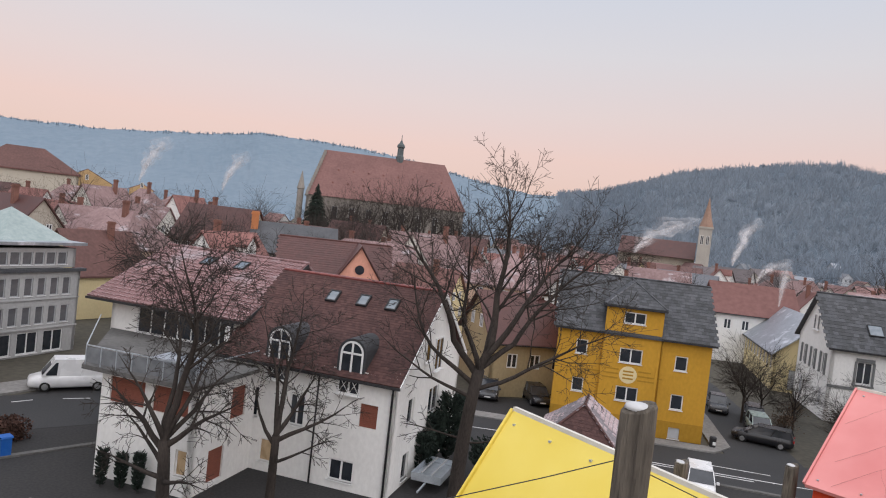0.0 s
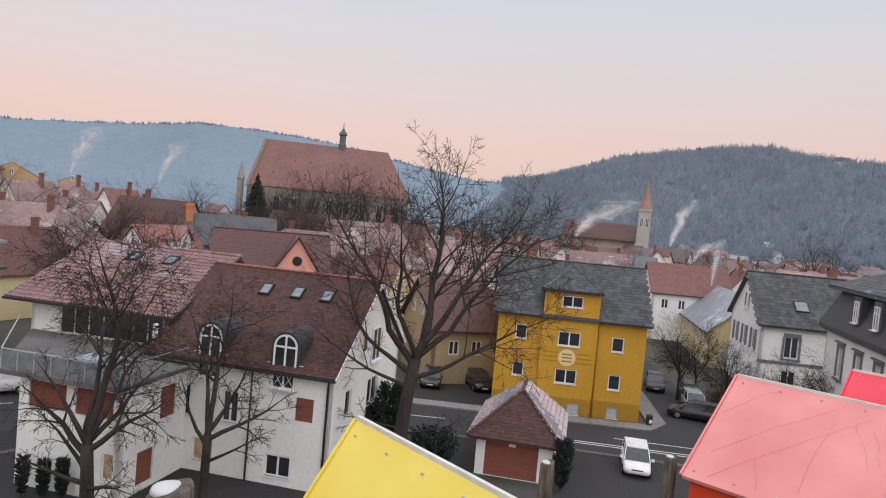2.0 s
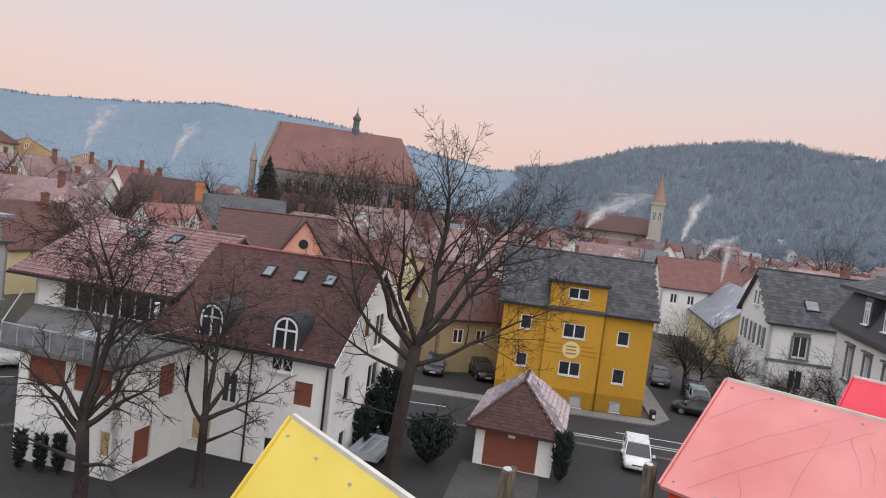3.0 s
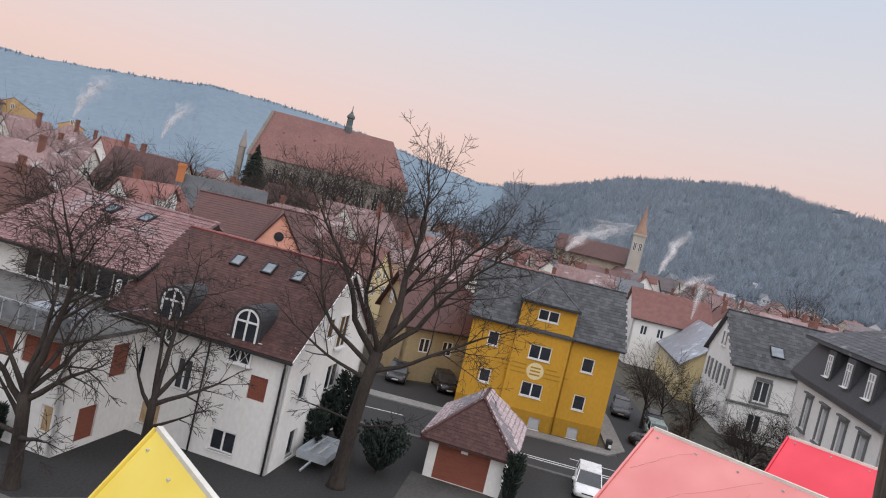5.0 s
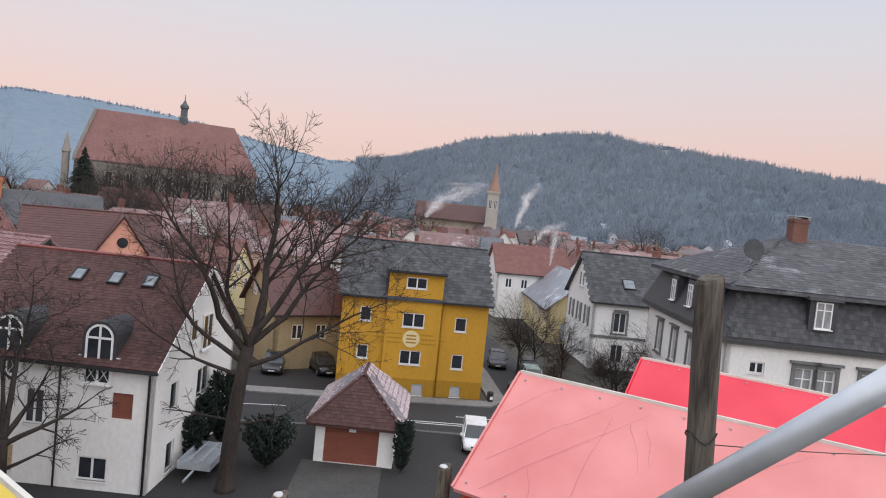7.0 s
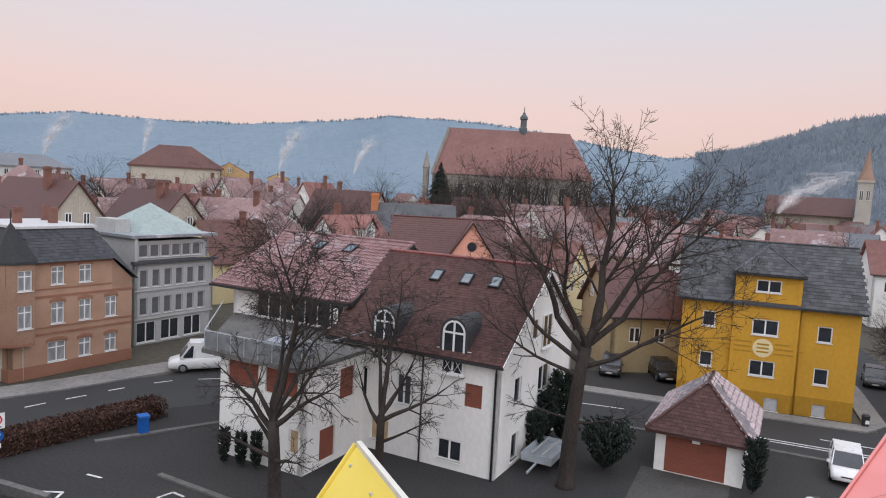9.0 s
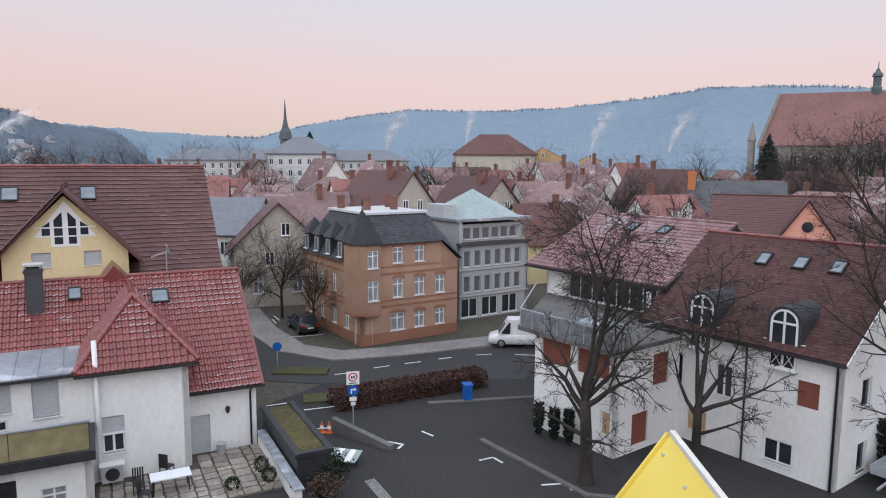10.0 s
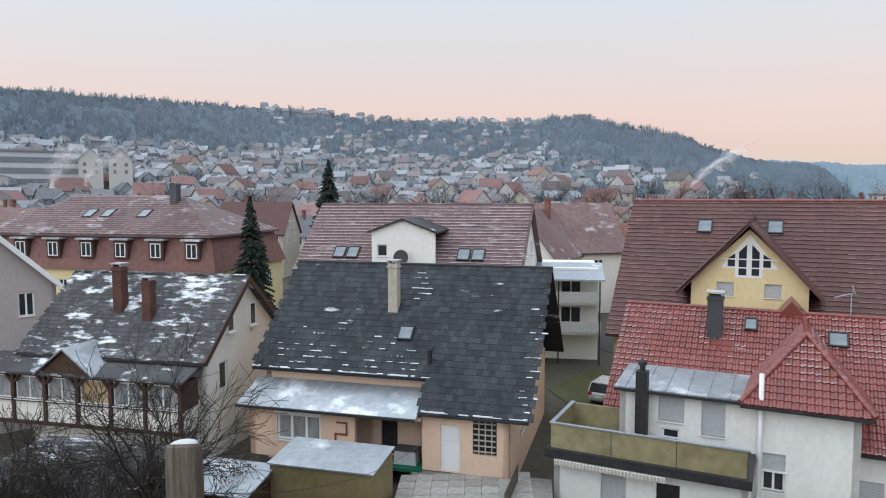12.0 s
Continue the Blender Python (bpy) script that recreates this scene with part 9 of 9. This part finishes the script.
part("fan_grille", disc(MB(), 0, -0.251, 0.62, 0.3, 0.015), M["dark"], ac)
part("top_plate", MB().box(-0.52, 0.52, -0.3, 0.25, 1.02, 1.07), M["frame_white"], ac)
wlamp = thing("wall_lamp", at_plan(-26.04, 24.57, 0, 0.5, 0.866) @ Matrix.Translation((-1.45, -0.1, 2.0)), "black lantern lamp on the white wall", "lamp")
part("lantern", MB().lathe([(0.03, -0.05), (0.09, 0.02), (0.11, 0.22), (0.13, 0.24), (0.03, 0.34)], 8), M["dark"], wlamp)
part("bracket", MB().box(-0.02, 0.02, 0.0, 0.1, 0.05, 0.1), M["dark"], wlamp)

# ---- by the peach house ----
bx = thing("flat_garage", at_plan(-29.6, -4.6, 0, 0.33, 0.944), "brown boxy garage with a frosted metal roof", "garage")
part("wall", MB().box(0, 4.9, 0, 2.6, 0, 2.75), M["shedbrown"] , bx)
part("roof", MB().prism([(-0.1, -0.1, 2.75), (5.0, -0.1, 2.75), (5.0, 2.7, 3.0), (-0.1, 2.7, 3.0)], (0, 0, 0.07)), M["zinc"], bx)
cvr = thing("low_lean_to", at_plan(-28.6, -8.6, 0, 0.33, 0.944), "low shed roof under clean snow", "shed")
part("wall", MB().box(0.1, 3.4, 0.1, 2.5, 0, 2.0), M["brownwood"], cvr)
part("roof", MB().prism([(0, 0, 2.05), (3.6, 0, 2.05), (3.6, 2.7, 2.5), (0, 2.7, 2.5)], (0, 0, 0.08)), M["zinc"], cvr)
fc = thing("board_fence", at_plan(-31.4, 7.0, 1.0, 0.94, -0.33), "low brown board fence on the terrace", "fence")
for i in range(16):
    part("board", MB().box(0.3 + i * 0.22, 0.5 + i * 0.22, 0, 0.03, 0, 0.85), M["wood"], fc)
gt = thing("garden_table_set", at_plan(-31.6, 6.6, 1.05, 0.33, 0.944) @ Matrix.Translation((-5.4, 0.3, 0)), "covered garden furniture under the porch", "table")
part("cloth", MB().prism([(-0.6, -0.4, 0.0), (0.6, -0.4, 0.0), (0.55, -0.38, 0.72), (-0.55, -0.38, 0.72)], (0, 0.75, 0)), M["shutter_grey"], gt)
part("tabletop", MB().box(-0.65, 0.65, -0.45, 0.42, 0.72, 0.76), M["slate"], gt)

# ---- balcony houses beyond the drive ----
bh = thing("balcony_house", facing(75.4, 60, 2), "pale grey house with stacked balconies and metal roof", "house")
part("wall", MB().box(-4.0, 3.0, 2.2, 10, 0, 8.2), M["white"], bh)
for z in (2.6, 5.2):
    part("balcony_floor", MB().box(-4.2, 3.1, 0.2, 2.2, z, z + 0.2), M["greyconc"], bh)
    part("balcony_rail", MB().box(-4.2, 3.1, 0.15, 0.25, z + 0.2, z + 1.15), M["shutter_grey"], bh)
    for xx in (-2.6, 0.6):
        window(bh, Matrix.Translation((xx, 2.15, z + 0.3)), 1.8, 1.9, "w2")
window(bh, Matrix.Translation((-2.4, 2.15, 0.2)), 1.8, 2.0, "w2")
part("roof", MB().prism([(-4.6, -0.4, 7.5), (3.4, -0.4, 7.5), (3.4, 4.5, 8.5), (-4.6, 4.5, 8.5)], (0, 0, -0.15)), M["zinc"], bh)
for xx in (-4.1, -0.5, 3.0):
    part("balcony_post", MB().beam((xx, 0.2, 0), (xx, 0.2, 7.5), 0.12), M["dark"], bh)
tagged(part("lawn", MB().prism([(-44, 13.5, 0.0), (-50, 12.5, 0.0), (-56, 18, 0.0), (-48, 21, 0.0)], (0, 0, 0.03)), M["grass"]), "small patch of dull green lawn", "lawn", kind="structure")
gable_house("cream_gable_house", facing(78.2, 84, 20), 12, 11, 8.0, 13.6, M["cream"], M["tile_pale"], "cream house with a faded pink roof", wins=[(8.5, 5.2, 1.2, 1.5, "far"), (4, 5.2, 1.2, 1.5, "far")], left_wins=[(4, 5, 1.1, 1.4, "far")])

# ---- houses up the side street ----
gable_house("stone_gable_house", facing(49.8, 71, 0) @ Matrix.Translation((0, 8, 0)) @ Matrix.Rotation(-math.pi / 2, 4, "Z"), 8, 9.5, 6.0, 10.6, M["stone"], M["tile_brown"], "old grey-beige gabled house with dark tiled roof", side_wins=[(6.5, 1.4, 1.0, 1.7, "cur"), (5.4, 7.2, 0.9, 1.3, "w2"), (3.8, 4.2, 0.9, 1.4, "w2"), (2.6, 1.4, 1.0, 1.7, "cur")], wins=[(2, 3.6, 0.9, 1.4, "w2"), (5, 3.6, 0.9, 1.4, "w2")], left_wins=[(2, 3, 0.9, 1.4, "w2")])
gable_house("narrow_white_house", facing(52.4, 80, -25), 6, 9, 7.0, 10.5, M["white"], M["slate_far"], "narrow white house with frosted roof", wins=[(1.5, 4.4, 0.9, 1.5, "w2"), (3.2, 4.4, 0.9, 1.5, "w2"), (4.9, 4.4, 0.9, 1.5, "w2"), (2.4, 1.6, 0.9, 1.5, "w2"), (4.2, 1.6, 0.9, 1.5, "w2")])
gable_house("mint_house", facing(56.8, 95, -10), 11, 10, 7.2, 12.6, M["copper_pale"] , M["tile_far"], "pale mint house with pinkish tiled roof", wins=[(3, 4.6, 1.1, 1.4, "far"), (7, 4.6, 1.1, 1.4, "far")])


# half-timbered gable beside the yellow house
ht = gable_house("half_timbered_house", facing(-9.6, 66, 0) @ Matrix.Translation((0, 9, 0)) @ Matrix.Rotation(-math.pi / 2, 4, "Z"), 9, 7.5, 7.2, 12.6, M["white"], M["tile_brown"], "half-timbered gabled house with dark beams", side_wins=[(2.0, 4.6, 0.8, 1.2, "w2"), (5.0, 4.6, 0.8, 1.2, "w2"), (3.7, 8.0, 0.8, 1.2, "w2")])
for z in (2.6, 4.4, 6.1, 7.3, 8.9, 10.4):
    wdt = 7.5 if z < 7.3 else 7.5 * (12.6 - z) / 5.4
    part("beam", MB().box(9.002, 9.05, 3.75 - wdt / 2, 3.75 + wdt / 2, z, z + 0.22), M["brownwood"], ht)
for i in range(7):
    y = 0.1 + i * 1.2
    top = 7.2 + 5.4 * (1 - abs(y - 3.75) / 3.75) - 0.3
    part("beam", MB().box(9.002, 9.052, y, y + 0.2, 0.5, max(7.2, top)), M["brownwood"], ht)
for y, s in ((1.3, 1), (6.1, -1), (2.5, -1), (5.0, 1)):
    part("brace", MB().beam((9.03, y, 2.8), (9.03, y + s * 0.9, 6.1), 0.05, 0.2), M["brownwood"], ht)

# ---- houses on the far slope ----
rng_s = random.Random(77)
spots = []
for n_ in range(760):
    deg = rng_s.choice((rng_s.uniform(62, 122), rng_s.uniform(76, 122), rng_s.uniform(76, 122)))
    e_, R_ = hill_at(deg)
    d_ = R_ * rng_s.choice((rng_s.uniform(0.30, 0.5), rng_s.uniform(0.36, 0.62), rng_s.uniform(0.5, 0.68), rng_s.uniform(0.6, 0.9) if deg < 100 else rng_s.uniform(0.4, 0.66)))
    if 66 < deg < 77 and d_ > 0.6 * R_:
        continue
    x, y, _ = bearing(deg, d_)
    spots.append((x, y, hill_height(deg, d_) - 1.0))
for n_ in range(50):
    deg = rng_s.uniform(78, 101)
    e_, R_ = hill_at(deg)
    d_ = R_ * rng_s.uniform(0.94, 1.0)
    x, y, _ = bearing(deg, d_)
    spots.append((x, y, hill_height(deg, d_) + 0.5))
for n_ in range(40):
    deg = rng_s.uniform(-48, -18)
    e_, R_ = hill_at(deg)
    d_ = R_ * rng_s.uniform(0.51, 0.60)
    x, y, _ = bearing(deg, d_)
    spots.append((x, y, hill_height(deg, d_) - 1.0))
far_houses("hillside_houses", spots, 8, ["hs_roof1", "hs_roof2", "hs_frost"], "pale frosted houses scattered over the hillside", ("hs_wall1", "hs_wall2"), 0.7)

# The block and gabled houses reuse the haze-tinted materials.
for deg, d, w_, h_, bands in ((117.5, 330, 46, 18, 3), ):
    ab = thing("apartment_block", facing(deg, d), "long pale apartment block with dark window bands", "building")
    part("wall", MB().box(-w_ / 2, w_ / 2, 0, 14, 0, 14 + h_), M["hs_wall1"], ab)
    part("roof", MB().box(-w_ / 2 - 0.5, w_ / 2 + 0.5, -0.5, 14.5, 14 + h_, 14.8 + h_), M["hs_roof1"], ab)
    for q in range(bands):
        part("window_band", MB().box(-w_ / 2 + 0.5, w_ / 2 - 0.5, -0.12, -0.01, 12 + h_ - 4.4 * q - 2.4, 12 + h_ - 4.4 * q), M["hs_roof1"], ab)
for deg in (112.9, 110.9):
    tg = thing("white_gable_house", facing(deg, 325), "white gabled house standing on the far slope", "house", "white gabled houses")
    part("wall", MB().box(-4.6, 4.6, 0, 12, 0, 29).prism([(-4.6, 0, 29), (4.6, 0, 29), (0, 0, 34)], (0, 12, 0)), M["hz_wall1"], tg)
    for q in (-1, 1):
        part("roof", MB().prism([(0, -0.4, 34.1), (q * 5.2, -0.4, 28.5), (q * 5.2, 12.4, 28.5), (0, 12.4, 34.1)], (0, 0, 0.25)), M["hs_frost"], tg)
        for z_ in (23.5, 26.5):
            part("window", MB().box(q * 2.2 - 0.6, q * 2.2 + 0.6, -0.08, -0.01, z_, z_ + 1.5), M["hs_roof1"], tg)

# Villa and tower share the haze-tinted hill colours.
# white castle-like villa and firs on the right hill
x, y, _ = bearing(-36.8, 790)
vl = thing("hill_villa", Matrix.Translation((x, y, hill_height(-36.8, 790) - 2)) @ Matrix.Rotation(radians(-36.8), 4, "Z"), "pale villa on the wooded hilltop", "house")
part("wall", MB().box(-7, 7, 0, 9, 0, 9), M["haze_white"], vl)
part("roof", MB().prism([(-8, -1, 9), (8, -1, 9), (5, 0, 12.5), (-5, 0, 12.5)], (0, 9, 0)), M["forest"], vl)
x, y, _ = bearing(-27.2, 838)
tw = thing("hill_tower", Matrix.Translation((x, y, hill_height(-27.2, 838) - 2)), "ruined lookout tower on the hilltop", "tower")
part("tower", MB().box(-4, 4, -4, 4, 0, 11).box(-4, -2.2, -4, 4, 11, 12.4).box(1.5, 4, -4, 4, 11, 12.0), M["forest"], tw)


# ---- chimney smoke ----
def smoke(x, y, z, h, drift, w, label, seed):
    s = thing("smoke_plume", pose(x, y, z), label, "smoke", "chimney smoke")
    n, m_ = 14, 26
    for shell, (wide, material) in enumerate(SMOKE):
        mb, far = MB(), 1.0 - 0.14 * shell
        for i in range(m_ + 1):
            f = i / m_ * far
            c = Vector((drift[0] * f ** 1.3, drift[1] * f ** 1.3, h * f ** 0.9)) + Vector((noise.noise((f * 4, seed, 0)), noise.noise((f * 4, seed, 5)), 0)) * w * 0.4 * f
            r = wide * w * (0.06 + 0.55 * f ** 0.8) * (0.7 + 0.7 * abs(noise.noise((f * 7, seed * 3.1, 1 + shell)))) * min(1, 0.15 + (m_ - i) / 5)
            for b in range(n):
                ph = 2 * math.pi * b / n
                rr = r * (1 + 0.5 * noise.noise((math.cos(ph) * 1.6, math.sin(ph) * 1.6 + seed, f * 6 + shell)))
                mb.v.append((c.x + rr * math.cos(ph), c.y + rr * math.sin(ph), c.z + rr * 0.4 * noise.noise((ph, f * 9, seed))))
        for i in range(m_):
            for b in range(n):
                mb.f.append((i * n + b, i * n + (b + 1) % n, (i + 1) * n + (b + 1) % n, (i + 1) * n + b))
        part("plume", mb, material, s, smooth=True)


for deg, d, te, h, drift, w, sd in ((-18.2, 150, -0.01, 9, (13, 4), 6.5, 1), (-25.6, 190, -0.012, 13, (7, 3), 3.6, 2), (-27.4, 170, -0.03, 6, (8, 2), 3.6, 3), (-28.8, 78, -0.06, 4.5, (0.6, 0.3), 1.0, 4), (21.0, 420, 0.012, 26, (14, 0), 9, 5), (15.0, 420, 0.012, 24, (12, 0), 7, 6), (37.5, 420, 0.014, 24, (16, 0), 9, 7), (66.5, 330, 0.006, 20, (9, 24), 8, 8), (115.4, 190, 0.008, 11, (-2, 6), 6, 9), (113.2, 195, 0.01, 9, (-1, 7), 5, 12), (31, 420, 0.02, 22, (5, 0), 5, 10), (79.5, 66, -0.06, 4.0, (1.5, 1), 1.1, 11)):
    x, y, _ = bearing(deg, d)
    smoke(x, y, 14.8 + te * d, h, drift, w, "white smoke rising from a house chimney", sd)


# ---- wires near the walk ----
def wire(name, a, b, sag, label, r=0.0012):
    a, b = Vector(a), Vector(b)
    pts = [a.lerp(b, i / 12) + Vector((0, 0, -sag * 4 * (i / 12) * (1 - i / 12))) for i in range(13)]
    w = thing(name, pose(0, 0, 0), label, "wire", "fence wires")
    part("strand", MB().tube(pts, [r] * 13, 5), M["dark"], w)


wire("fence_wire", (-0.26, 0.75, 14.22), (-2.2, 1.3, 13.6), 0.08, "rusty twisted fence wire")
wire("fence_wire", (-0.26, 0.75, 14.2), (1.97, 1.48, 13.9), 0.18, "rusty twisted fence wire")
wire("fence_wire", (1.97, 1.48, 14.45), (4.5, 1.9, 14.3), 0.05, "rusty twisted fence wire")
wire("fence_wire", (1.97, 1.48, 14.2), (4.5, 2.4, 13.9), 0.06, "rusty twisted fence wire")

# thin brown lines added over the pink sheet roof: along the ridge and down the slope, from and to
stems = thing("bramble_stems", at_plan(3.87, 6.02, 13.47, 0.62, -0.785), "thin dry bramble stems lying on the pink roof", "stems")
rng_b = random.Random(12)
for a0, b0, a1, b1 in ((0.19, 0.96, 1.23, 0.10), (0.05, 0.38, 0.43, 0.05), (0.12, 0.75, 0.97, 0.07), (0.89, 0.86, 0.94, 0.19), (0.61, 0.94, 0.49, 0.70), (1.11, 0.21, 1.31, 0.55), (1.25, 0.22, 1.37, 0.48), (1.5, 0.7, 2.4, 0.12), (1.9, 0.8, 1.85, 0.3)):
    pts = []
    for i in range(9):
        f = i / 8
        a, b = a0 + (a1 - a0) * f, b0 + (b1 - b0) * f
        a += 0.012 * math.sin(f * 7 + a0 * 9)
        pts.append((a, -1.05 * b, -0.78 * b + 0.012 + 0.02 * math.sin(math.pi * f) * rng_b.random()))
    part("stem", MB().tube(pts, [0.0010 - 0.0005 * i / 8 for i in range(9)], 5), M["drystem"], stems)
